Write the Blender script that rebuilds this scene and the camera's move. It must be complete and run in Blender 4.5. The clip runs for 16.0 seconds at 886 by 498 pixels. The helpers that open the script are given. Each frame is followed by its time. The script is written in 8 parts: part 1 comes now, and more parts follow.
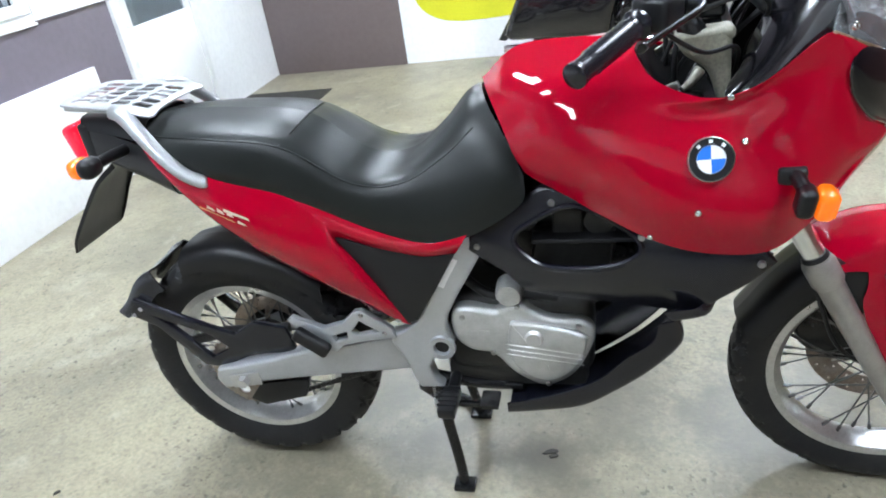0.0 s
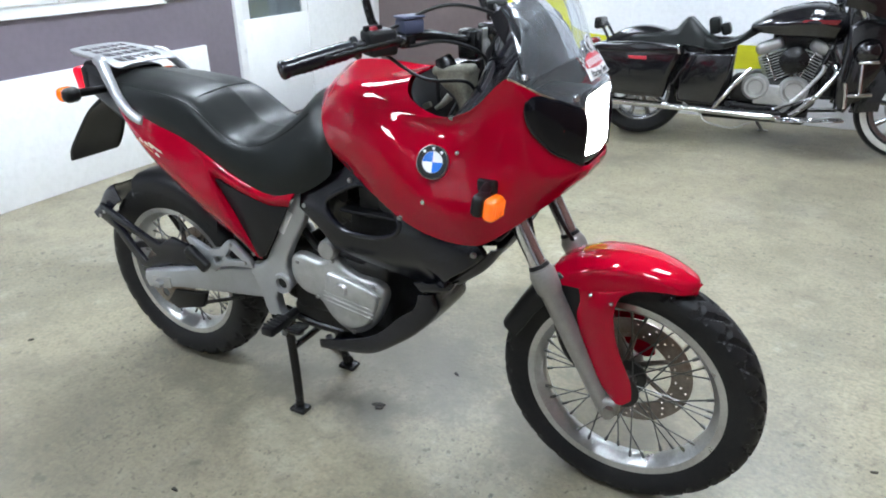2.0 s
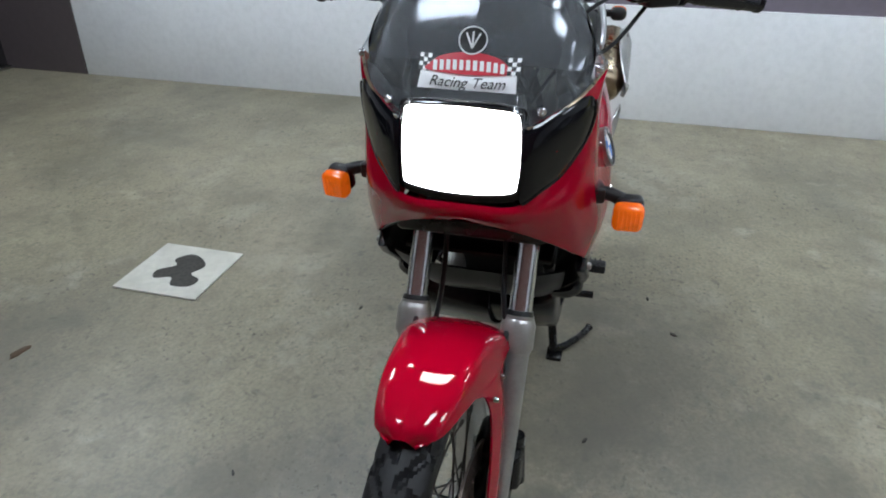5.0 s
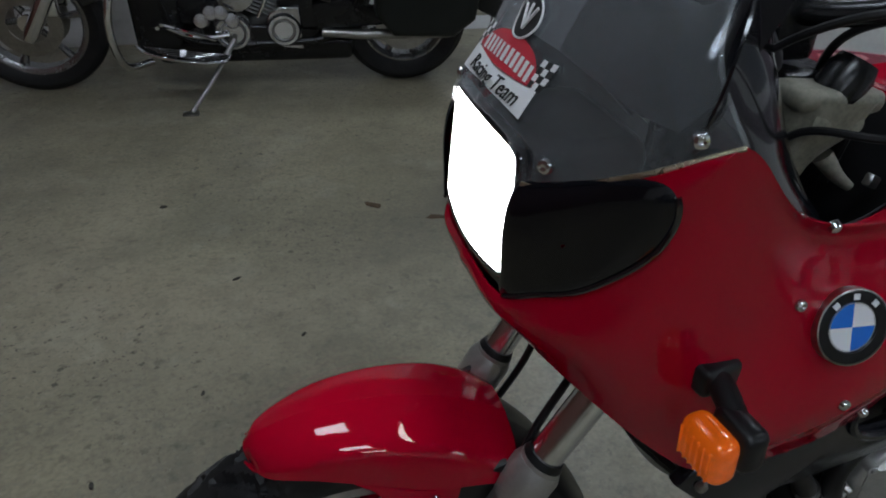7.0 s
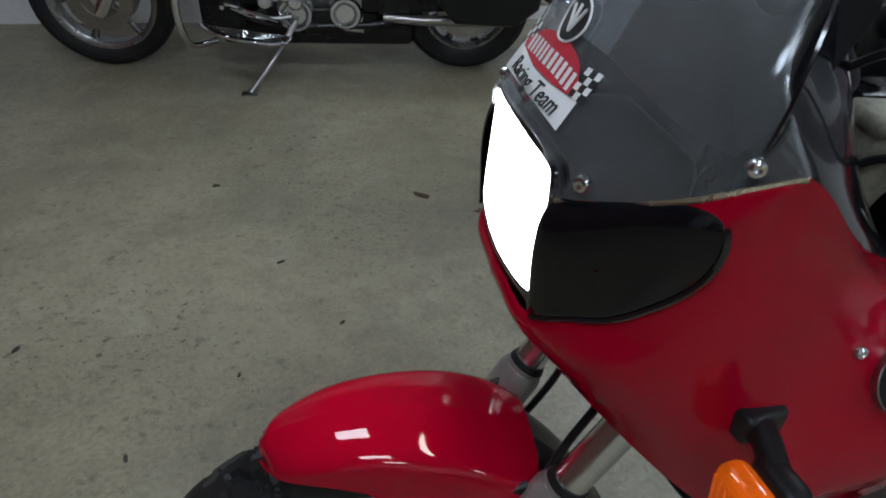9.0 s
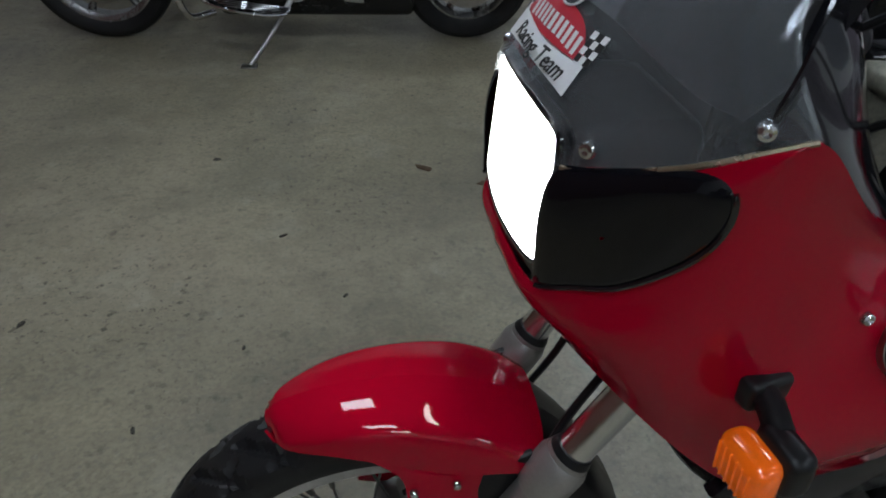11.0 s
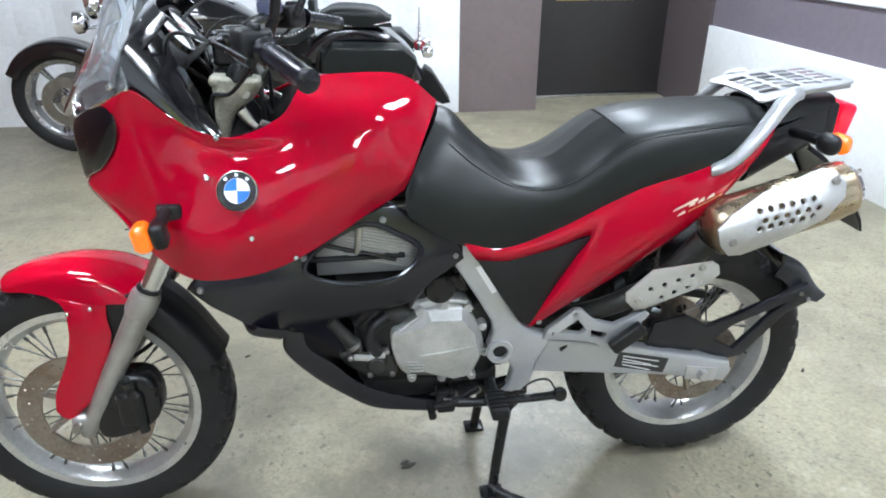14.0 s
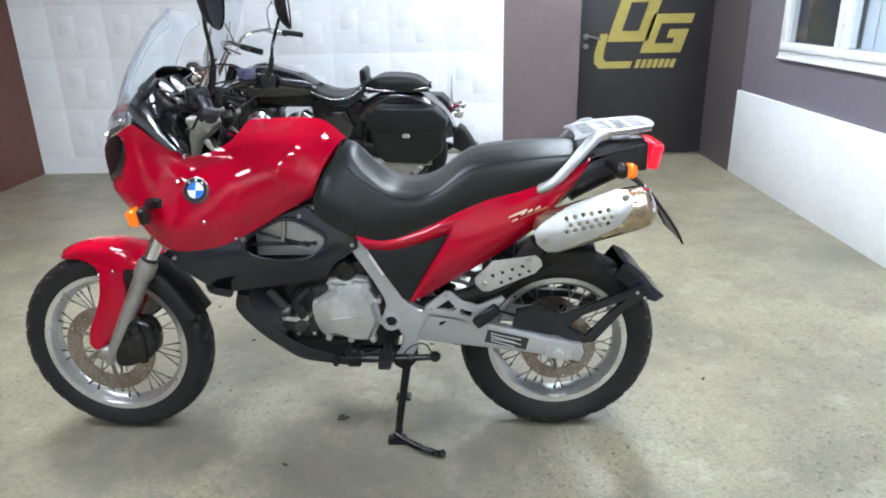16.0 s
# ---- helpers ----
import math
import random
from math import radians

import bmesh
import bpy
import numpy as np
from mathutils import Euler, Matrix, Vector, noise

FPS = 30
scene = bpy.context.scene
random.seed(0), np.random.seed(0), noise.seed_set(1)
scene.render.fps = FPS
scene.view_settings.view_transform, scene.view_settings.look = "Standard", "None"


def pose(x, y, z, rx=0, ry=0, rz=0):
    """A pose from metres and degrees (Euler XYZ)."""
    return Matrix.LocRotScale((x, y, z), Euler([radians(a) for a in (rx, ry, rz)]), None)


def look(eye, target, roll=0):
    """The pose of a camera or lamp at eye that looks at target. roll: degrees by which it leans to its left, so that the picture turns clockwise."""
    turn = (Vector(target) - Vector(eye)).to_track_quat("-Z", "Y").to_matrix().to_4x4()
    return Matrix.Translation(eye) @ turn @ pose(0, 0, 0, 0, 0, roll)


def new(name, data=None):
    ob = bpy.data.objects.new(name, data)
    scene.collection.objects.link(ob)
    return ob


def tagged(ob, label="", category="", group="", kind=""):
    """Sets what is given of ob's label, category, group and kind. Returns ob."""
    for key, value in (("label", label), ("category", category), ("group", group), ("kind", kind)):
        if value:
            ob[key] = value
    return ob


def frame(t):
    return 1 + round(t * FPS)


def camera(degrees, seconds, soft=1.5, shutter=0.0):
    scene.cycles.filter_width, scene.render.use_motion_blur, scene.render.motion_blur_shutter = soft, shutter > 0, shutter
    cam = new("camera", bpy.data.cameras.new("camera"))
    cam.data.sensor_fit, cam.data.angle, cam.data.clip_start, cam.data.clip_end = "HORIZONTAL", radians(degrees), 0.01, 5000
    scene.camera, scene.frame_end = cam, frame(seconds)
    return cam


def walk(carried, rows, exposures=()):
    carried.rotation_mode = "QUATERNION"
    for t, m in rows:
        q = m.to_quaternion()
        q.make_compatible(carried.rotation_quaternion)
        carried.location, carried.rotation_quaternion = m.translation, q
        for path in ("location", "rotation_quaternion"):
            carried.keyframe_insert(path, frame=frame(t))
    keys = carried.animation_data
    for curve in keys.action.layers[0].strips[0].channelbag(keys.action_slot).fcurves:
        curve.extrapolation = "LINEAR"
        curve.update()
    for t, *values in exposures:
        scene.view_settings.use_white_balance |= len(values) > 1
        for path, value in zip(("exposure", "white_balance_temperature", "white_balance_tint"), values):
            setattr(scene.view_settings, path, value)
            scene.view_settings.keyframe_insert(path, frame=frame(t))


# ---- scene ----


# ---------------------------------------------------------------- camera
cam = camera(66.4, 16.0, soft=1.9, shutter=0.0)
PATH = [
    (0, (-0.146, 1.296, 1.345), (0.327, -0.397, 0.392), -8.56),
    (0.5, (-0.327, 1.435, 1.367), (0.242, -0.280, 0.511), -6.60),
    (1, (-0.452, 1.541, 1.369), (0.217, -0.164, 0.565), -4.99),
    (1.5, (-0.722, 1.533, 1.348), (0.025, -0.129, 0.524), -2.86),
    (2, (-0.968, 1.433, 1.328), (-0.130, -0.178, 0.491), -0.56),
    (2.5, (-1.193, 1.246, 1.336), (-0.170, -0.244, 0.479), 0.51),
    (3, (-1.459, 1.000, 1.340), (-0.197, -0.281, 0.466), 1.12),
    (3.5, (-1.627, 0.728, 1.327), (-0.105, -0.215, 0.437), 1.18),
    (3.7, (-1.655, 0.612, 1.338), (-0.052, -0.167, 0.431), 1.26),
    (5.8, (-1.278, -0.499, 1.315), (0.048, 0.599, 0.298), 0.33),
    (6, (-1.191, -0.514, 1.300), (-0.001, 0.716, 0.265), 0.40),
    (6.5, (-0.987, -0.533, 1.287), (-0.167, 0.947, 0.221), 0.93),
    (7, (-0.804, -0.564, 1.276), (-0.320, 1.034, 0.175), 2.19),
    (7.5, (-0.753, -0.555, 1.272), (-0.455, 1.065, 0.138), 2.58),
    (8, (-0.763, -0.535, 1.275), (-0.463, 1.083, 0.139), 2.47),
    (8.5, (-0.770, -0.529, 1.275), (-0.443, 1.089, 0.146), 2.93),
    (11, (-0.773, -0.527, 1.269), (-0.454, 1.042, 0.070), 2.43),
    (11.5, (-0.750, -0.557, 1.264), (-0.464, 1.031, 0.083), 0.86),
    (12, (-0.648, -0.698, 1.257), (-0.378, 0.939, 0.141), 0.90),
    (12.5, (-0.507, -0.871, 1.265), (-0.255, 0.811, 0.214), 0.83),
    (13, (-0.409, -1.069, 1.275), (-0.114, 0.638, 0.276), 1.06),
    (13.5, (-0.288, -1.233, 1.313), (0.043, 0.498, 0.367), 1.15),
    (14, (-0.115, -1.411, 1.325), (0.158, 0.376, 0.469), 0.25),
    (14.5, (-0.040, -1.618, 1.354), (0.100, 0.226, 0.593), -0.74),
    (15, (0.010, -1.834, 1.355), (0.067, 0.041, 0.659), -1.68),
    (15.5, (0.195, -1.941, 1.366), (0.195, -0.061, 0.686), -1.31),
    (16, (0.426, -2.035, 1.370), (0.376, -0.155, 0.689), -1.20),
]
EXPOSURES = [(0, 1.33), (0.7, 1.30), (1.2, 1.23), (2.0, 1.0), (3.0, 0.80), (3.7, 0.72), (5.8, -0.35), (6.3, -0.50), (6.7, -0.6), (7.0, -0.9), (7.5, -0.88), (8.0, -0.5), (8.6, -0.45), (11.0, -0.65), (11.5, -0.5),
             (12.0, -0.40), (12.3, -0.1), (13.0, 0.6), (13.5, 1.1), (14.0, 1.33), (14.5, 1.37), (16, 1.20)]
walk(cam, [(t, look(eye, target, roll)) for t, eye, target, roll in PATH], EXPOSURES)

# ---------------------------------------------------------------- light
world = bpy.data.worlds.new("night_outside")
scene.world = world
world.use_nodes = True
world.node_tree.nodes["Background"].inputs[0].default_value = (0.05, 0.06, 0.08, 1)
world.node_tree.nodes["Background"].inputs[1].default_value = 0.2
PANEL_GLOW = 27.0
HEADLIGHT_GLOW = 30.0


# ---------------------------------------------------------------- materials
def material(name, color, rough=0.5, metal=0.0, coat=0.0, spots=0.0, grain=60.0, bump=0.0, patch=3.0, shift=0.0, second=None, mix=(0.45, 0.7), glow=0.0, rough_var=0.1, spec=0.5):
    """Procedural surface: base colour with broad patches and fine grain, uneven gloss and relief."""
    m = bpy.data.materials.new(name)
    m.use_nodes = True
    nt = m.node_tree
    b = nt.nodes["Principled BSDF"]
    b.inputs["Metallic"].default_value = metal
    b.inputs["Coat Weight"].default_value = coat
    b.inputs["Coat Roughness"].default_value = 0.04
    b.inputs["Specular IOR Level"].default_value = spec
    co = nt.nodes.new("ShaderNodeTexCoord")
    fine = nt.nodes.new("ShaderNodeTexNoise")
    fine.inputs["Scale"].default_value = grain
    fine.inputs["Detail"].default_value = 6
    broad = nt.nodes.new("ShaderNodeTexNoise")
    broad.inputs["Scale"].default_value = patch
    broad.inputs["Detail"].default_value = 8
    broad.inputs["Roughness"].default_value = 0.65
    for n in (fine, broad):
        nt.links.new(co.outputs["Object"], n.inputs["Vector"])
    ramp = nt.nodes.new("ShaderNodeMapRange")
    ramp.inputs[1].default_value, ramp.inputs[2].default_value = mix
    nt.links.new(broad.outputs["Fac"], ramp.inputs[0])
    two = nt.nodes.new("ShaderNodeMix")
    two.data_type = "RGBA"
    two.inputs[6].default_value = (*color, 1)
    two.inputs[7].default_value = (*(second or [c * (1 - shift) for c in color]), 1)
    nt.links.new(ramp.outputs[0], two.inputs[0])
    speck = nt.nodes.new("ShaderNodeMix")
    speck.data_type, speck.blend_type = "RGBA", "MULTIPLY"
    speck.inputs[0].default_value = spots
    nt.links.new(two.outputs[2], speck.inputs[6])
    fr = nt.nodes.new("ShaderNodeMapRange")
    fr.inputs[1].default_value, fr.inputs[2].default_value = 0.3, 0.6
    nt.links.new(fine.outputs["Fac"], fr.inputs[0])
    nt.links.new(fr.outputs[0], speck.inputs[7])
    nt.links.new(speck.outputs[2], b.inputs["Base Color"])
    rr = nt.nodes.new("ShaderNodeMapRange")
    rr.inputs[3].default_value, rr.inputs[4].default_value = max(0.0, rough - rough_var), min(1.0, rough + rough_var)
    nt.links.new(broad.outputs["Fac"], rr.inputs[0])
    nt.links.new(rr.outputs[0], b.inputs["Roughness"])
    if bump:
        bp = nt.nodes.new("ShaderNodeBump")
        bp.inputs["Strength"].default_value = bump
        bp.inputs["Distance"].default_value = 0.002
        nt.links.new(fine.outputs["Fac"], bp.inputs["Height"])
        nt.links.new(bp.outputs[0], b.inputs["Normal"])
    if glow:
        b.inputs["Emission Color"].default_value = (*color, 1)
        b.inputs["Emission Strength"].default_value = glow
    return m


def glass(name, color=(1, 1, 1), rough=0.0, alpha_mix=0.85, ior=1.45):
    """A thin clear sheet: partly see-through, with a mirror-like skin."""
    m = bpy.data.materials.new(name)
    m.use_nodes = True
    nt = m.node_tree
    nt.nodes.remove(nt.nodes["Principled BSDF"])
    out = nt.nodes["Material Output"]
    tr = nt.nodes.new("ShaderNodeBsdfTransparent")
    tr.inputs[0].default_value = (*color, 1)
    gl = nt.nodes.new("ShaderNodeBsdfGlossy")
    gl.inputs["Roughness"].default_value = rough
    df = nt.nodes.new("ShaderNodeBsdfDiffuse")
    df.inputs[0].default_value = (0.35, 0.37, 0.38, 1)
    tl = nt.nodes.new("ShaderNodeBsdfTranslucent")
    tl.inputs[0].default_value = (0.6, 0.63, 0.65, 1)
    soft = nt.nodes.new("ShaderNodeAddShader")
    nt.links.new(df.outputs[0], soft.inputs[0])
    nt.links.new(tl.outputs[0], soft.inputs[1])
    haze = nt.nodes.new("ShaderNodeMixShader")
    haze.inputs[0].default_value = 1 - alpha_mix
    nt.links.new(tr.outputs[0], haze.inputs[1])
    nt.links.new(soft.outputs[0], haze.inputs[2])
    lw = nt.nodes.new("ShaderNodeLayerWeight")
    lw.inputs[0].default_value = 0.5
    pw_ = nt.nodes.new("ShaderNodeMath")
    pw_.operation = "POWER"
    pw_.inputs[1].default_value = 4.5
    nt.links.new(lw.outputs["Facing"], pw_.inputs[0])
    fz = nt.nodes.new("ShaderNodeMapRange")
    fz.inputs[3].default_value, fz.inputs[4].default_value = 0.035, 0.75
    nt.links.new(pw_.outputs[0], fz.inputs[0])
    mx = nt.nodes.new("ShaderNodeMixShader")
    nt.links.new(fz.outputs[0], mx.inputs[0])
    nt.links.new(haze.outputs[0], mx.inputs[1])
    nt.links.new(gl.outputs[0], mx.inputs[2])
    nt.links.new(mx.outputs[0], out.inputs[0])
    return m


def concrete_floor():
    m = material("concrete_floor", (0.352, 0.312, 0.214), 0.40, spots=0.30, grain=75, bump=0.3, patch=0.9, second=(0.232, 0.205, 0.142), mix=(0.42, 0.66), rough_var=0.18)
    nt = m.node_tree
    b = nt.nodes["Principled BSDF"]
    src = b.inputs["Base Color"].links[0].from_socket
    co = nt.nodes.new("ShaderNodeTexCoord")
    last = src
    for scale, lo, hi, col, amt in ((0.55, 0.50, 0.75, (0.37, 0.32, 0.235), 0.7), (1.9, 0.50, 0.72, (0.145, 0.135, 0.102), 0.75), (4.3, 0.55, 0.74, (0.125, 0.115, 0.088), 0.5), (2.6, 0.56, 0.68, (0.42, 0.385, 0.295), 0.45), (17.0, 0.61, 0.70, (0.09, 0.082, 0.066), 0.6), (8.0, 0.60, 0.76, (0.46, 0.42, 0.33), 0.55), (11.0, 0.53, 0.68, (0.175, 0.158, 0.118), 0.35), (28.0, 0.56, 0.70, (0.13, 0.122, 0.094), 0.5), (55.0, 0.52, 0.66, (0.18, 0.172, 0.135), 0.45), (60.0, 0.60, 0.72, (0.44, 0.41, 0.34), 0.4)):
        n = nt.nodes.new("ShaderNodeTexNoise")
        n.inputs["Scale"].default_value = scale
        n.inputs["Detail"].default_value = 10
        n.inputs["Roughness"].default_value = 0.6
        mp = nt.nodes.new("ShaderNodeMapping")
        mp.inputs["Location"].default_value = (scale, 3.3 * scale, 1.7)
        nt.links.new(co.outputs["Object"], mp.inputs[0])
        nt.links.new(mp.outputs[0], n.inputs["Vector"])
        r = nt.nodes.new("ShaderNodeMapRange")
        r.inputs[1].default_value, r.inputs[2].default_value, r.inputs[4].default_value = lo, hi, amt
        nt.links.new(n.outputs["Fac"], r.inputs[0])
        x = nt.nodes.new("ShaderNodeMix")
        x.data_type = "RGBA"
        x.inputs[7].default_value = (*col, 1)
        nt.links.new(r.outputs[0], x.inputs[0])
        nt.links.new(last, x.inputs[6])
        last = x.outputs[2]
    # dark grit lying in drifts
    mask = nt.nodes.new("ShaderNodeTexNoise")
    mask.inputs["Scale"].default_value, mask.inputs["Detail"].default_value = 1.7, 5
    nt.links.new(co.outputs["Object"], mask.inputs["Vector"])
    mr_ = nt.nodes.new("ShaderNodeMapRange")
    mr_.inputs[1].default_value, mr_.inputs[2].default_value = 0.38, 0.62
    nt.links.new(mask.outputs["Fac"], mr_.inputs[0])
    for scale, lo, hi, col, amt in ((38.0, 0.60, 0.66, (0.05, 0.046, 0.038), 0.8), (95.0, 0.62, 0.68, (0.045, 0.042, 0.035), 0.75)):
        n = nt.nodes.new("ShaderNodeTexNoise")
        n.inputs["Scale"].default_value, n.inputs["Detail"].default_value, n.inputs["Roughness"].default_value = scale, 4, 0.6
        nt.links.new(co.outputs["Object"], n.inputs["Vector"])
        r = nt.nodes.new("ShaderNodeMapRange")
        r.inputs[1].default_value, r.inputs[2].default_value, r.inputs[4].default_value = lo, hi, amt
        nt.links.new(n.outputs["Fac"], r.inputs[0])
        both_ = nt.nodes.new("ShaderNodeMath")
        both_.operation = "MULTIPLY"
        nt.links.new(r.outputs[0], both_.inputs[0])
        nt.links.new(mr_.outputs[0], both_.inputs[1])
        x = nt.nodes.new("ShaderNodeMix")
        x.data_type = "RGBA"
        x.inputs[7].default_value = (*col, 1)
        nt.links.new(both_.outputs[0], x.inputs[0])
        nt.links.new(last, x.inputs[6])
        last = x.outputs[2]
    # broad dark patches: oil stains, plus shade under the motorcycle put into the colour
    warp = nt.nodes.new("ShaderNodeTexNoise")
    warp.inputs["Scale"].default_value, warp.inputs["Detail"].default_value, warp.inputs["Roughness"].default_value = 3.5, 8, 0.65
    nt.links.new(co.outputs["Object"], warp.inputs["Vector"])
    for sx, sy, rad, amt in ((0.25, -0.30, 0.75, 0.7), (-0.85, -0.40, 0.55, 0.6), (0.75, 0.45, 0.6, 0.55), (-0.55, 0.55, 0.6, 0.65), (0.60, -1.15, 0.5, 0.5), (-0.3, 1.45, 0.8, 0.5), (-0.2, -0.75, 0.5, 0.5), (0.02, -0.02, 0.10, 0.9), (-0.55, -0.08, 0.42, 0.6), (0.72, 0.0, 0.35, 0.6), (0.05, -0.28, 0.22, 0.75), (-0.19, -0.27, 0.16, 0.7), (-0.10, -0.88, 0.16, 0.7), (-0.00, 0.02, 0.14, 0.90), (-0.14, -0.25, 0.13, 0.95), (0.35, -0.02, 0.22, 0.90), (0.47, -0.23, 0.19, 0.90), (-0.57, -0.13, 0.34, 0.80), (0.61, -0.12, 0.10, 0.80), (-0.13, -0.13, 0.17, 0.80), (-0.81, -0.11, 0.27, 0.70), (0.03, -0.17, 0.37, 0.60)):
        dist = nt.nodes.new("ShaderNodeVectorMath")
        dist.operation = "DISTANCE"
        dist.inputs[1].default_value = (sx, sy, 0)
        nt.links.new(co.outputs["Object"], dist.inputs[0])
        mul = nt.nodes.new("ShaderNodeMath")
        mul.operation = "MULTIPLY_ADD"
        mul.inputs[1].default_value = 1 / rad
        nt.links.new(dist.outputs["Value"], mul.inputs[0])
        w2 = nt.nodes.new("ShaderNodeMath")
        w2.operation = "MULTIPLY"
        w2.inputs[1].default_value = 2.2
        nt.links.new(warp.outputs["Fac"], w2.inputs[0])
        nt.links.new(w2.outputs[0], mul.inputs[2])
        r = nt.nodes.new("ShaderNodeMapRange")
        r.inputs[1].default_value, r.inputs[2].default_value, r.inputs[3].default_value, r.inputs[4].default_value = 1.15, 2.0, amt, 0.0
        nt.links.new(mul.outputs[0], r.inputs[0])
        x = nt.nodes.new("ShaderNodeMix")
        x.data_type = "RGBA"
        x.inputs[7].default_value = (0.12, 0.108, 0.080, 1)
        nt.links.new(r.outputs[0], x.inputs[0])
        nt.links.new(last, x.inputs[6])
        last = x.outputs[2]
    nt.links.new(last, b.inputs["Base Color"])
    return m


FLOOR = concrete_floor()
WHITE = material("white_wall_paint", (0.86, 0.87, 0.88), 0.55, spots=0.06, grain=30, bump=0.12, patch=0.8, shift=0.07)
WHITE_GLOSS = material("white_plastic_frame", (0.85, 0.86, 0.87), 0.3, spots=0.03, shift=0.05)
MAUVE = material("mauve_wall_panel", (0.190, 0.163, 0.196), 0.45, spots=0.08, grain=25, patch=1.0, shift=0.12, bump=0.05)
MAUVE_BROWN = material("brown_mauve_panel", (0.165, 0.128, 0.126), 0.45, spots=0.08, grain=25, patch=1.0, shift=0.12, bump=0.05)
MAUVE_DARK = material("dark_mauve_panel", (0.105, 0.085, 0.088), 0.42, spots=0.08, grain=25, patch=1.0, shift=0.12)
BROWN = material("red_brown_panel", (0.13, 0.045, 0.03), 0.5, spots=0.1, grain=18, patch=1.5, shift=0.25)
DOOR_DARK = material("dark_door_skin", (0.030, 0.027, 0.028), 0.42, spots=0.15, grain=120, bump=0.15, shift=0.2)
GOLD = material("gold_foil", (0.52, 0.42, 0.12), 0.38, metal=0.35, spots=0.1, shift=0.2)
YELLOW = material("yellow_wall_paint", (0.66, 0.64, 0.02), 0.5, spots=0.06, patch=2.5, shift=0.12, bump=0.1)
CEILING = material("ceiling_paint", (0.30, 0.30, 0.30), 0.8, spots=0.05, shift=0.06)
PANEL = material("light_panel_diffuser", (0.84, 0.95, 1.08), 0.5, glow=PANEL_GLOW)
RED = material("red_lacquer", (0.330, 0.0006, 0.014), 0.42, spec=0.0, coat=1.0, spots=0.0, patch=6, shift=0.06, rough_var=0.05)
RED.node_tree.nodes["Principled BSDF"].inputs["Coat IOR"].default_value = 1.42
BLACK_PLASTIC = material("black_plastic", (0.010, 0.010, 0.011), 0.38, spec=0.3, spots=0.08, grain=300, bump=0.06, patch=7, shift=0.3)
NAVY_PLASTIC = material("blue_black_plastic", (0.0068, 0.0072, 0.0115), 0.23, spec=0.5, spots=0.0, grain=300, bump=0.03, patch=9, shift=0.25, rough_var=0.07)
LEATHER = material("black_vinyl", (0.0095, 0.0115, 0.0110), 0.36, spec=0.28, spots=0.12, grain=520, bump=0.12, patch=11, shift=0.25, rough_var=0.09)
RUBBER = material("tyre_rubber", (0.010, 0.010, 0.0112), 0.52, spec=0.3, spots=0.2, grain=160, bump=0.15, patch=10, shift=0.3, second=(0.018, 0.0175, 0.017))
ALU = material("cast_aluminium", (0.52, 0.52, 0.515), 0.38, metal=0.75, spots=0.08, grain=300, bump=0.06, patch=9, shift=0.2)
ALU_PAINT = material("silver_paint", (0.43, 0.44, 0.45), 0.34, metal=0.6, spots=0.05, grain=260, bump=0.03, patch=7, shift=0.15)
RIM_ALU = material("rim_alloy", (0.66, 0.66, 0.65), 0.30, metal=0.85, spots=0.12, grain=150, patch=12, shift=0.18)
ENGINE = material("engine_casting", (0.50, 0.50, 0.485), 0.40, metal=0.6, spots=0.08, grain=300, bump=0.08, patch=8, shift=0.22, second=(0.33, 0.33, 0.31))
ENGINE_DARK = material("dark_engine_metal", (0.030, 0.029, 0.027), 0.50, metal=0.4, spots=0.25, grain=90, bump=0.15, patch=14, shift=0.4)
STEEL = material("steel", (0.45, 0.44, 0.42), 0.32, metal=1.0, spots=0.2, grain=120, patch=15, shift=0.25)
SPOKE_STEEL = material("dull_spoke_steel", (0.17, 0.17, 0.165), 0.36, metal=0.9, spots=0.15, grain=120, patch=15, shift=0.25)
DISC_STEEL = material("brake_disc_steel", (0.33, 0.29, 0.26), 0.35, metal=0.9, spots=0.2, grain=90, patch=9, shift=0.3, second=(0.22, 0.15, 0.11))
CHROME = material("chrome", (0.80, 0.80, 0.81), 0.06, metal=1.0, spots=0.02, patch=6, shift=0.06, rough_var=0.04)
FORK_CHROME = material("hard_chrome", (0.74, 0.75, 0.77), 0.20, metal=1.0, spots=0.03, patch=9, shift=0.1, rough_var=0.05)
BROWN_STEEL = material("heat_tinted_steel", (0.46, 0.38, 0.27), 0.28, metal=0.92, spots=0.08, grain=40, patch=9, shift=0.3, second=(0.27, 0.18, 0.10))
BLACK_METAL = material("black_enamel", (0.0085, 0.0085, 0.009), 0.26, spec=0.35, spots=0.05, grain=90, patch=9, shift=0.3)
POLISHED = material("polished_alloy", (0.66, 0.66, 0.68), 0.19, metal=1.0, spots=0.05, patch=8, shift=0.15, rough_var=0.07)
FORK_GREY = material("worn_grey_fork_paint", (0.36, 0.345, 0.325), 0.32, metal=0.65, spots=0.06, grain=200, bump=0.03, patch=9, shift=0.25)
BLACK_GLOSS = material("black_lacquer", (0.006, 0.006, 0.008), 0.16, coat=0.8, patch=5, shift=0.2, rough_var=0.04)
BLACK_GLASSY = material("smoked_headlamp_cover", (0.004, 0.004, 0.006), 0.12, spec=0.25, coat=0.25, shift=0.2, rough_var=0.04)
WHITE_BADGE = material("white_enamel", (0.78, 0.80, 0.82), 0.2, coat=0.5, shift=0.04)
BLUE_BADGE = material("blue_enamel", (0.02, 0.16, 0.60), 0.2, coat=0.5, shift=0.06)
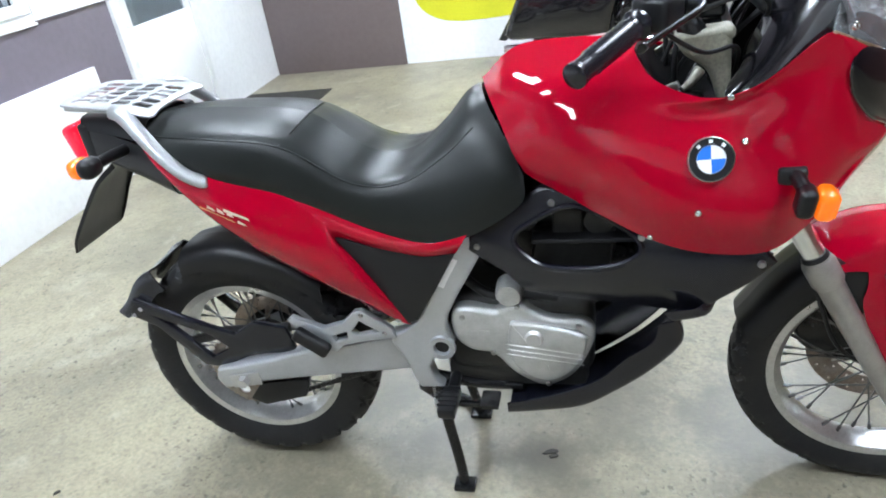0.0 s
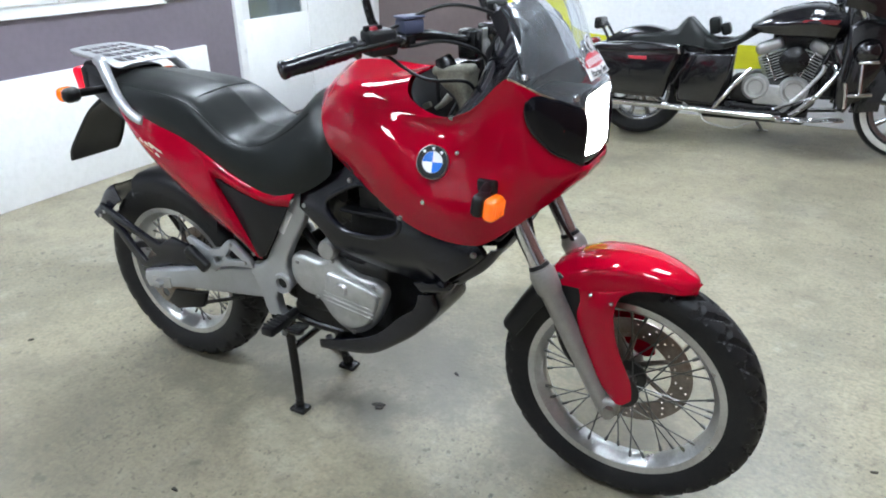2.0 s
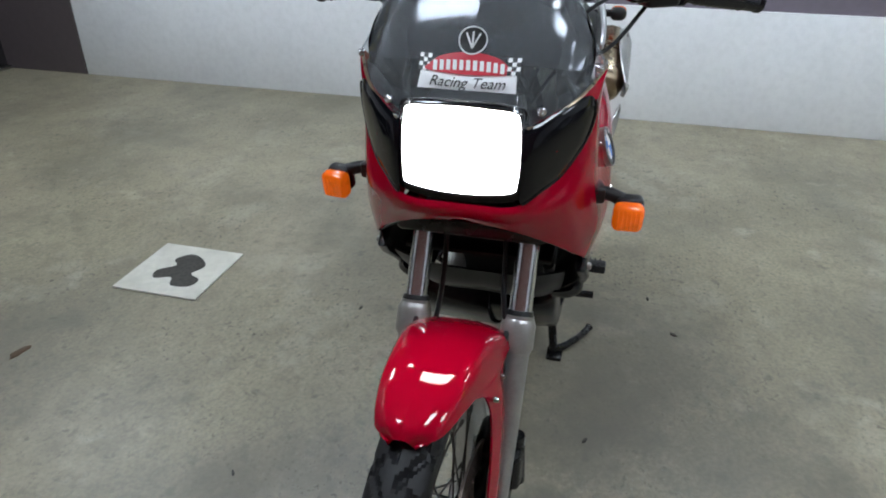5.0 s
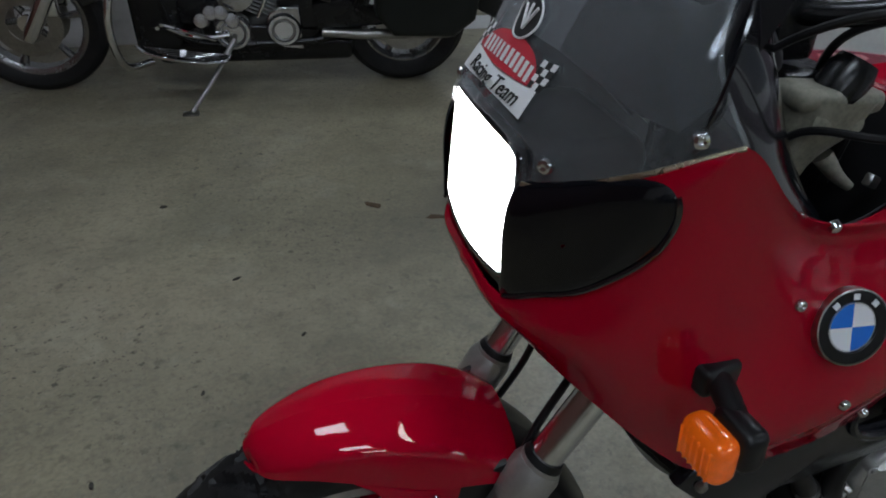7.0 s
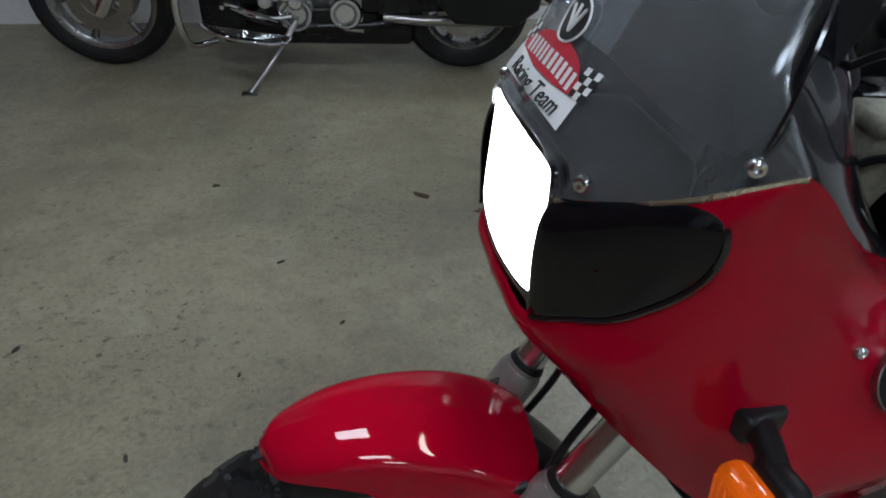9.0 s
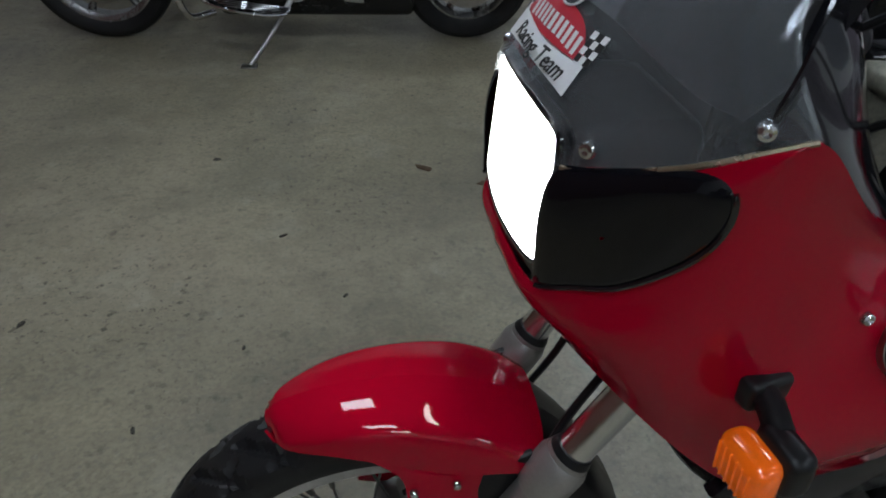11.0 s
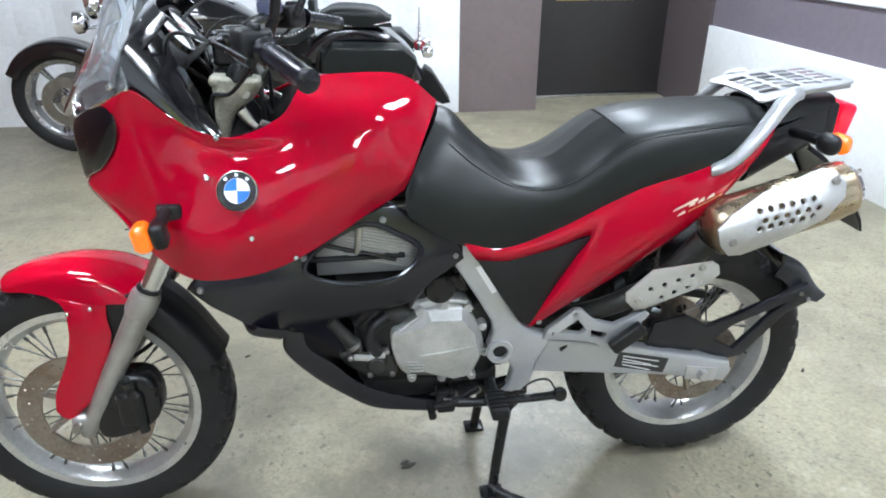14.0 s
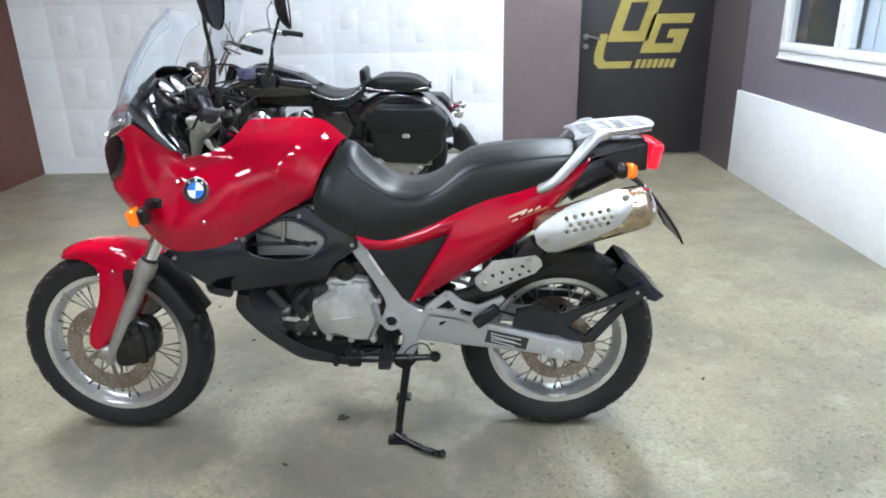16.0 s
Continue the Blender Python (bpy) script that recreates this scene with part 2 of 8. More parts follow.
STICKER_RED = material("sticker_red", (0.55, 0.03, 0.05), 0.4, shift=0.1)
STICKER_WHITE = material("sticker_white", (0.78, 0.78, 0.78), 0.4, shift=0.08)
STICKER_BLACK = material("sticker_black", (0.02, 0.02, 0.02), 0.4, shift=0.1)
DECAL_ORANGE = material("decal_orange", (0.62, 0.20, 0.06), 0.35, coat=0.5, shift=0.15)
DECAL_PALE = material("decal_cream", (0.70, 0.50, 0.42), 0.35, coat=0.5, shift=0.1)
AMBER = material("amber_lens", (0.85, 0.11, 0.004), 0.15, glow=0.26, coat=0.6, shift=0.25, patch=60)
AMBER.node_tree.nodes["Principled BSDF"].inputs["Emission Color"].default_value = (1.0, 0.20, 0.006, 1)
TAIL_RED = material("tail_lens_lit", (0.62, 0.0015, 0.014), 0.2, glow=0.9, coat=0.6, shift=0.2, patch=50)
LAMP_WHITE = material("headlamp_lens_lit", (1.0, 0.98, 0.97), 0.1, glow=HEADLIGHT_GLOW)
MAT_RUBBER = material("ribbed_door_mat", (0.045, 0.042, 0.036), 0.9, spots=0.4, grain=200, bump=0.5, patch=6, shift=0.3)
PAPER = material("dirty_white_board", (0.62, 0.60, 0.52), 0.8, spots=0.12, grain=40, patch=5, shift=0.2)
OLIVE_CAST = material("yellowed_casting", (0.25, 0.24, 0.19), 0.50, metal=0.3, bump=0.25, spots=0.3, grain=200, patch=12, shift=0.2)
DRAIN_GREY = material("worn_drain_iron", (0.20, 0.195, 0.175), 0.7, spots=0.5, grain=90, patch=14, shift=0.3)
STAIN = material("dark_stain", (0.055, 0.05, 0.042), 0.8, spots=0.4, grain=80, shift=0.3)
BRONZE_LEAF = material("dry_leaf", (0.09, 0.055, 0.03), 0.8, spots=0.3, shift=0.3)
SCREEN = glass("windscreen_acrylic", (0.95, 0.965, 0.985), 0.03, 0.925)
WINDOW_GLASS = glass("window_glass", (0.90, 0.93, 0.95), 0.0, 0.98)
MIRROR_GLASS = material("mirror_glass", (0.75, 0.77, 0.80), 0.03, metal=1.0, rough_var=0.02)
DOOR_GLASS_BACK = material("painted_dim_room_sheet", (0.17, 0.19, 0.20), 0.6, shift=0.5, patch=2.0)
OFFICE = material("dim_office_wall", (0.66, 0.68, 0.71), 0.7, shift=0.3, patch=1.5)
BLIND = material("pale_blind", (0.62, 0.66, 0.70), 0.6, shift=0.1)
BURGUNDY = material("dark_red_pinstripe", (0.16, 0.01, 0.015), 0.2, coat=0.8, shift=0.1)
CAST_GREY = material("grey_cast_wheel", (0.34, 0.34, 0.345), 0.26, metal=0.9, spots=0.12, grain=90, patch=14, shift=0.3)
WHITEWALL = material("whitewall_rubber", (0.62, 0.60, 0.55), 0.6, spots=0.15, shift=0.15)


# ---------------------------------------------------------------- mesh tools
def part(name, bm, mat, parent=None, label="", sharp=38, kind=""):
    """Links a bmesh as one mesh object under a thing or a part."""
    lim = radians(sharp)
    for f in bm.faces:
        f.smooth = True
    for e in bm.edges:
        if len(e.link_faces) == 2 and e.calc_face_angle(0) > lim:
            e.smooth = False
    me = bpy.data.meshes.new(name)
    bm.to_mesh(me)
    bm.free()
    me.materials.append(mat)
    ob = new(name, me)
    ob.parent = parent
    return tagged(ob, label, kind=kind)


def thing(name, label, category, group="", at=(0, 0, 0)):
    ob = new(name)
    ob.location = at
    ob.empty_display_size = 0.1
    return tagged(ob, label, category, group)


def add(*bms):
    """Merges several bmeshes into the first."""
    first = bms[0]
    for bm in bms[1:]:
        me = bpy.data.meshes.new("tmp")
        bm.to_mesh(me)
        bm.free()
        first.from_mesh(me)
        bpy.data.meshes.remove(me)
    return first


def flip(bm):
    """The bmesh mirrored to the other side of the y = 0 plane, as a new one."""
    c = bm.copy()
    for v in c.verts:
        v.co.y = -v.co.y
    bmesh.ops.reverse_faces(c, faces=c.faces[:])
    return c


def both(bm):
    return add(bm, flip(bm))


def moved(bm, m):
    bm.transform(m)
    return bm


def curve(pts, n, closed=False):
    """n points on a smooth curve through pts."""
    p = np.array(pts, float)
    k = len(p)
    if closed:
        t = np.linspace(0, k, n, endpoint=False)
    else:
        t = np.linspace(0, k - 1, n)
    i = np.minimum(t.astype(int), k - 1 if closed else k - 2)
    f = (t - i)[:, None]
    if closed:
        a, b, c, d = p[(i - 1) % k], p[i % k], p[(i + 1) % k], p[(i + 2) % k]
    else:
        q = np.vstack([2 * p[0] - p[1], p, 2 * p[-1] - p[-2]])
        a, b, c, d = q[i], q[i + 1], q[i + 2], q[i + 3]
    return 0.5 * (2 * b + (c - a) * f + (2 * a - 5 * b + 4 * c - d) * f**2 + (3 * b - a - 3 * c + d) * f**3)


def sheet(grid, thick=0.0, closed=False):
    """A surface over a grid of points (rows of points), optionally with thickness along its normals."""
    g = np.array(grid, float)
    m, n = g.shape[:2]
    bm = bmesh.new()
    vs = [[bm.verts.new(g[i, j]) for j in range(n)] for i in range(m)]
    for i in range(m - 1):
        for j in range(n if closed else n - 1):
            q = (vs[i][j], vs[i + 1][j], vs[i + 1][(j + 1) % n], vs[i][(j + 1) % n])
            bm.faces.new(q)
    bmesh.ops.remove_doubles(bm, verts=bm.verts[:], dist=1e-5)
    bmesh.ops.recalc_face_normals(bm, faces=bm.faces[:])
    if thick:
        bmesh.ops.solidify(bm, geom=bm.faces[:], thickness=thick)
    return bm


def skin(lines, nu=40, nv=20, thick=0.0, u0=0.0, u1=1.0):
    """A smooth surface through lengthwise feature lines that have the same number of points."""
    total = 120
    rows = np.array([curve(l, total + 1) for l in lines])
    sel = np.linspace(u0 * total, u1 * total, nu)
    lo = np.minimum(sel.astype(int), total - 1)
    rows = rows[:, lo] + (rows[:, lo + 1] - rows[:, lo]) * (sel - lo)[None, :, None]
    g = np.array([curve(rows[:, i], nv) for i in range(nu)])
    return sheet(g, thick)


def tube(pts, r=0.01, n=0, seg=10, closed=False, flat=1.0):
    """A round bar along pts; r may be one radius or one for each point; n: smooth it to n points."""
    p = np.array(pts, float)
    rs = np.full(len(p), r) if np.isscalar(r) else np.array(r, float)
    if n:
        rs = np.interp(np.linspace(0, 1, n), np.linspace(0, 1, len(rs)), rs)
        p = curve(p, n, closed)
    bm = bmesh.new()
    k = len(p)
    rings, up = [], None
    for i in range(k):
        a, b = (p[(i - 1) % k], p[(i + 1) % k]) if closed else (p[max(i - 1, 0)], p[min(i + 1, k - 1)])
        d = Vector(b - a).normalized()
        if up is None:
            up = d.orthogonal().normalized()
        side = d.cross(up).normalized()
        up = side.cross(d).normalized()
        rings.append([bm.verts.new(Vector(p[i]) + (side * math.cos(t) + up * math.sin(t) * flat) * rs[i]) for t in (2 * math.pi * j / seg for j in range(seg))])
    for i in range(k if closed else k - 1):
        for j in range(seg):
            bm.faces.new((rings[i][j], rings[i][(j + 1) % seg], rings[(i + 1) % k][(j + 1) % seg], rings[(i + 1) % k][j]))
    if not closed:
        bm.faces.new(rings[0][::-1])
        bm.faces.new(rings[-1])
    bmesh.ops.recalc_face_normals(bm, faces=bm.faces[:])
    return bm


def lathe(profile, origin=(0, 0, 0), axis=(0, 1, 0), seg=32, shut=False):
    """A turned shape: profile of (radius, place along the axis)."""
    q = Vector((0, 0, 1)).rotation_difference(Vector(axis).normalized()).to_matrix()
    bm = bmesh.new()
    rings = []
    for r, a in profile:
        if r < 1e-6:
            rings.append([bm.verts.new(Vector(origin) + q @ Vector((0, 0, a)))])
        else:
            rings.append([bm.verts.new(Vector(origin) + q @ Vector((r * math.cos(t), r * math.sin(t), a))) for t in (2 * math.pi * j / seg for j in range(seg))])
    pairs = list(zip(rings, rings[1:])) + ([(rings[-1], rings[0])] if shut else [])
    for a, b in pairs:
        for j in range(seg):
            k = (j + 1) % seg
            if len(a) == 1 and len(b) > 1:
                bm.faces.new((a[0], b[j], b[k]))
            elif len(b) == 1 and len(a) > 1:
                bm.faces.new((a[j], a[k], b[0]))
            elif len(a) > 1:
                bm.faces.new((a[j], a[k], b[k], b[j]))
    bmesh.ops.recalc_face_normals(bm, faces=bm.faces[:])
    return bm


def box(x0, x1, y0, y1, z0, z1, bevel=0.0, seg=2):
    bm = bmesh.new()
    bmesh.ops.create_cube(bm, size=1)
    for v in bm.verts:
        v.co = ((x0 + x1) / 2 + v.co.x * (x1 - x0), (y0 + y1) / 2 + v.co.y * (y1 - y0), (z0 + z1) / 2 + v.co.z * (z1 - z0))
    if bevel:
        bmesh.ops.bevel(bm, geom=bm.edges[:] + bm.verts[:], offset=bevel, segments=seg, profile=0.5, affect="EDGES")
    return bm


def plate(outline, y0, y1, bevel=0.0, holes=(), smooth=0, seg=2, bend=None):
    """A flat piece cut to an outline of (x, z), from y0 to y1, with holes; bend(x, z) shifts it in y."""
    bm = bmesh.new()
    loops = [curve(outline, smooth, True) if smooth else outline, *holes]
    edges = []
    for lp in loops:
        vs = [bm.verts.new((x, y0, z)) for x, z in lp]
        edges += [bm.edges.new((a, b)) for a, b in zip(vs, vs[1:] + vs[:1])]
    if len(loops) == 1:
        bm.faces.new(bm.verts[:])
    else:
        bmesh.ops.triangle_fill(bm, edges=edges, use_beauty=True)
    geo = bmesh.ops.extrude_face_region(bm, geom=bm.faces[:])
    for v in geo["geom"]:
        if isinstance(v, bmesh.types.BMVert):
            v.co.y = y1
    bmesh.ops.recalc_face_normals(bm, faces=bm.faces[:])
    if bevel:
        es = [e for e in bm.edges if len(e.link_faces) == 2 and e.calc_face_angle(0) > 0.9 and abs(e.verts[0].co.y - e.verts[1].co.y) < 1e-6]
        bmesh.ops.bevel(bm, geom=es, offset=bevel, segments=seg, profile=0.5, affect="EDGES")
    if bend:
        for v in bm.verts:
            v.co.y += bend(v.co.x, v.co.z)
    return bm


def round_hole(x, z, r, n=10):
    return [(x + r * math.cos(2 * math.pi * i / n), z + r * math.sin(2 * math.pi * i / n)) for i in range(n)]


def screw(x, y, z, r=0.007, side=1):
    """A domed cross-head screw whose axis is y."""
    return lathe([(0.0, 0.0025), (r * 0.3, 0.0035), (r * 0.45, 0.004), (r * 0.8, 0.003), (r, 0.0), (r, -0.004), (0, -0.004)], (x, y, z), (0, side, 0), 12)


# ---------------------------------------------------------------- the garage
XE, XW, YN, YS, ZC = 2.685, -3.30, 3.858, -4.338, 2.85


def structure(name, bm, mat, label, category="wall", sharp=38):
    return tagged(part(name, bm, mat, None, label, sharp), label, category, kind="structure")


structure("floor", box(XW - 0.2, XE + 0.25, YS - 0.2, YN + 0.7, -0.12, 0), FLOOR, "worn grey-beige concrete floor with oil stains and painted-in shade under the motorcycle", "floor")
structure("ceiling", box(XW - 0.2, XE + 0.25, YS - 0.2, YN + 0.7, ZC, ZC + 0.12), CEILING, "plain grey concrete ceiling", "ceiling")
structure("wall_west", box(XW - 0.15, XW, YS, YN + 0.2, 0, ZC), BROWN, "dark red-brown panelled end wall")
structure("wall_south", box(XW, XE, YS - 0.15, YS, 0, ZC), WHITE, "whitewashed block wall with a painted yellow sign")

# north wall with the door niche
niche_x0, niche_z, niche_y = 1.44, 2.12, 4.36
structure("wall_north", box(XW, 0.81, YN, YN + 0.12, 0, ZC), WHITE, "white wall clad with embossed panels")
structure("pillar_north", box(0.81, niche_x0, YN - 0.004, niche_y + 0.05, 0, ZC), MAUVE_BROWN, "smooth mauve-brown pillar beside the dark door")
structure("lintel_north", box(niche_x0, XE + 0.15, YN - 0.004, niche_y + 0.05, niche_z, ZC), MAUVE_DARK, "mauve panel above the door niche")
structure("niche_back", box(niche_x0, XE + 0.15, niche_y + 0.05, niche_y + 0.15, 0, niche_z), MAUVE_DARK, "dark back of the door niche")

# embossed wall tiles in straight columns above a plain foot
pw, ph, foot = 0.475, 0.425, 0.14


def frustum(bm, x0, x1, z0, z1, y0, y1, slope):
    """A raised field with sloping sides, standing out towards -y."""
    a = [bm.verts.new((x, y0, z)) for x, z in ((x0, z0), (x1, z0), (x1, z1), (x0, z1))]
    b = [bm.verts.new((x, y1, z)) for x, z in ((x0 + slope, z0 + slope), (x1 - slope, z0 + slope), (x1 - slope, z1 - slope), (x0 + slope, z1 - slope))]
    for k in range(4):
        bm.faces.new((a[k], a[(k + 1) % 4], b[(k + 1) % 4], b[k]))
    bm.faces.new(b)


def wall_tile(w, h):
    g = bmesh.new()
    frustum(g, 0.004, w - 0.004, 0.004, h - 0.004, 0, -0.003, 0.010)
    if w > 0.4 and h > 0.3:
        for x0, x1, z0, z1, t, k in ((0.045, 0.430, 0.045, 0.380, 0.0065, 0.016), (0.070, 0.230, 0.190, 0.355, 0.0105, 0.014), (0.215, 0.405, 0.070, 0.255, 0.0095, 0.014)):
            frustum(g, x0, x1, z0, z1, -0.003, -t, k)
        frustum(g, 0.112, 0.188, 0.232, 0.313, -0.0105, -0.0135, 0.010)
    bmesh.ops.recalc_face_normals(g, faces=g.faces[:])
    return g


tile_mesh = None
for r in range(7):
    z0 = foot + r * ph
    h = min(ph, ZC - z0) - 0.002
    x = 0.806
    while x > XW + 0.05:
        a = max(x - pw, XW + 0.003)
        full = x - a > pw - 0.001 and h > ph - 0.003
        if full and tile_mesh:
            ob = new("tile", tile_mesh)
        else:
            ob = part("tile", wall_tile(x - a, h), WHITE, None, sharp=60)
            if full:
                tile_mesh = ob.data
        ob.location = (a, YN - 0.0005, z0)
        ob.parent = bpy.data.objects["wall_north"]
        x -= pw

# the dark door with its gold sign, set back in the niche
dy = niche_y
door = thing("dark_door", "dark brown-black entrance door with gold lettering shapes, closed", "door", at=(2.05, dy, 0))
door.location = (0, 0, 0)
part("leaf", box(1.53, XE + 0.02, dy - 0.045, dy, 0.02, 2.08, 0.004), DOOR_DARK, door)
part("door_frame", add(box(1.445, 1.525, dy - 0.07, dy + 0.02, 0, 2.11, 0.004), box(1.525, XE + 0.02, dy - 0.07, dy + 0.02, 2.085, 2.115, 0.004)), MAUVE_DARK, door)
part("threshold", box(1.53, XE, dy - 0.09, dy, 0, 0.018, 0.004), STEEL, door)
hnd = part("handle", add(tube([(1.575, dy - 0.05, 1.07), (1.575, dy - 0.1, 1.07), (1.60, dy - 0.108, 1.072), (1.70, dy - 0.1, 1.045)], 0.009, 14)), STEEL, door, "brushed steel lever handle")
part("rosette", add(lathe([(0, -0.008), (0.024, -0.008), (0.027, 0), (0, 0)], (1.575, dy - 0.046, 1.07), (0, 1, 0), 20), lathe([(0, -0.008), (0.022, -0.008), (0.025, 0), (0, 0)], (1.575, dy - 0.046, 0.985), (0, 1, 0), 20)), STEEL, hnd)


def slant(pts, s=0.32, x0=0, z0=0):
    return [(x0 + x + s * z, z0 + z) for x, z in pts]


gy0, gy1 = dy - 0.05, dy - 0.0455
bar = lambda o, h=(): plate(o, gy0, gy1, 0, h)
# swoosh, two letter-like blocks and small bars below
part("gold_sign", add(
    bar([(1.77, 1.09), (1.70, 1.09), (1.655, 0.93), (1.655, 0.84), (1.70, 0.79), (1.98, 0.79), (2.00, 0.85), (1.76, 0.85), (1.735, 0.88), (1.74, 0.94)]),
    bar(slant([(0, 0), (0.34, 0), (0.36, 0.02), (0.36, 0.42), (0, 0.42)], 0.30, 1.76, 1.02), [slant([(0.10, 0.09), (0.25, 0.09), (0.25, 0.33), (0.10, 0.33)], 0.30, 1.76, 1.02)]),
    bar(slant([(0, 0), (0.36, 0), (0.36, 0.20), (0.19, 0.20), (0.19, 0.125), (0.26, 0.125), (0.26, 0.08), (0.10, 0.08), (0.10, 0.25), (0.36, 0.25), (0.36, 0.33), (0, 0.33)], 0.30, 2.06, 0.92))),
    GOLD, door, "gold foil letter-like sign")
for i in range(7):
    o = part("bar", plate(slant([(0, 0), (0.038, 0), (0.038, 0.075), (0, 0.075)], 0.3, 2.02 + i * 0.052, 0.79), gy0, gy1), GOLD, door)

# dado, mauve band and window wall on the east side
structure("wall_east", add(box(XE + 0.03, XE + 0.2, YS, YN + 0.7, 0, 0.97), box(XE + 0.03, XE + 0.2, YS, YN + 0.7, 2.2, ZC),
          box(XE + 0.03, XE + 0.2, 3.0, YN + 0.7, 0.97, 2.2), box(XE + 0.03, XE + 0.2, 0.1, 0.95, 0.97, 2.2), box(XE + 0.03, XE + 0.2, YS, -1.82, 0.97, 2.2)), MAUVE, "mauve band wall with white-framed windows")
structure("dado", box(XE, XE + 0.03, -2.10, 3.60, 0, 0.668, 0.003), WHITE, "smooth white lower wall panel", "wall panel")
structure("white_plaster_panel", box(XE + 0.012, XE + 0.03, -2.41, -1.82, 0.98, ZC), WHITE, "white plaster strip beside the window", "wall panel")
structure("white_corner_wall", box(XE + 0.005, XE + 0.03, YS, -3.30, 0, ZC), WHITE, "plain white wall at the corner", "wall panel")
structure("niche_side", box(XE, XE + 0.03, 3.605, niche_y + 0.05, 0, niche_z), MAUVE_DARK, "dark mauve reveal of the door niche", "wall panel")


def window(y0, y1, splits, name):
    """A white plastic window: outer frame, a sash for each light and a pane in each."""
    z0, z1, x0, x1 = 0.97, 2.2, XE + 0.015, XE + 0.085
    w = thing(name, "white plastic window with clear panes, shut", "window")
    w["kind"] = "structure"
    part("window_frame", add(box(x0, x1, y0, y1, z0, z0 + 0.05, 0.004), box(x0, x1, y0, y1, z1 - 0.05, z1, 0.004), box(x0, x1, y0, y0 + 0.05, z0 + 0.05, z1 - 0.05, 0.004), box(x0, x1, y1 - 0.05, y1, z0 + 0.05, z1 - 0.05, 0.004)), WHITE_GLOSS, w)
    part("window_sill", box(XE + 0.008, XE + 0.03, y0 - 0.01, y1 + 0.01, z0 - 0.012, z0 + 0.003, 0.004), WHITE_GLOSS, w)
    for a, b in splits:
        s = 0.055
        sash = part("sash", add(box(x0 - 0.012, x1 - 0.01, a, b, z0 + 0.05, z0 + 0.05 + s, 0.006), box(x0 - 0.012, x1 - 0.01, a, b, z1 - 0.05 - s, z1 - 0.05, 0.006),
                    box(x0 - 0.012, x1 - 0.01, a, a + s, z0 + 0.05 + s, z1 - 0.05 - s, 0.006), box(x0 - 0.012, x1 - 0.01, b - s, b, z0 + 0.05 + s, z1 - 0.05 - s, 0.006)), WHITE_GLOSS, w)
        pane = part("pane", box(x0 + 0.02, x0 + 0.026, a + s, b - s, z0 + 0.05 + s, z1 - 0.05 - s), WINDOW_GLASS, sash)
        pane.visible_shadow = False
        part("gasket", add(box(x0 + 0.008, x0 + 0.02, a + s - 0.004, b - s + 0.004, z0 + 0.046 + s, z0 + 0.052 + s), box(x0 + 0.008, x0 + 0.02, a + s - 0.004, a + s + 0.003, z0 + 0.05 + s, z1 - 0.05 - s)), BLACK_PLASTIC, sash)
    return w


window(0.95, 3.0, [(0.995, 2.195), (2.205, 2.95)], "window_1")
window(-1.82, 0.1, [(-1.775, -1.095), (-1.085, 0.05)], "window_2")

# white glazed door next to the corner
gd = thing("white_door", "white plastic door with a glazed upper half and white pull handle, closed", "door")
yd0, yd1, xd = -3.30, -2.42, XE + 0.03
part("door_frame", add(box(xd - 0.03, xd + 0.02, yd1 - 0.07, yd1, 0, 2.15, 0.004), box(xd - 0.03, xd + 0.02, yd0, yd0 + 0.05, 0, 2.15, 0.004), box(xd - 0.03, xd + 0.02, yd0, yd1, 2.15, 2.2, 0.004)), WHITE_GLOSS, gd)
leaf = part("leaf", add(box(xd - 0.02, xd + 0.01, yd0 + 0.05, yd1 - 0.075, 0.02, 0.79, 0.004), box(xd - 0.02, xd + 0.01, yd0 + 0.05, yd0 + 0.12, 0.79, 2.14, 0.004), box(xd - 0.02, xd + 0.01, yd1 - 0.15, yd1 - 0.075, 0.79, 2.14, 0.004), box(xd - 0.02, xd + 0.01, yd0 + 0.12, yd1 - 0.15, 2.0, 2.14, 0.004)), WHITE_GLOSS, gd)
part("pane", box(xd - 0.012, xd - 0.006, yd0 + 0.12, yd1 - 0.15, 0.79, 2.0), WINDOW_GLASS, leaf).visible_shadow = False
# flat backing sheet; the dimness of the room behind is in its colour
part("pane_back", box(xd - 0.004, xd, yd0 + 0.12, yd1 - 0.15, 0.79, 2.0), DOOR_GLASS_BACK, leaf, "flat sheet painted dim grey for the room behind the door glass")
part("handle", tube([(xd - 0.02, -2.52, 1.5), (xd - 0.07, -2.53, 1.5), (xd - 0.08, -2.56, 1.46), (xd - 0.08, -2.60, 1.05), (xd - 0.08, -2.66, 0.96), (xd - 0.08, -2.71, 0.96), (xd - 0.07, -2.72, 1.0), (xd - 0.02, -2.72, 1.02)], 0.012, 40), WHITE_GLOSS, gd, "bent white pull handle")

# space behind the windows
structure("office_shell", add(box(XE + 1.2, XE + 1.3, YS, YN + 0.5, 0, ZC), box(XE + 0.2, XE + 1.2, YS, YN + 0.5, -0.1, 0), box(XE + 0.2, XE + 1.2, YS, YN + 0.5, ZC, ZC + 0.1), box(XE + 0.2, XE + 1.2, YS - 0.1, YS, 0, ZC), box(XE + 0.2, XE + 1.2, YN + 0.5, YN + 0.6, 0, ZC)), OFFICE, "dim grey room behind the windows", "wall")
blind = thing("roller_blind", "pale vertical blind hanging behind the window", "blind")
for i in range(8):
    part("slat", box(XE + 0.095, XE + 0.098, 1.06 + i * 0.135, 1.06 + i * 0.135 + 0.125, 1.0, 2.16), BLIND, blind)

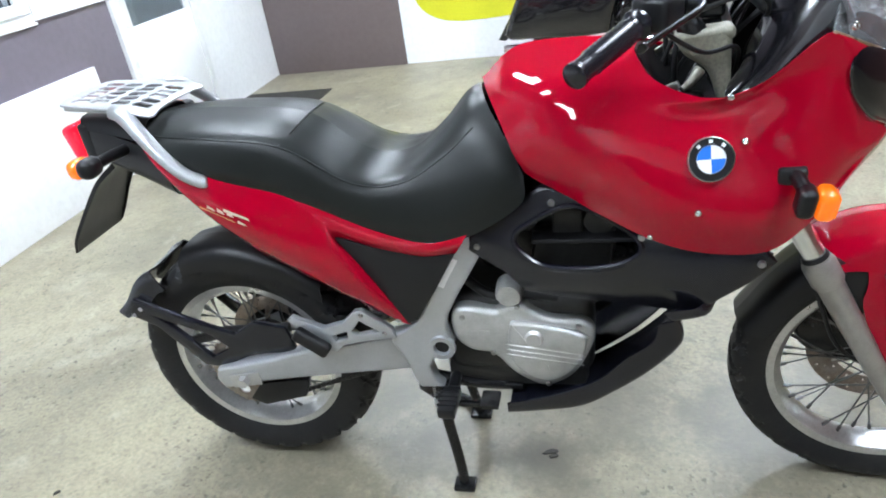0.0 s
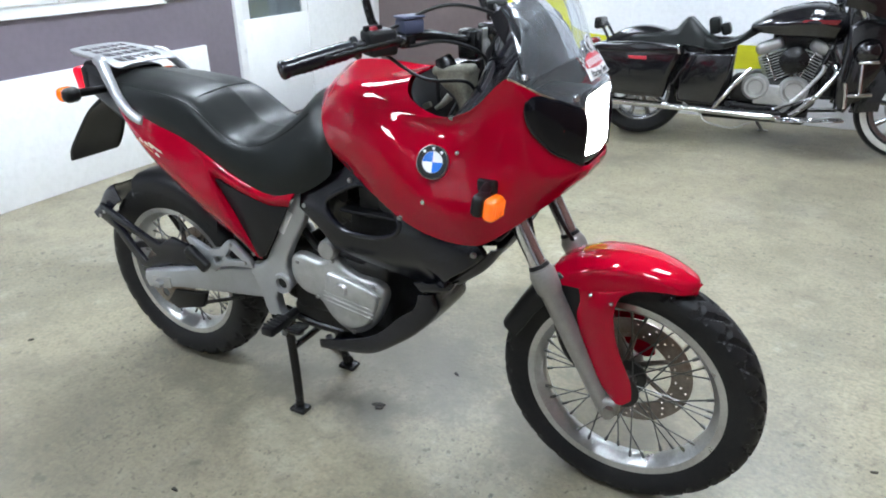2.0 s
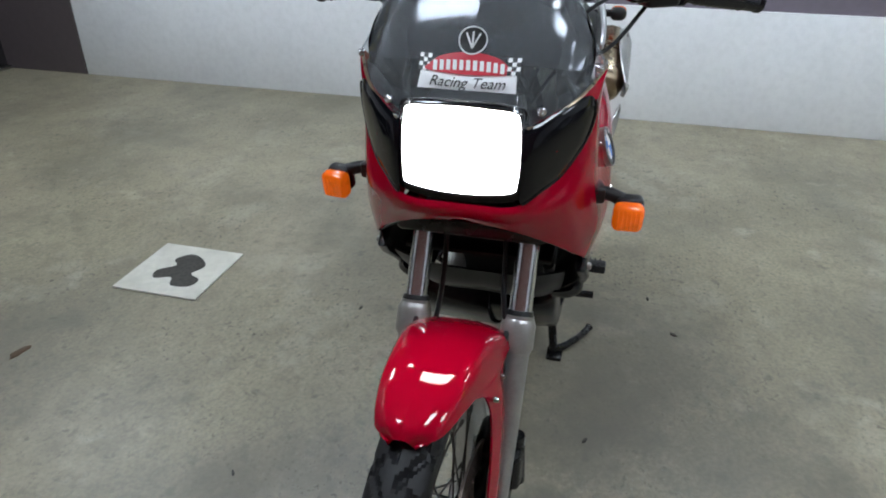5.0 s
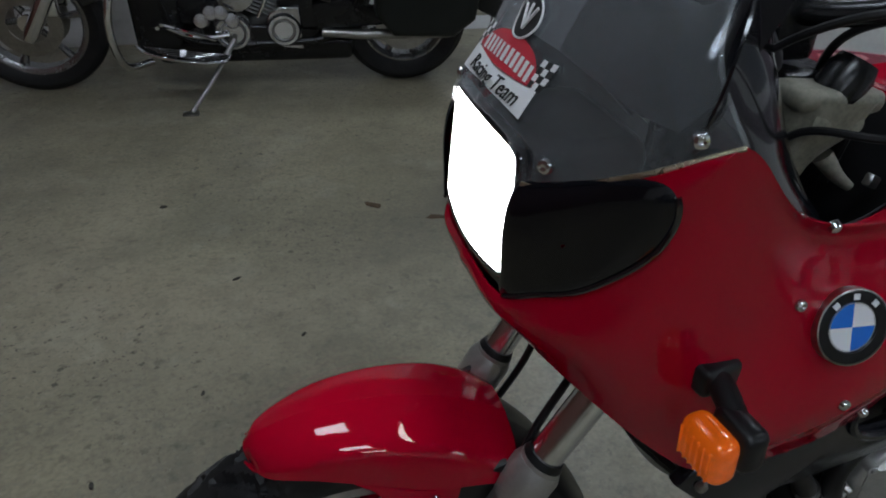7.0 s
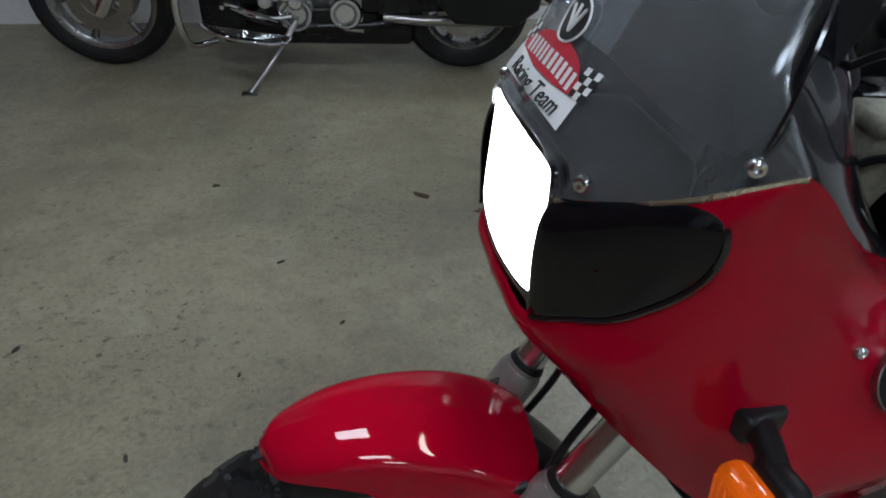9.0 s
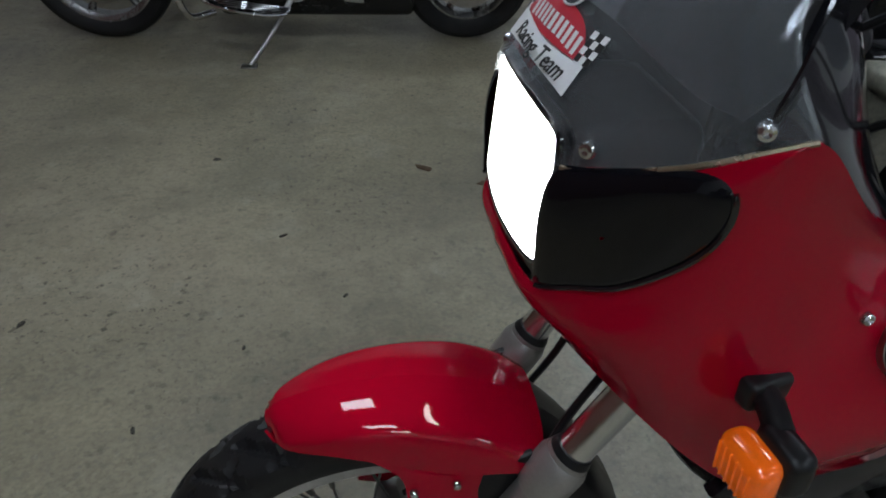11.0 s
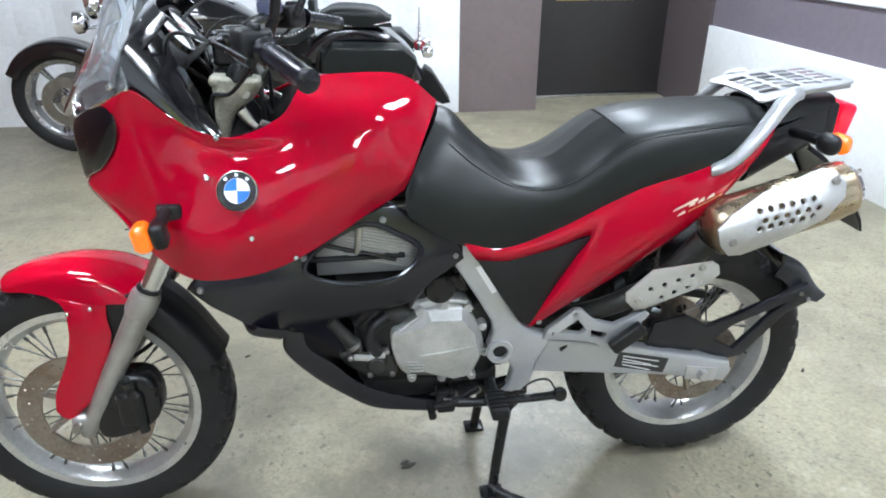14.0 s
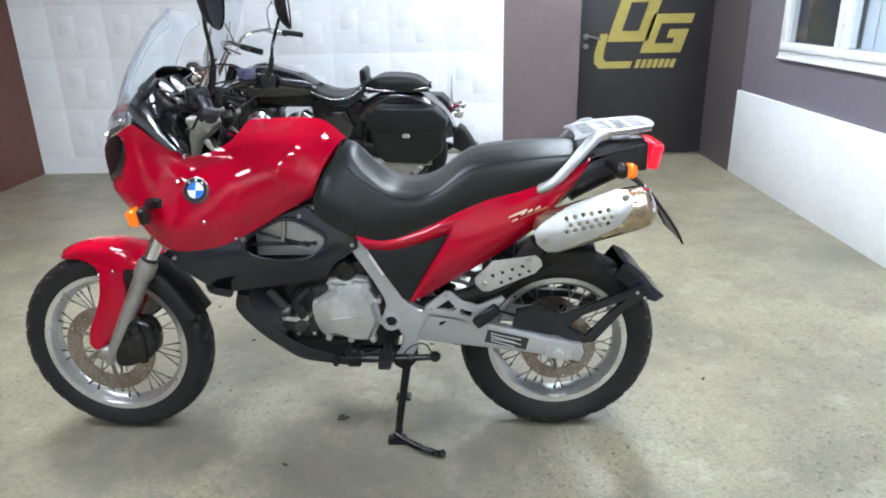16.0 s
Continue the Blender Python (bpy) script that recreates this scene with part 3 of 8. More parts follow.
# south wall: mauve panel and painted sign
structure("mauve_panel_south", box(1.49, XE, YS, YS + 0.02, 0, 2.3, 0.003), MAUVE_BROWN, "flat mauve-brown panel on the far wall", "wall panel")
sw = curve([(1.42, 1.9), (1.40, 1.2), (1.385, 0.80), (1.34, 0.50), (1.20, 0.36), (0.95, 0.31), (0.4, 0.33), (-0.2, 0.36), (-0.75, 0.40)], 50)
si = curve([(0.90, 1.9), (0.88, 1.2), (0.86, 0.86), (0.81, 0.68), (0.72, 0.61), (0.55, 0.585), (0.3, 0.575), (-0.2, 0.57), (-0.75, 0.56)], 50)
tagged(part("yellow_wall_sign", sheet(np.array([[(a[0], YS + 0.004, a[1]), (b[0], YS + 0.004, b[1])] for a, b in zip(sw, si)]), 0.002), YELLOW), "broad yellow swoosh painted on the white block wall", "wall sign", kind="structure")
for r in range(9):
    z = 0.30 * r
    off = 0.3 * (r % 2)
    for c in range(-1, 9):
        a, b = max(XW, XW + c * 0.6 + off) + 0.004, min(1.487, XW + (c + 1) * 0.6 + off) - 0.004
        if b - a > 0.08:
            part("block", box(a, b, YS - 0.002, YS + 0.003, z + 0.004, z + 0.296, 0.0015, 1), WHITE, bpy.data.objects["wall_south"])

# flush light panels
for px, row in ((-1.30, (-3.1, -1.05, 1.05)), (1.35, (-3.1, -1.05, 1.05, 3.0))):
    for py in row:
        lamp = thing("ceiling_light", "square white flush light panel, lit", "ceiling light", "ceiling lights")
        part("frame", add(box(px - 0.31, px + 0.31, py - 0.31, py - 0.295, ZC - 0.015, ZC, 0.002), box(px - 0.31, px + 0.31, py + 0.295, py + 0.31, ZC - 0.015, ZC, 0.002), box(px - 0.31, px - 0.295, py - 0.295, py + 0.295, ZC - 0.015, ZC, 0.002), box(px + 0.295, px + 0.31, py - 0.295, py + 0.295, ZC - 0.015, ZC, 0.002)), WHITE_GLOSS, lamp)
        part("diffuser", box(px - 0.293, px + 0.293, py - 0.293, py + 0.293, ZC - 0.012, ZC - 0.004), PANEL, lamp)

# things lying on the floor
mat_ob = thing("door_mat", "dark ribbed rubber mat lying flat on the concrete", "mat")
part("base", box(1.96, 2.68, -3.72, -2.31, 0.001, 0.007, 0.003), MAT_RUBBER, mat_ob)
for i in range(34):
    part("rib", box(1.975 + i * 0.0208, 1.985 + i * 0.0208, -3.70, -2.33, 0.007, 0.010), MAT_RUBBER, mat_ob)
bd = thing("board_sheet", "dirty off-white board with a dark dried smear on it", "board")
part("sheet", box(0.19, 0.53, 1.13, 1.47, 0.001, 0.008, 0.002), PAPER, bd)
sm = [plate(curve([(0.26, 1.20), (0.31, 1.19), (0.34, 1.24), (0.40, 1.22), (0.45, 1.26), (0.47, 1.32), (0.42, 1.36), (0.38, 1.33), (0.33, 1.38), (0.28, 1.36), (0.30, 1.30), (0.25, 1.27)], 48, True), 0, 0.0012)]
part("smear", moved(sm[0], Matrix(((1, 0, 0, 0), (0, 0, 1, 0), (0, 1, 0, 0.008), (0, 0, 0, 1)))), STAIN, bd, "dark brown dried smear")
dr = thing("floor_drain", "small square worn grey drain cover set in the floor", "drain")
part("cover", add(box(0.15, 0.30, -2.45, -2.435, 0.0005, 0.004, 0.001), box(0.15, 0.30, -2.305, -2.29, 0.0005, 0.004, 0.001), box(0.15, 0.165, -2.435, -2.305, 0.0005, 0.004, 0.001), box(0.285, 0.30, -2.435, -2.305, 0.0005, 0.004, 0.001)), DRAIN_GREY, dr)
part("plate", box(0.166, 0.284, -2.434, -2.306, 0.0005, 0.003), FLOOR, dr)
for i in range(2):
    part("slat", box(0.195 + i * 0.045, 0.20 + i * 0.045, -2.43, -2.31, 0.003, 0.004), DRAIN_GREY, dr)


# ---------------------------------------------------------------- the red motorcycle (front towards -x, its left side towards -y)
bike = thing("motorcycle", "red touring enduro motorcycle on its centre stand, lights on", "motorcycle")
FX, RX, FZ, RZ = -0.7265, 0.74, 0.320, 0.322


def tyre_mesh(cx, cz, r, hw, depth, tread, seg=312):
    """A tyre with a rounded crown whose grooves are cut into the mesh."""
    rim_r = r - depth
    prof = [(rim_r - 0.006, hw * 0.62), (rim_r + 0.010, hw * 0.80), (rim_r + depth * 0.35, hw * 0.97), (rim_r + depth * 0.58, hw * 1.0)]
    n = 26
    crown = [(rim_r + depth * 0.58 + depth * 0.42 * math.sin(a) ** 0.9, hw * math.cos(a)) for a in np.linspace(0.25, math.pi / 2, n // 2)]
    half = prof + crown
    full = half + [(a, -b) for a, b in half[-2::-1]]
    g = np.zeros((seg, len(full), 3))
    for i in range(seg):
        t = 2 * math.pi * i / seg
        for j, (rr, y) in enumerate(full):
            v = abs(y) / hw
            d = 0.0
            if rr > rim_r + depth * 0.6:
                s = (i / seg * tread + (0.55 if y > 0 else 0.05) + v * 1.1) % 1.0
                if 0.10 < v < 0.97 and s < 0.25:
                    d = 0.0085
                s2 = (i / seg * tread + (0.05 if y > 0 else 0.55) - v * 0.9) % 1.0
                if 0.50 < v < 0.95 and s2 < 0.17:
                    d = 0.0065
            g[i, j] = (cx + (rr - d) * math.cos(t), y, cz + (rr - d) * math.sin(t))
    g = np.concatenate([g, g[:1]])
    return sheet(g)


def wheel(name, cx, cz, r, hw, depth, tread, hub_r, hub_w, spokes):
    rim_r = r - depth
    p = [(rim_r - 0.030, 0.0), (rim_r - 0.028, hw * 0.30), (rim_r - 0.014, hw * 0.55), (rim_r - 0.012, hw * 0.70), (rim_r + 0.006, hw * 0.74), (rim_r + 0.006, hw * 0.66), (rim_r - 0.008, hw * 0.6), (rim_r - 0.012, 0)]
    prof = p[:-1] + [(a, -b) for a, b in p[-2:0:-1]]
    rim = part(name, lathe(prof, (cx, 0, cz), (0, 1, 0), 96, shut=True), RIM_ALU, bike, "polished alloy rim with wire spokes", sharp=50)
    part("tyre", tyre_mesh(cx, cz, r, hw, depth, tread), RUBBER, rim, "black grooved rubber tyre", sharp=24)
    part("hub", lathe([(0.012, -hub_w), (hub_r * 0.75, -hub_w), (hub_r, -hub_w * 0.9), (hub_r, -hub_w * 0.72), (hub_r * 0.55, -hub_w * 0.5), (hub_r * 0.5, 0), (hub_r * 0.55, hub_w * 0.5), (hub_r, hub_w * 0.72), (hub_r, hub_w * 0.9), (hub_r * 0.75, hub_w), (0.012, hub_w)], (cx, 0, cz), (0, 1, 0), 32), ENGINE_DARK, rim)
    # one spoke mesh with its nipple, laid along +x
    ln = rim_r - 0.022
    for side in (1, -1):
        for lean in (1, -1):
            a0 = 0.62 * lean
            s0 = Vector((hub_r * math.cos(a0), hub_w * 0.8 * side, hub_r * math.sin(a0)))
            s1 = Vector((ln, 0.012 * side, 0))
            d = (s1 - s0).normalized()
            sp = add(tube([s0, s1], 0.0019, seg=6), tube([s1 - d * 0.022, s1 - d * 0.004], 0.0040, seg=6))
            first = None
            for k in range(spokes // 4):
                ang = 360.0 / (spokes // 4) * k + (90 / (spokes // 4)) * ((1 if side > 0 else 0) * 2 + (1 if lean > 0 else 0))
                if first is None:
                    first = part("spoke", sp, SPOKE_STEEL, rim)
                    ob = first
                else:
                    ob = new("spoke", first.data)
                    ob.parent = rim
                ob.location, ob.rotation_euler = (cx, 0, cz), (0, radians(ang), 0)
    return rim


def disc(parent, cx, cz, y, r, r_in, slots):
    holes = []
    for k in range(slots):
        a = 2 * math.pi * k / slots
        for q in range(3):
            rr, aa = r_in + (r - r_in) * (0.22 + 0.28 * q), a + 0.09 * q
            holes.append(round_hole(cx + rr * math.cos(aa), cz + rr * math.sin(aa), 0.0031, 7))
    holes.append(round_hole(cx, cz, r_in, 40))
    part("brake_disc", plate(round_hole(cx, cz, r, 64), y - 0.0025, y + 0.0025, 0, holes), DISC_STEEL, parent, "drilled steel brake disc with a brown tint")
    for a in np.linspace(0, 2 * math.pi, 6, endpoint=False):
        part("disc_arm", tube([(cx + 0.03 * math.cos(a), y * 0.9, cz + 0.03 * math.sin(a)), (cx + (r_in + 0.008) * math.cos(a + 0.5), y, cz + (r_in + 0.008) * math.sin(a + 0.5))], 0.007, seg=6), DISC_STEEL, parent)


fw = wheel("front_wheel", FX, FZ, 0.3205, 0.048, 0.080, 26, 0.045, 0.042, 36)
disc(fw, FX, FZ, -0.062, 0.150, 0.098, 18)
rw = wheel("rear_wheel", RX, RZ, 0.318, 0.064, 0.096, 26, 0.062, 0.055, 36)
disc(rw, RX, RZ, -0.072, 0.120, 0.080, 16)
# chain wheel on the right side
teeth = [(RX + (0.102 + (0.006 if i % 2 else 0)) * math.cos(math.pi * i / 47), RZ + (0.102 + (0.006 if i % 2 else 0)) * math.sin(math.pi * i / 47)) for i in range(94)]
part("sprocket", plate(teeth, 0.082, 0.088, 0, [round_hole(RX + 0.072 * math.cos(a), RZ + 0.072 * math.sin(a), 0.016, 14) for a in np.linspace(0, 2 * math.pi, 6, endpoint=False)]), DISC_STEEL, rw)

# fork
def fork_at(z, y):
    return Vector((-0.715 + (z - 0.295) * 0.5417, y, z))


for s in (1, -1):
    y = 0.098 * s
    st = part("fork_tube", tube([fork_at(0.60, y), fork_at(0.90, y)], 0.0205, seg=24), FORK_CHROME, bike, "bright chromed fork tube")
    part("fork_slider", add(tube([fork_at(0.285, y), fork_at(0.30, y), fork_at(0.36, y), fork_at(0.46, y), fork_at(0.56, y), fork_at(0.632, y), fork_at(0.642, y)], [0.014, 0.0175, 0.0205, 0.0235, 0.0255, 0.0265, 0.026], seg=24), tube([fork_at(0.585, y), fork_at(0.592, y), fork_at(0.628, y), fork_at(0.637, y)], [0.027, 0.031, 0.031, 0.027], seg=24), box(FX - 0.018, FX + 0.030, y - 0.018, y + 0.018, 0.296, 0.344, 0.014, 3)), FORK_GREY, bike, "worn grey painted fork slider")
    part("dust_seal", tube([fork_at(0.640, y), fork_at(0.643, y), fork_at(0.650, y)], [0.0255, 0.0255, 0.0225], seg=24), BLACK_PLASTIC, st)
part("axle", add(tube([(FX, -0.13, FZ), (FX, 0.13, FZ)], 0.010, seg=16), lathe([(0, 0), (0.016, 0), (0.016, 0.012), (0, 0.012)], (FX, 0.122, FZ), (0, 1, 0), 6)), STEEL, bike)
part("lower_clamp", add(box(-0.515, -0.40, -0.135, 0.135, 0.775, 0.815, 0.012, 3)), BLACK_METAL, bike)
part("upper_clamp", add(plate([(-0.345, 1.048), (-0.275, 1.046), (-0.268, 1.060), (-0.275, 1.078), (-0.340, 1.082)], -0.085, 0.085, 0.008), *[tube([fork_at(1.035, 0.098 * s), fork_at(1.045, 0.098 * s), fork_at(1.085, 0.098 * s), fork_at(1.095, 0.098 * s)], [0.018, 0.022, 0.022, 0.018], seg=24) for s in (1, -1)]), BLACK_METAL, bike, "black upper fork clamp")
part("steering_head", tube([(-0.46, 0, 0.80), (-0.31, 0, 1.06)], 0.034, seg=20), BLACK_METAL, bike)
_nk = add(skin([[(-0.352, 0.066, 1.068), (-0.348, 0.070, 1.040), (-0.348, 0.082, 1.012), (-0.352, 0.096, 0.962)], [(-0.340, 0.118, 1.072), (-0.342, 0.118, 1.040), (-0.346, 0.116, 1.010), (-0.348, 0.116, 0.962)], [(-0.272, 0.120, 1.066), (-0.286, 0.116, 1.036), (-0.316, 0.112, 1.008), (-0.330, 0.110, 0.962)], [(-0.262, 0.074, 1.062), (-0.282, 0.076, 1.034), (-0.314, 0.086, 1.008), (-0.332, 0.094, 0.962)], [(-0.352, 0.066, 1.068), (-0.348, 0.070, 1.040), (-0.348, 0.082, 1.012), (-0.352, 0.096, 0.962)]], 14, 25),
    moved(box(-0.046, 0.046, -0.024, 0.024, -0.010, 0.012, 0.009, 3), pose(-0.306, 0.096, 1.066, 0, 4, 0)),
    lathe([(0, 0.014), (0.009, 0.013), (0.013, 0.006), (0.015, -0.006)], (-0.328, 0.110, 1.050), (-0.1, 1, 0.2), 14), lathe([(0, 0.010), (0.008, 0.009), (0.011, 0.0)], (-0.288, 0.112, 1.046), (0, 1, 0.1), 12),
    tube([(-0.300, 0.108, 1.012), (-0.286, 0.118, 0.995), (-0.272, 0.124, 0.985)], [0.010, 0.007, 0.005], 8, 8))
for s in (1, -1):
    part("frame_neck_casting", _nk.copy() if s > 0 else flip(_nk), OLIVE_CAST, bike, "dull yellowed casting beside the steering head", sharp=50)
_nk.free()

# brake caliper, line and hose on the left slider
part("brake_caliper", add(plate([(-0.690, 0.305), (-0.668, 0.275), (-0.605, 0.290), (-0.556, 0.325), (-0.546, 0.385), (-0.566, 0.432), (-0.620, 0.440), (-0.660, 0.425)], -0.112, -0.045, 0.012, smooth=32, seg=3), box(-0.635, -0.575, -0.128, -0.09, 0.315, 0.405, 0.014, 3), tube([(-0.60, -0.118, 0.43), (-0.585, -0.118, 0.30)], 0.012, 4, 10)), BLACK_METAL, bike, "black brake caliper")
part("brake_hose", tube([(-0.63, -0.10, 0.44), (-0.60, -0.115, 0.50), (-0.575, -0.10, 0.58), (-0.53, -0.07, 0.66), (-0.48, -0.06, 0.75), (-0.44, -0.05, 0.84)], 0.005, 30, 8), BLACK_PLASTIC, bike)
part("speedometer_cable", tube([(-0.70, 0.075, 0.35), (-0.60, 0.085, 0.42), (-0.545, 0.07, 0.55), (-0.50, 0.055, 0.66), (-0.47, 0.05, 0.78)], 0.005, 30, 8), BLACK_PLASTIC, bike)

# front mudguard: red top with long side legs, black rear section
def arc(a, r, y=0.0):
    """A point round the front axle; a: degrees from the top, backwards."""
    return (-0.74 + r * math.sin(radians(a)), y, 0.320 + r * math.cos(radians(a)))


aa = [-22.0, -18, -8, 4, 16, 26, 33]
rt = [0.340, 0.349, 0.356, 0.361, 0.365, 0.366, 0.364]
hw = [0.020, 0.050, 0.068, 0.078, 0.086, 0.090, 0.090]
top = [arc(a, r) for a, r in zip(aa, rt)]
sh1 = [arc(a, r - 0.004, w * 0.55) for a, r, w in zip(aa, rt, hw)]
sh2 = [arc(a, r - 0.017, w * 0.92) for a, r, w in zip(aa, rt, hw)]
low = [arc(a, r - d, w * 1.03) for a, r, w, d in zip(aa, rt, hw, [0.008, 0.026, 0.042, 0.060, 0.066, 0.046, 0.026])]
fender = add(both(skin([top, sh1, sh2, low], 40, 16, 0.003)))
mg = part("front_mudguard", fender, RED, bike, "glossy red front mudguard with side legs", sharp=60)
_lowc = curve(low, 121)
_f0, _r0 = _lowc[52], _lowc[92]
leg_f = curve([(_f0[0], _f0[2]), (-0.712, 0.600), (-0.708, 0.545), (-0.725, 0.480), (-0.762, 0.400), (-0.770, 0.356)], 30)
leg_r = curve([(_r0[0], _r0[2]), (-0.626, 0.575), (-0.624, 0.530), (-0.656, 0.440), (-0.690, 0.380), (-0.722, 0.346)], 30)
leg_g = []
for i in range(30):
    row = []
    for k in range(9):
        f, dn = k / 8, i / 29
        x, z = leg_f[i] + (leg_r[i] - leg_f[i]) * f
        if i == 0:
            x, y0, z = _lowc[52 + 5 * k]
        else:
            w = min(1, dn * 3)
            y0 = _lowc[52 + 5 * k][1] * (1 - w) + (0.0885 + 0.016 * dn) * w
        row.append((x, y0 + 0.008 * math.sin(math.pi * f) * min(1, dn * 4), z - 0.012 * math.sin(math.pi * f) * max(0, dn * 3 - 2)))
    leg_g.append(row)
leg = sheet(leg_g, 0.004)
for s in (1, -1):
    part("mudguard_leg", leg.copy() if s > 0 else flip(leg), RED, mg, sharp=60)
    for x, z in ((-0.700, 0.592), (-0.652, 0.602)):
        part("screw", screw(x, 0.099 * s, z, 0.005, s), POLISHED, mg)
leg.free()
ab = [24.0, 31, 39, 47, 55, 63, 70]
rb = [0.358, 0.356, 0.352, 0.348, 0.345, 0.344, 0.350]
bl = [[arc(a, r - d, w) for a, r in zip(ab, rb)] for d, w in ((0, 0), (0.004, 0.045), (0.020, 0.070), (0.055, 0.078))]
part("rear_section", both(skin(bl, 30, 14, 0.003)), BLACK_PLASTIC, mg, "black plastic rear mudguard section", sharp=60)
_si = (plate([(-0.626, 0.606), (-0.566, 0.632), (-0.572, 0.605), (-0.604, 0.520), (-0.628, 0.495), (-0.640, 0.560)], 0.078, 0.0885, 0.003))
for s in (1, -1):
    part("side_infill", _si.copy() if s > 0 else flip(_si), BLACK_PLASTIC, mg)

# ---- bodywork: feature lines from the nose back to the seat
L0 = [(-0.592, 0, 0.848), (-0.583, 0.070, 0.838), (-0.530, 0.140, 0.795), (-0.462, 0.188, 0.742), (-0.405, 0.203, 0.712), (-0.310, 0.205, 0.714), (-0.225, 0.200, 0.738), (-0.130, 0.182, 0.785), (-0.092, 0.171, 0.806), (-0.055, 0.160, 0.825), (-0.020, 0.150, 0.842), (0.000, 0.145, 0.855)]
L1 = [(-0.608, 0, 0.862), (-0.597, 0.085, 0.856), (-0.535, 0.160, 0.835), (-0.455, 0.206, 0.805), (-0.380, 0.222, 0.790), (-0.298, 0.227, 0.802), (-0.210, 0.219, 0.825), (-0.115, 0.200, 0.855), (-0.074, 0.189, 0.869), (-0.035, 0.175, 0.880), (0.000, 0.162, 0.888), (0.018, 0.150, 0.895)]
L2 = [(-0.613, 0, 0.870), (-0.602, 0.091, 0.868), (-0.545, 0.166, 0.880), (-0.470, 0.199, 0.895), (-0.388, 0.2005, 0.896), (-0.305, 0.209, 0.890), (-0.205, 0.212, 0.910), (-0.105, 0.198, 0.935), (-0.062, 0.184, 0.942), (-0.020, 0.165, 0.945), (0.020, 0.140, 0.945), (0.040, 0.125, 0.945)]
L3 = [(-0.614, 0, 0.880), (-0.604, 0.094, 0.880), (-0.541, 0.160, 0.915), (-0.487, 0.191, 0.987), (-0.428, 0.190, 0.992), (-0.328, 0.176, 0.955), (-0.215, 0.183, 0.971), (-0.150, 0.170, 0.999), (-0.105, 0.157, 1.014), (-0.050, 0.129, 1.023), (0.022, 0.090, 1.010), (0.068, 0.065, 0.985)]
L4 = [(-0.611, 0, 0.888), (-0.600, 0.094, 0.891), (-0.540, 0.154, 0.940), (-0.502, 0.184, 1.005), (-0.470, 0.198, 1.0765), (-0.385, 0.186, 1.004), (-0.308, 0.178, 0.984), (-0.228, 0.156, 1.011), (-0.196, 0.098, 1.045), (-0.188, 0.0, 1.054), (0.000, 0.0, 1.056), (0.086, 0.0, 0.998)]
LINES = [L0, L1, L2, L3, L4]


def evened(g, rounds=14):
    """A grid of points relaxed so that its reflections run smoothly; the border stays."""
    g = g.copy()
    for k in range(rounds):
        f = 0.5 if k % 2 == 0 else -0.52
        m = (g[:-2, 1:-1] + g[2:, 1:-1] + g[1:-1, :-2] + g[1:-1, 2:]) / 4
        g[1:-1, 1:-1] += f * (m - g[1:-1, 1:-1])
    return g


_rows = np.array([curve(l, 121) for l in LINES])
_rows[:, :, 1] = np.maximum(_rows[:, :, 1], 0)
_cols = np.array([curve(_rows[:, i], 51) for i in range(121)])
_cols[1:-1] = evened(_cols, 240)[1:-1]
part("front_fairing", both(sheet(_cols[:, ::2], 0.003)), RED, bike, "glossy red fairing and tank cover in one sweep", sharp=70)


def on_body(u, v):
    """A point of the right-hand bodywork and its outward direction."""
    def at(uu, vv):
        i, j = min(int(uu * 120), 119), min(int(vv * 50), 49)
        f, g = uu * 120 - i, vv * 50 - j
        q = _cols
        return (q[i, j] * (1 - f) + q[i + 1, j] * f) * (1 - g) + (q[i, j + 1] * (1 - f) + q[i + 1, j + 1] * f) * g
    p = at(u, v)
    n = np.cross(at(u + 0.02, v) - p, at(u, v + 0.03) - p)
    n /= np.linalg.norm(n)
    return p, (n if n[1] > 0 else -n)


def facing(p, n, mirror):
    """Pose on the bodywork whose z axis looks outwards and whose y axis points up."""
    p, n = Vector(p), Vector(n)
    if mirror:
        p.y, n.y = -p.y, -n.y
    xa = Vector((0, 0, 1)).cross(n).normalized()
    ya = n.cross(xa).normalized()
    return Matrix.Translation(p) @ Matrix((xa, ya, n)).transposed().to_4x4()


def nearest_uv(x, z):
    best = min(((u, v) for u in np.linspace(0.02, 0.97, 96) for v in np.linspace(0.02, 0.97, 50)), key=lambda q: (lambda p: (p[0] - x) ** 2 + (p[2] - z) ** 2)(fast(q[0], q[1])))
    return best


fast = lambda u, v: _cols[int(u * 120), int(v * 50)]


def body_at(x, z):
    return on_body(*nearest_uv(x, z))


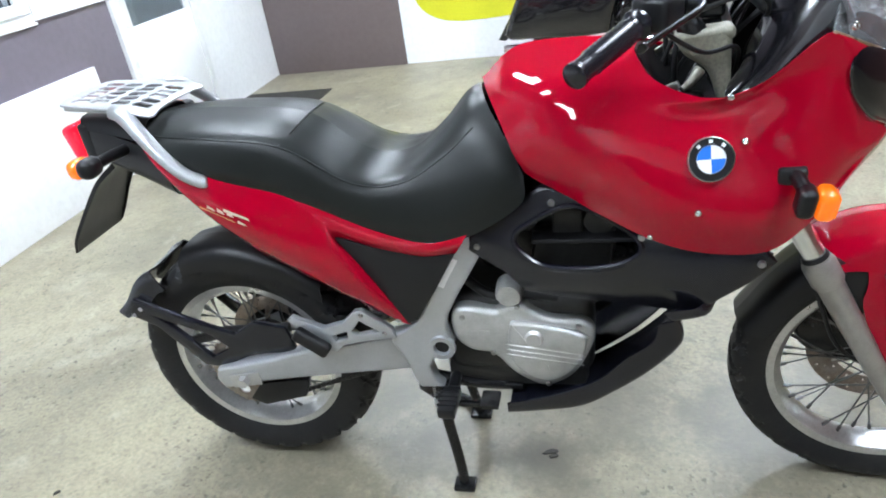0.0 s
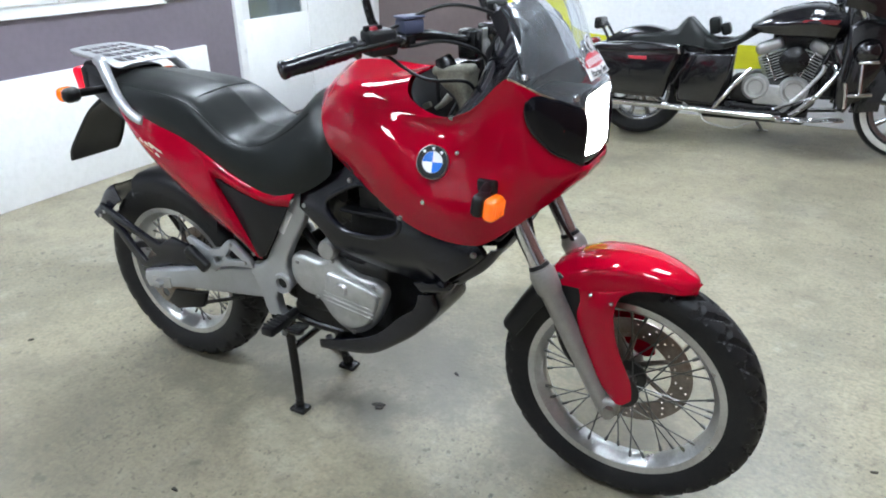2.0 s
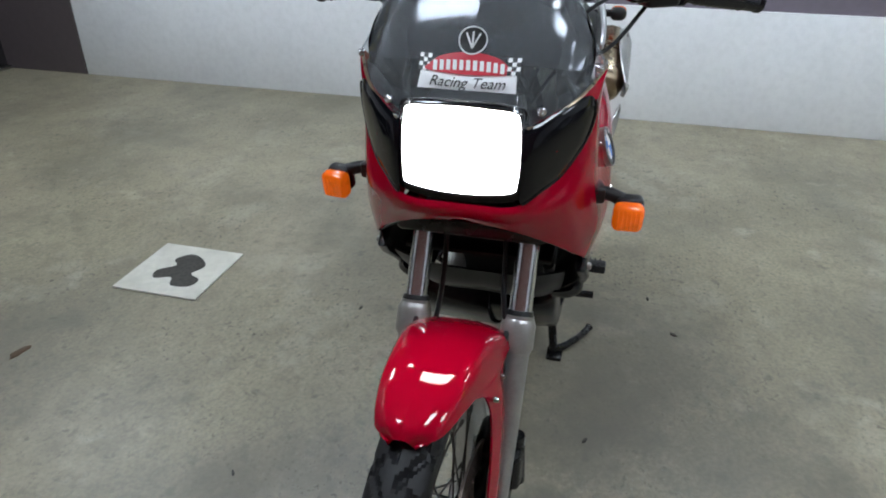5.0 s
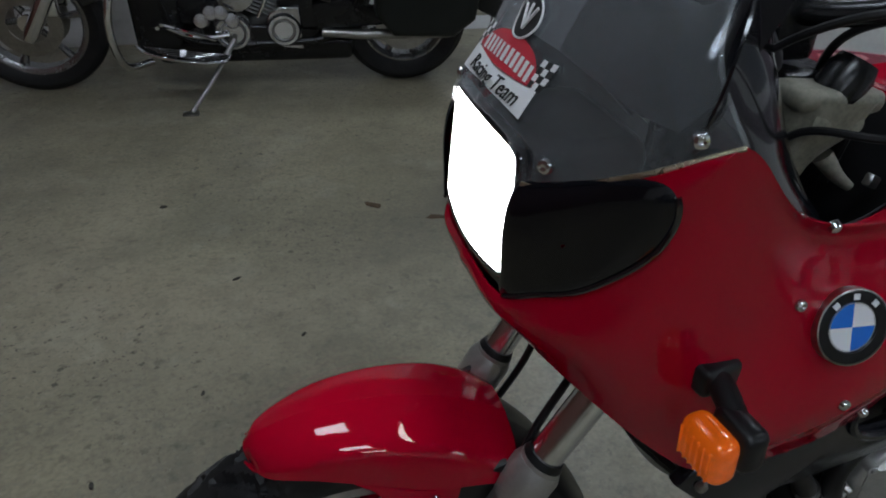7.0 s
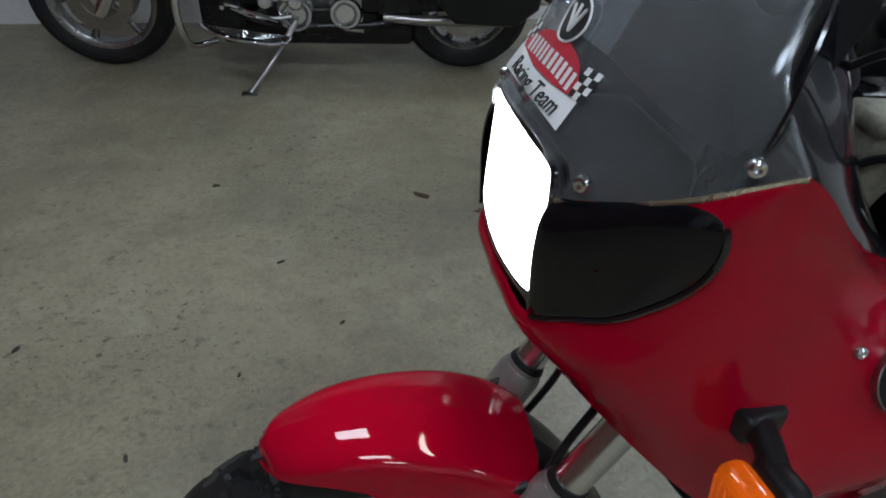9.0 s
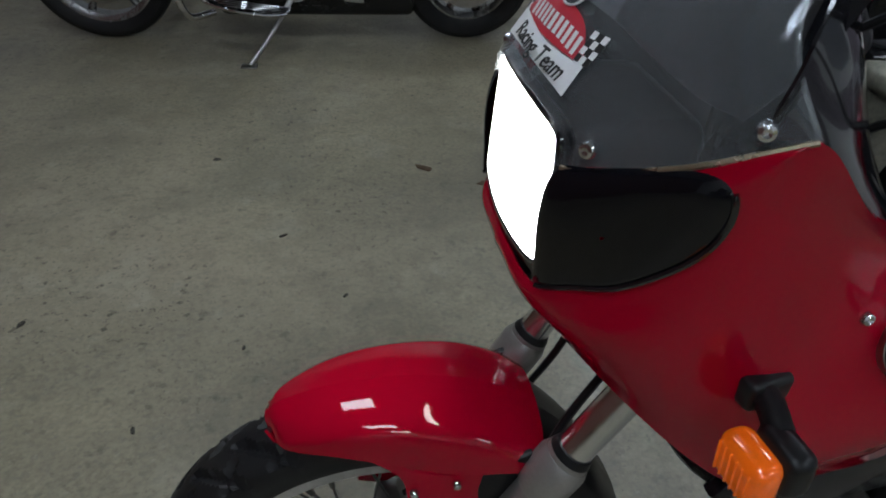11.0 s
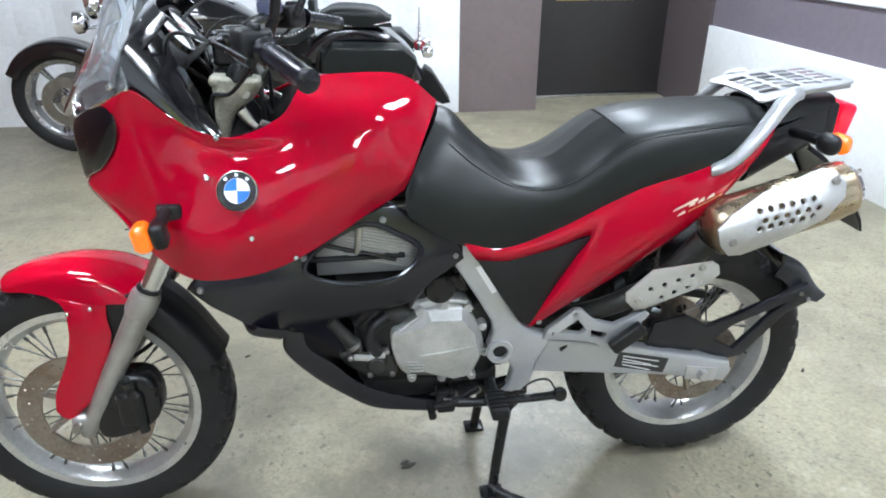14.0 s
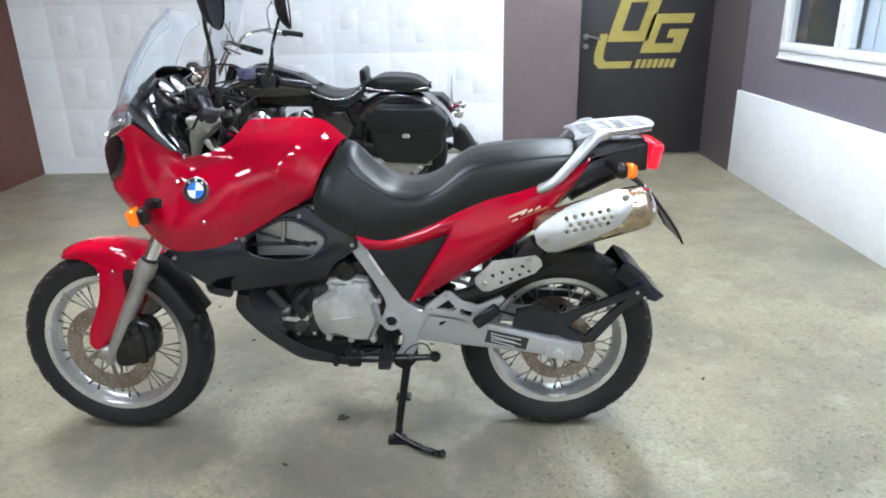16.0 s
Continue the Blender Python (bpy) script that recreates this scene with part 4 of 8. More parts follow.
# round badge: black ring with four enamel quarters
for mirror in (False, True):
    p, n = body_at(-0.307, 0.890)
    m = facing(p, n, mirror) @ pose(0, 0, 0.002)
    bg = part("badge", moved(lathe([(0.0225, 0.0035), (0.0250, 0.006), (0.0345, 0.006), (0.0355, 0.004), (0.0355, -0.008), (0, -0.008), (0, 0.0030)], (0, 0, 0), (0, 0, 1), 40), m), BLACK_PLASTIC, bike, "round badge, black ring with blue and white quarters")
    part("badge_rim", moved(add(lathe([(0.0352, 0.003), (0.0352, 0.0066), (0.0365, 0.0062), (0.0365, -0.004)], (0, 0, 0), (0, 0, 1), 40), lathe([(0.0225, 0.003), (0.0225, 0.0050), (0.0232, 0.0050), (0.0232, 0.003)], (0, 0, 0), (0, 0, 1), 40)), m), STEEL, bg)
    for q in range(4):
        w = bmesh.new()
        ring = [w.verts.new((0, 0, 0.0046))] + [w.verts.new((0.0240 * math.cos(t), 0.0240 * math.sin(t), 0.0046)) for t in np.linspace(q * math.pi / 2, (q + 1) * math.pi / 2, 9)]
        w.faces.new(ring)
        part("quarter", moved(w, m), BLUE_BADGE if q in (1, 3) else WHITE_BADGE, bg, "blue enamel quarter" if q in (1, 3) else "white enamel quarter")
    for k in range(3):
        part("mark", moved(box(-0.003, 0.003, 0.0262, 0.0318, 0.006, 0.0068), m @ pose(0, 0, 0, 0, 0, (1 - k) * 42)), WHITE_BADGE, bg)
    for x, z in ((-0.366, 0.911), (-0.296, 0.800), (-0.343, 0.985), (-0.215, 0.745)):
        p, n = body_at(x, z)
        part("screw", moved(screw(0, 0, 0, 0.0062), facing(p, n, mirror) @ pose(0, 0, 0.001, 90)), POLISHED, bike)

# ---- headlamp, dark side covers
hx = -0.600
lens_out = [(y, z) for y, z in curve([(-0.091, 0.924), (-0.083, 0.909), (-0.04, 0.9035), (0.0, 0.902), (0.04, 0.9035), (0.083, 0.909), (0.091, 0.924), (0.0925, 0.970), (0.0895, 1.018), (0.080, 1.034), (0.04, 1.0385), (0.0, 1.040), (-0.04, 1.0385), (-0.080, 1.034), (-0.0895, 1.018), (-0.0925, 0.970)], 64, True)]
front = lambda y, z: hx - 0.007 + 0.95 * y * y + (z - 0.97) * 0.05


def nose(outline, x_of, depth, bevel=0.0, fill=6):
    """A piece of the nose: outline of (y, z) laid on the surface x_of and given depth backwards."""
    c = np.mean(outline, axis=0)
    rings = []
    for k in range(fill + 1):
        f = k / fill
        rings.append([(x_of(*(c + (np.array(o) - c) * f)), *(c + (np.array(o) - c) * f)) for o in outline])
    g = sheet(rings, 0, closed=True)
    if depth:
        bmesh.ops.solidify(g, geom=g.faces[:], thickness=depth)
    return g


hl = part("headlamp", add(*[tube([(front(y, z) + 0.001, y, z) for y, z in lens_out], 0.0035, seg=8, closed=True)]), BLACK_GLOSS, bike, "rectangular headlamp, switched on")
part("lens", nose([(y * 0.985, 0.97 + (z - 0.97) * 0.985) for y, z in lens_out], lambda y, z: front(y, z) - 0.001, 0), LAMP_WHITE, hl, "glowing white lens")
part("surround", nose(curve([(-0.099, 0.915), (-0.088, 0.897), (-0.045, 0.890), (0.0, 0.888), (0.045, 0.890), (0.088, 0.897), (0.099, 0.915), (0.100, 0.970), (0.098, 1.012), (0.086, 1.040), (0.0, 1.046), (-0.086, 1.040), (-0.098, 1.012), (-0.100, 0.970)], 64, True), lambda y, z: front(y, z) + 0.0045, 0.004), BLACK_GLASSY, hl, "gloss black surround of the lens")
part("housing", box(-0.580, -0.46, -0.080, 0.080, 0.905, 1.030, 0.02, 3), BLACK_PLASTIC, hl)
pod_low = curve(L4[:-1], 121)[12:49]
pod_top = curve([(-0.5985, 0.095, 1.009), (-0.583, 0.115, 1.019), (-0.541, 0.158, 1.0395), (-0.503, 0.184, 1.061), (-0.470, 0.198, 1.0768)], 37)
pod_mid = (pod_low + pod_top) / 2 + np.array([-0.005, 0.004, 0]) * np.sin(np.linspace(0.25, 1.0, 37) * math.pi)[:, None]
pod_grid = np.array([curve([a, b, c], 21) for a, b, c in zip(pod_low, pod_mid, pod_top)])


corner = sheet(pod_grid[2:], 0.003)
for s in (1, -1):
    part("fairing_corner", corner.copy() if s > 0 else flip(corner), RED, bike, "red fairing flank under the screen edge", sharp=70)
corner.free()
pod_out = curve([(0.095, 1.0085), (0.115, 1.0195), (0.140, 1.0320), (0.158, 1.0405), (0.172, 1.0445), (0.182, 1.0415), (0.1870, 1.029), (0.1865, 1.008), (0.180, 0.981), (0.166, 0.953), (0.146, 0.926), (0.122, 0.910), (0.102, 0.896), (0.094, 0.898), (0.0945, 0.93), (0.0945, 0.97)], 80, True)
_flank = np.vstack([_cols[6:60].reshape(-1, 3), pod_grid.reshape(-1, 3)])


_flank = _flank[(_flank[:, 0] < -0.5) & (_flank[:, 1] > 0.085) & (_flank[:, 1] < 0.2) & (_flank[:, 2] > 0.89)]
_terms = lambda y, z: np.stack([(y - 0.14) ** i * (z - 0.97) ** j for i in range(4) for j in range(4 - i)], -1)
_coef = np.linalg.lstsq(_terms(_flank[:, 1], _flank[:, 2]), _flank[:, 0], rcond=None)[0]


def flank_x(y, z):
    """x of the nose flank at a given breadth and height."""
    return float(_terms(np.array(y), np.array(z)) @ _coef)


pc = np.array([0.138, 0.972])
pod = sheet([[(flank_x(*(pc + (o - pc) * f)) - 0.0060 + 0.004 * f ** 12, *(pc + (o - pc) * f + np.array([0.003 * (1 - f ** 12), 0]))) for o in pod_out] for f in (0.02, 0.25, 0.5, 0.7, 0.85, 0.95, 1.0)], 0, closed=True)
for s in (1, -1):
    part("side_cover", pod.copy() if s > 0 else flip(pod), BLACK_GLASSY, bike, "gloss black cover beside the headlamp", sharp=50)
    rim_ = tube([(flank_x(y, z) - 0.0015, y + 0.0015, z) for y, z in pod_out[28:64]], 0.0026, seg=6)
    part("cover_edge", rim_ if s > 0 else flip(rim_), BLACK_GLOSS, bike, "thin gloss black edging round the cover")
pod.free()
part("nose_liner", add(both(skin([[(-0.598, 0, 0.85), (-0.582, 0.07, 0.84), (-0.53, 0.135, 0.797), (-0.462, 0.182, 0.744)], [(-0.50, 0, 0.86), (-0.49, 0.06, 0.85), (-0.47, 0.10, 0.81), (-0.44, 0.14, 0.76)]], 16, 6, 0.002))), BLACK_PLASTIC, bike)

# ---- windscreen
W0 = [(-0.609, 0, 1.047), (-0.603, 0.073, 1.043), (-0.5985, 0.0955, 1.0105), (-0.541, 0.159, 1.0405), (-0.470, 0.1985, 1.0775)]
W1 = [(-0.564, 0, 1.120), (-0.558, 0.060, 1.120), (-0.544, 0.102, 1.122), (-0.517, 0.138, 1.125), (-0.482, 0.163, 1.130)]
W2 = [(-0.532, 0, 1.200), (-0.526, 0.055, 1.200), (-0.511, 0.096, 1.198), (-0.490, 0.126, 1.195), (-0.466, 0.146, 1.190)]
W3 = [(-0.457, 0, 1.312), (-0.452, 0.046, 1.311), (-0.438, 0.084, 1.305), (-0.421, 0.108, 1.297), (-0.406, 0.123, 1.288)]
W4 = [(-0.392, 0, 1.372), (-0.387, 0.048, 1.370), (-0.375, 0.085, 1.360), (-0.364, 0.105, 1.345), (-0.355, 0.117, 1.328)]
ws_lines = [W0, W1, W2, W3, W4]
ws = part("windscreen", both(skin(ws_lines, 28, 30, 0.003)), SCREEN, bike, "clear slightly smoked touring windscreen", sharp=70)
ws.visible_shadow = False
_et = tube(curve(W0, 40)[20:], 0.0024, seg=6)
for s in (1, -1):
    part("edge_trim", _et.copy() if s > 0 else flip(_et), BROWN_STEEL, ws, "thin bright edging strip")
_et.free()
part("screen_edge", both(tube([(x, y, z) for x, y, z in list(curve([l[-1] for l in ws_lines], 30)) + list(curve(W4[::-1], 24))[1:]], 0.0018, seg=6)), glass("screen_edge_acrylic", (0.9, 0.92, 0.92), 0.05, 0.82), ws)
for s in (1, -1):
    for x, y, z in ((-0.5835, 0.1145, 1.034), (-0.500, 0.1855, 1.0805)):
        nn = Vector((-0.8, 0.6, 0.1)).normalized() if x < -0.55 else Vector((-0.45, 0.9, 0.15)).normalized()
        part("screen_screw", moved(screw(0, 0, 0, 0.0072), facing((x, y, z), nn, s < 0) @ pose(0, 0, 0.002, 90)), POLISHED, ws)


def on_screen(y, z):
    """x of the windscreen's front surface."""
    rows = [(l[0][2], np.interp(abs(y), [q[1] for q in l], [q[0] for q in l])) for l in ws_lines]
    return float(np.interp(z, [r[0] for r in rows], [r[1] for r in rows]))


def decal(name, outline, lift, mat, label=""):
    c = np.mean(outline, axis=0)
    g = sheet([[(on_screen(*(c + (np.array(o) - c) * f)) - lift, *(c + (np.array(o) - c) * f)) for o in outline] for f in (0.02, 0.35, 0.7, 1.0)], 0, closed=True)
    return part(name, g, mat, ws, label, sharp=80)


decal("sticker_band", [(-0.078, 1.0600), (0.066, 1.0600), (0.064, 1.0815), (-0.076, 1.0815)], 0.0036, STICKER_WHITE, "white sticker strip on the screen")
decal("sticker_field", curve([(-0.062, 1.082), (0.050, 1.082), (0.049, 1.094), (0.030, 1.104), (-0.006, 1.109), (-0.042, 1.104), (-0.061, 1.094)], 36, True), 0.0036, STICKER_RED, "red arched sticker with a pale lettering bar")
for k in range(11):
    y0, z0 = -0.055 + k * 0.0098, 1.0835 + 0.003 * math.cos((k - 5) * 0.3)
    decal("sticker_bar", [(y0 - 0.0034, z0), (y0 + 0.0026, z0), (y0 + 0.0036, z0 + 0.0125), (y0 - 0.0022, z0 + 0.0125)], 0.0044, STICKER_WHITE)
for s0 in (0.0525, -0.0645):
    for i in range(3):
        for j in range(4):
            y0, z0 = s0 + math.copysign(0.0062 * i, s0), 1.0845 + 0.0054 * j
            decal("check", [(y0 - 0.0029, z0 - 0.0025), (y0 + 0.0029, z0 - 0.0025), (y0 + 0.0029, z0 + 0.0027), (y0 - 0.0029, z0 + 0.0027)], 0.0036, STICKER_WHITE if (i + j) % 2 else STICKER_BLACK)
DC = (-0.008, 1.124)
disc_at = lambda r, a: (DC[0] + r * math.cos(a), DC[1] + r * 0.86 * math.sin(a))
decal("sticker_disc", [disc_at(0.021, a) for a in np.linspace(0, 2 * math.pi, 28, endpoint=False)], 0.0042, STICKER_BLACK, "round black sticker")
ringo = tube([(on_screen(*disc_at(0.0202, a)) - 0.0048, *disc_at(0.0202, a)) for a in np.linspace(0, 2 * math.pi, 32, endpoint=False)], 0.0011, seg=5, closed=True)
part("sticker_ring", add(ringo, *[tube([(on_screen(DC[0] + y0, DC[1] + z0) - 0.0048, DC[0] + y0, DC[1] + z0), (on_screen(DC[0] + y1, DC[1] + z1) - 0.0048, DC[0] + y1, DC[1] + z1)], 0.0015, seg=5) for y0, z0, y1, z1 in ((-0.010, 0.009, 0, -0.010), (0.010, 0.009, 0, -0.010), (0, -0.010, 0, 0.011))]), STICKER_WHITE, ws, "white ring sticker")


def letters(text, size, m, mat, name, parent, shear=0.0, extrude=0.0004):
    cu = bpy.data.curves.new(name, "FONT")
    cu.body, cu.size, cu.shear, cu.extrude, cu.align_x, cu.align_y = text, size, shear, extrude, "CENTER", "CENTER"
    tmp = bpy.data.objects.new("tmp", cu)
    me = bpy.data.meshes.new_from_object(tmp)
    bpy.data.objects.remove(tmp)
    bpy.data.curves.remove(cu)
    me.transform(m)
    me.materials.clear()
    me.materials.append(mat)
    ob = new(name, me)
    ob.parent = parent
    return ob


txt = letters("Racing Team", 0.0215, Matrix.Identity(4), STICKER_BLACK, "lettering", ws, 0.3)
for v in txt.data.vertices:
    y, z = -0.006 - v.co.x, 1.0705 + 0.85 * v.co.y
    v.co = (on_screen(y, z) - 0.0044 - v.co.z, y, z)


def pair(name, bm, mat, parent=None, label="", sharp=38):
    """One part on each side of the machine."""
    a = part(name, flip(bm), mat, parent or bike, label, sharp)
    b = part(name, bm, mat, parent or bike, label, sharp)
    return b, a


# ---- cockpit
rim_l = [(-0.525, 0.162, 1.034), (-0.472, 0.186, 1.064), (-0.385, 0.173, 0.994), (-0.310, 0.168, 0.976), (-0.234, 0.148, 1.003), (-0.203, 0.092, 1.037), (-0.196, 0.0, 1.046)]
wall_l = [(-0.520, 0.150, 1.020), (-0.465, 0.156, 1.020), (-0.382, 0.156, 0.955), (-0.308, 0.150, 0.930), (-0.245, 0.128, 0.950), (-0.218, 0.076, 0.985), (-0.212, 0.0, 0.996)]
deep_l = [(-0.515, 0.090, 0.990), (-0.455, 0.120, 0.960), (-0.380, 0.125, 0.910), (-0.302, 0.115, 0.890), (-0.256, 0.090, 0.905), (-0.236, 0.050, 0.932), (-0.230, 0.0, 0.942)]
floor_l = [(-0.510, 0.0, 0.980), (-0.450, 0.0, 0.945), (-0.380, 0.0, 0.900), (-0.298, 0.0, 0.884), (-0.266, 0.0, 0.892), (-0.252, 0.0, 0.908), (-0.246, 0.0, 0.918)]
part("cockpit_liner", both(skin([rim_l, wall_l, deep_l, floor_l], 48, 20, 0.002)), BLACK_PLASTIC, bike, "black plastic cockpit bowl", sharp=70)
fcap = part("filler_cap", lathe([(0, 0.020), (0.030, 0.020), (0.036, 0.015), (0.040, 0.0), (0.044, -0.02)], (-0.285, 0.0, 0.925), (-0.25, 0, 1), 28), BLACK_METAL, bike, "round black filler cap")
part("cap_lock", lathe([(0, 0.024), (0.010, 0.024), (0.012, 0.020)], (-0.285, 0.0, 0.925), (-0.25, 0, 1), 16), BLACK_METAL, fcap)
for s in (1, -1):
    for pts, r in (([(-0.40, 0.06, 1.09), (-0.35, 0.03, 1.04), (-0.30, 0.05, 1.00), (-0.27, 0.07, 0.94)], 0.0042), ([(-0.43, 0.13, 1.05), (-0.39, 0.15, 1.00), (-0.35, 0.14, 0.96)], 0.005), ([(-0.275, 0.06, 1.09), (-0.262, 0.09, 1.045), (-0.262, 0.085, 0.97)], 0.005)):
        part("wiring_loom", tube([(x, y * s, z) for x, y, z in pts], r, 24, 8), BLACK_PLASTIC, bike)
    part("hose_clip", moved(box(-0.012, 0.012, -0.004, 0.004, -0.006, 0.006, 0.002), pose(-0.255, 0.130 * s, 0.992, 0, 25, -20 * s)), STEEL, bike)
wing = skin([[(-0.500, 0.160, 1.075), (-0.470, 0.165, 1.110), (-0.430, 0.150, 1.150), (-0.400, 0.130, 1.185)], [(-0.520, 0.120, 1.08), (-0.490, 0.125, 1.13), (-0.455, 0.115, 1.175), (-0.425, 0.10, 1.205)], [(-0.530, 0.0, 1.09), (-0.505, 0.0, 1.14), (-0.470, 0.0, 1.19), (-0.440, 0.0, 1.215)]], 20, 12, 0.003)
part("cockpit_visor", both(wing), BLACK_GLOSS, bike, "black instrument visor", sharp=70)
fl = skin([[(-0.498, 0.176, 1.066), (-0.445, 0.180, 1.038), (-0.385, 0.175, 0.994), (-0.335, 0.166, 0.976)], [(-0.486, 0.178, 1.104), (-0.434, 0.174, 1.070), (-0.378, 0.164, 1.018), (-0.334, 0.154, 0.984)], [(-0.466, 0.162, 1.146), (-0.420, 0.152, 1.108), (-0.376, 0.142, 1.044), (-0.344, 0.138, 0.998)], [(-0.436, 0.128, 1.176), (-0.404, 0.120, 1.128), (-0.374, 0.112, 1.055), (-0.352, 0.112, 0.992)]], 22, 28, 0.003)
pair("cockpit_side", fl, BLACK_GLOSS, None, "glossy black cockpit side panel", 70)
clus = part("instrument_panel", moved(box(-0.055, 0.055, -0.125, 0.125, -0.03, 0.02, 0.018, 3), pose(-0.425, 0, 1.135, 0, 52, 0)), BLACK_PLASTIC, bike, "black instrument panel with round dials")
for y, r in ((-0.068, 0.042), (0.018, 0.042), (0.092, 0.026)):
    mm = pose(-0.425, 0, 1.135, 0, 52, 0) @ Matrix.Translation((0, y, 0.02))
    part("dial", moved(lathe([(0, 0.003), (r * 0.9, 0.003), (r * 0.92, 0.0)], (0, 0, 0), (0, 0, 1), 28), mm), STICKER_WHITE if r > 0.03 else STICKER_BLACK, clus, "pale dial face" if r > 0.03 else "")
    part("dial_rim", moved(lathe([(r * 0.92, 0), (r * 0.93, 0.010), (r, 0.010), (r * 1.03, 0.0)], (0, 0, 0), (0, 0, 1), 28), mm), BLACK_GLOSS, clus, "black dial rim")
    part("needle", moved(box(-0.0012, 0.0012, -0.004, r * 0.7, 0.0035, 0.0045), mm @ pose(0, 0, 0, 0, 0, 140)), STICKER_RED, clus)
part("ignition_lock", add(lathe([(0, 0.03), (0.016, 0.03), (0.018, 0.0), (0.018, -0.04)], (-0.335, 0, 1.09), (0.3, 0, 1), 20), box(-0.336, -0.330, -0.012, 0.012, 1.12, 1.145, 0.002)), STEEL, bike)

# ---- handlebar and controls
hb = part("handlebar", both(tube([(-0.322, 0.0, 1.128), (-0.322, 0.05, 1.128), (-0.315, 0.10, 1.136), (-0.285, 0.17, 1.152), (-0.240, 0.245, 1.150), (-0.180, 0.345, 1.136), (-0.135, 0.430, 1.118)], 0.011, 40, 14)), BLACK_METAL, bike, "black tubular handlebar")
for y in (-0.045, 0.045):
    part("bar_clamp", add(box(-0.345, -0.298, y - 0.018, y + 0.018, 1.085, 1.15, 0.008, 3)), BLACK_METAL, hb)
g0, g1 = Vector((-0.208, 0.30, 1.143)), Vector((-0.137, 0.427, 1.119))
gd_ = (g1 - g0).normalized()
grip_pts, grip_r = [], []
for i in range(25):
    f = i / 24
    grip_pts.append(g0 + (g1 - g0) * f)
    grip_r.append(0.0165 + (0.002 if i % 2 else 0) * (1 if 3 < i < 21 else 0) + (0.006 if i < 2 else 0))
for s in (1, -1):
    def side(bm):
        return bm if s > 0 else flip(bm)
    part("grip", side(tube(grip_pts, grip_r, seg=16)), NAVY_PLASTIC, hb, "ribbed black rubber grip")
    part("bar_end", side(tube([g1 - gd_ * 0.002, g1 + gd_ * 0.002, g1 + gd_ * 0.010, g1 + gd_ * 0.013], [0.015, 0.0180, 0.0180, 0.014], seg=16)), NAVY_PLASTIC, hb)
    part("switch_housing", side(add(moved(box(-0.028, 0.028, -0.030, 0.030, -0.026, 0.024, 0.009, 3), Matrix.Translation((-0.235, 0.262, 1.150)) @ pose(0, 0, 0, 0, 0, -28)), moved(box(-0.012, 0.0, -0.02, 0.02, 0.02, 0.032, 0.004), Matrix.Translation((-0.222, 0.268, 1.150)) @ pose(0, 0, 0, 0, 0, -28)))), BLACK_PLASTIC, hb, "black switch housing")
    part("lever", side(tube([(-0.275, 0.235, 1.150), (-0.290, 0.262, 1.154), (-0.286, 0.30, 1.155), (-0.252, 0.35, 1.148), (-0.222, 0.392, 1.140), (-0.214, 0.404, 1.138)], [0.008, 0.009, 0.007, 0.0065, 0.0065, 0.009], 24, 10, flat=0.7)), BLACK_METAL, hb, "black hand lever")
    part("lever_bracket", side(add(moved(box(-0.022, 0.02, -0.018, 0.018, -0.012, 0.014, 0.006), Matrix.Translation((-0.270, 0.228, 1.148)) @ pose(0, 0, 0, 0, 0, -25)))), BLACK_METAL, hb)
    mr = part("mirror", side(add(tube([(-0.215, 0.232, 1.155), (-0.200, 0.236, 1.185), (-0.192, 0.240, 1.225)], [0.010, 0.009, 0.0085], seg=12), tube([(-0.192, 0.240, 1.225), (-0.190, 0.248, 1.26), (-0.182, 0.285, 1.315), (-0.176, 0.300, 1.345)], 0.0055, 18, 10))), BLACK_METAL, bike, "black stalk mirror", 50)
    shell = lathe([(0, -0.032), (0.025, -0.029), (0.050, -0.018), (0.064, -0.002), (0.066, 0.004), (0.062, 0.006)], (0, 0, 0), (0, 0, 1), 30)
    shell.transform(Matrix.Diagonal((1.26, 0.68, 1.15, 1)))
    mm = Matrix.Translation((-0.150, 0.302, 1.392)) @ pose(0, 0, 0, 0, 86, 10)
    part("shell", side(moved(shell, mm)), BLACK_PLASTIC, mr)
    part("mirror_face", side(moved(lathe([(0, 0.004), (0.062, 0.004), (0.062, 0.003)], (0, 0, 0), (0, 0, 1), 30), mm @ Matrix.Diagonal((1.26, 0.68, 1, 1)))), MIRROR_GLASS, mr, "mirror glass")
part("fluid_reservoir", moved(add(box(-0.020, 0.020, -0.024, 0.024, -0.014, 0.014, 0.006), box(-0.022, 0.022, -0.026, 0.026, 0.014, 0.020, 0.004)), Matrix.Translation((-0.268, 0.200, 1.174)) @ pose(0, 0, 0, 0, 0, -25)), material("blue_grey_plastic", (0.075, 0.085, 0.140), 0.35, shift=0.2), hb, "blue-grey brake fluid reservoir")
part("kill_switch", moved(box(-0.006, 0.006, -0.008, 0.008, 0, 0.008, 0.003), Matrix.Translation((-0.232, 0.275, 1.172))), STICKER_RED, hb, "small red kill switch")
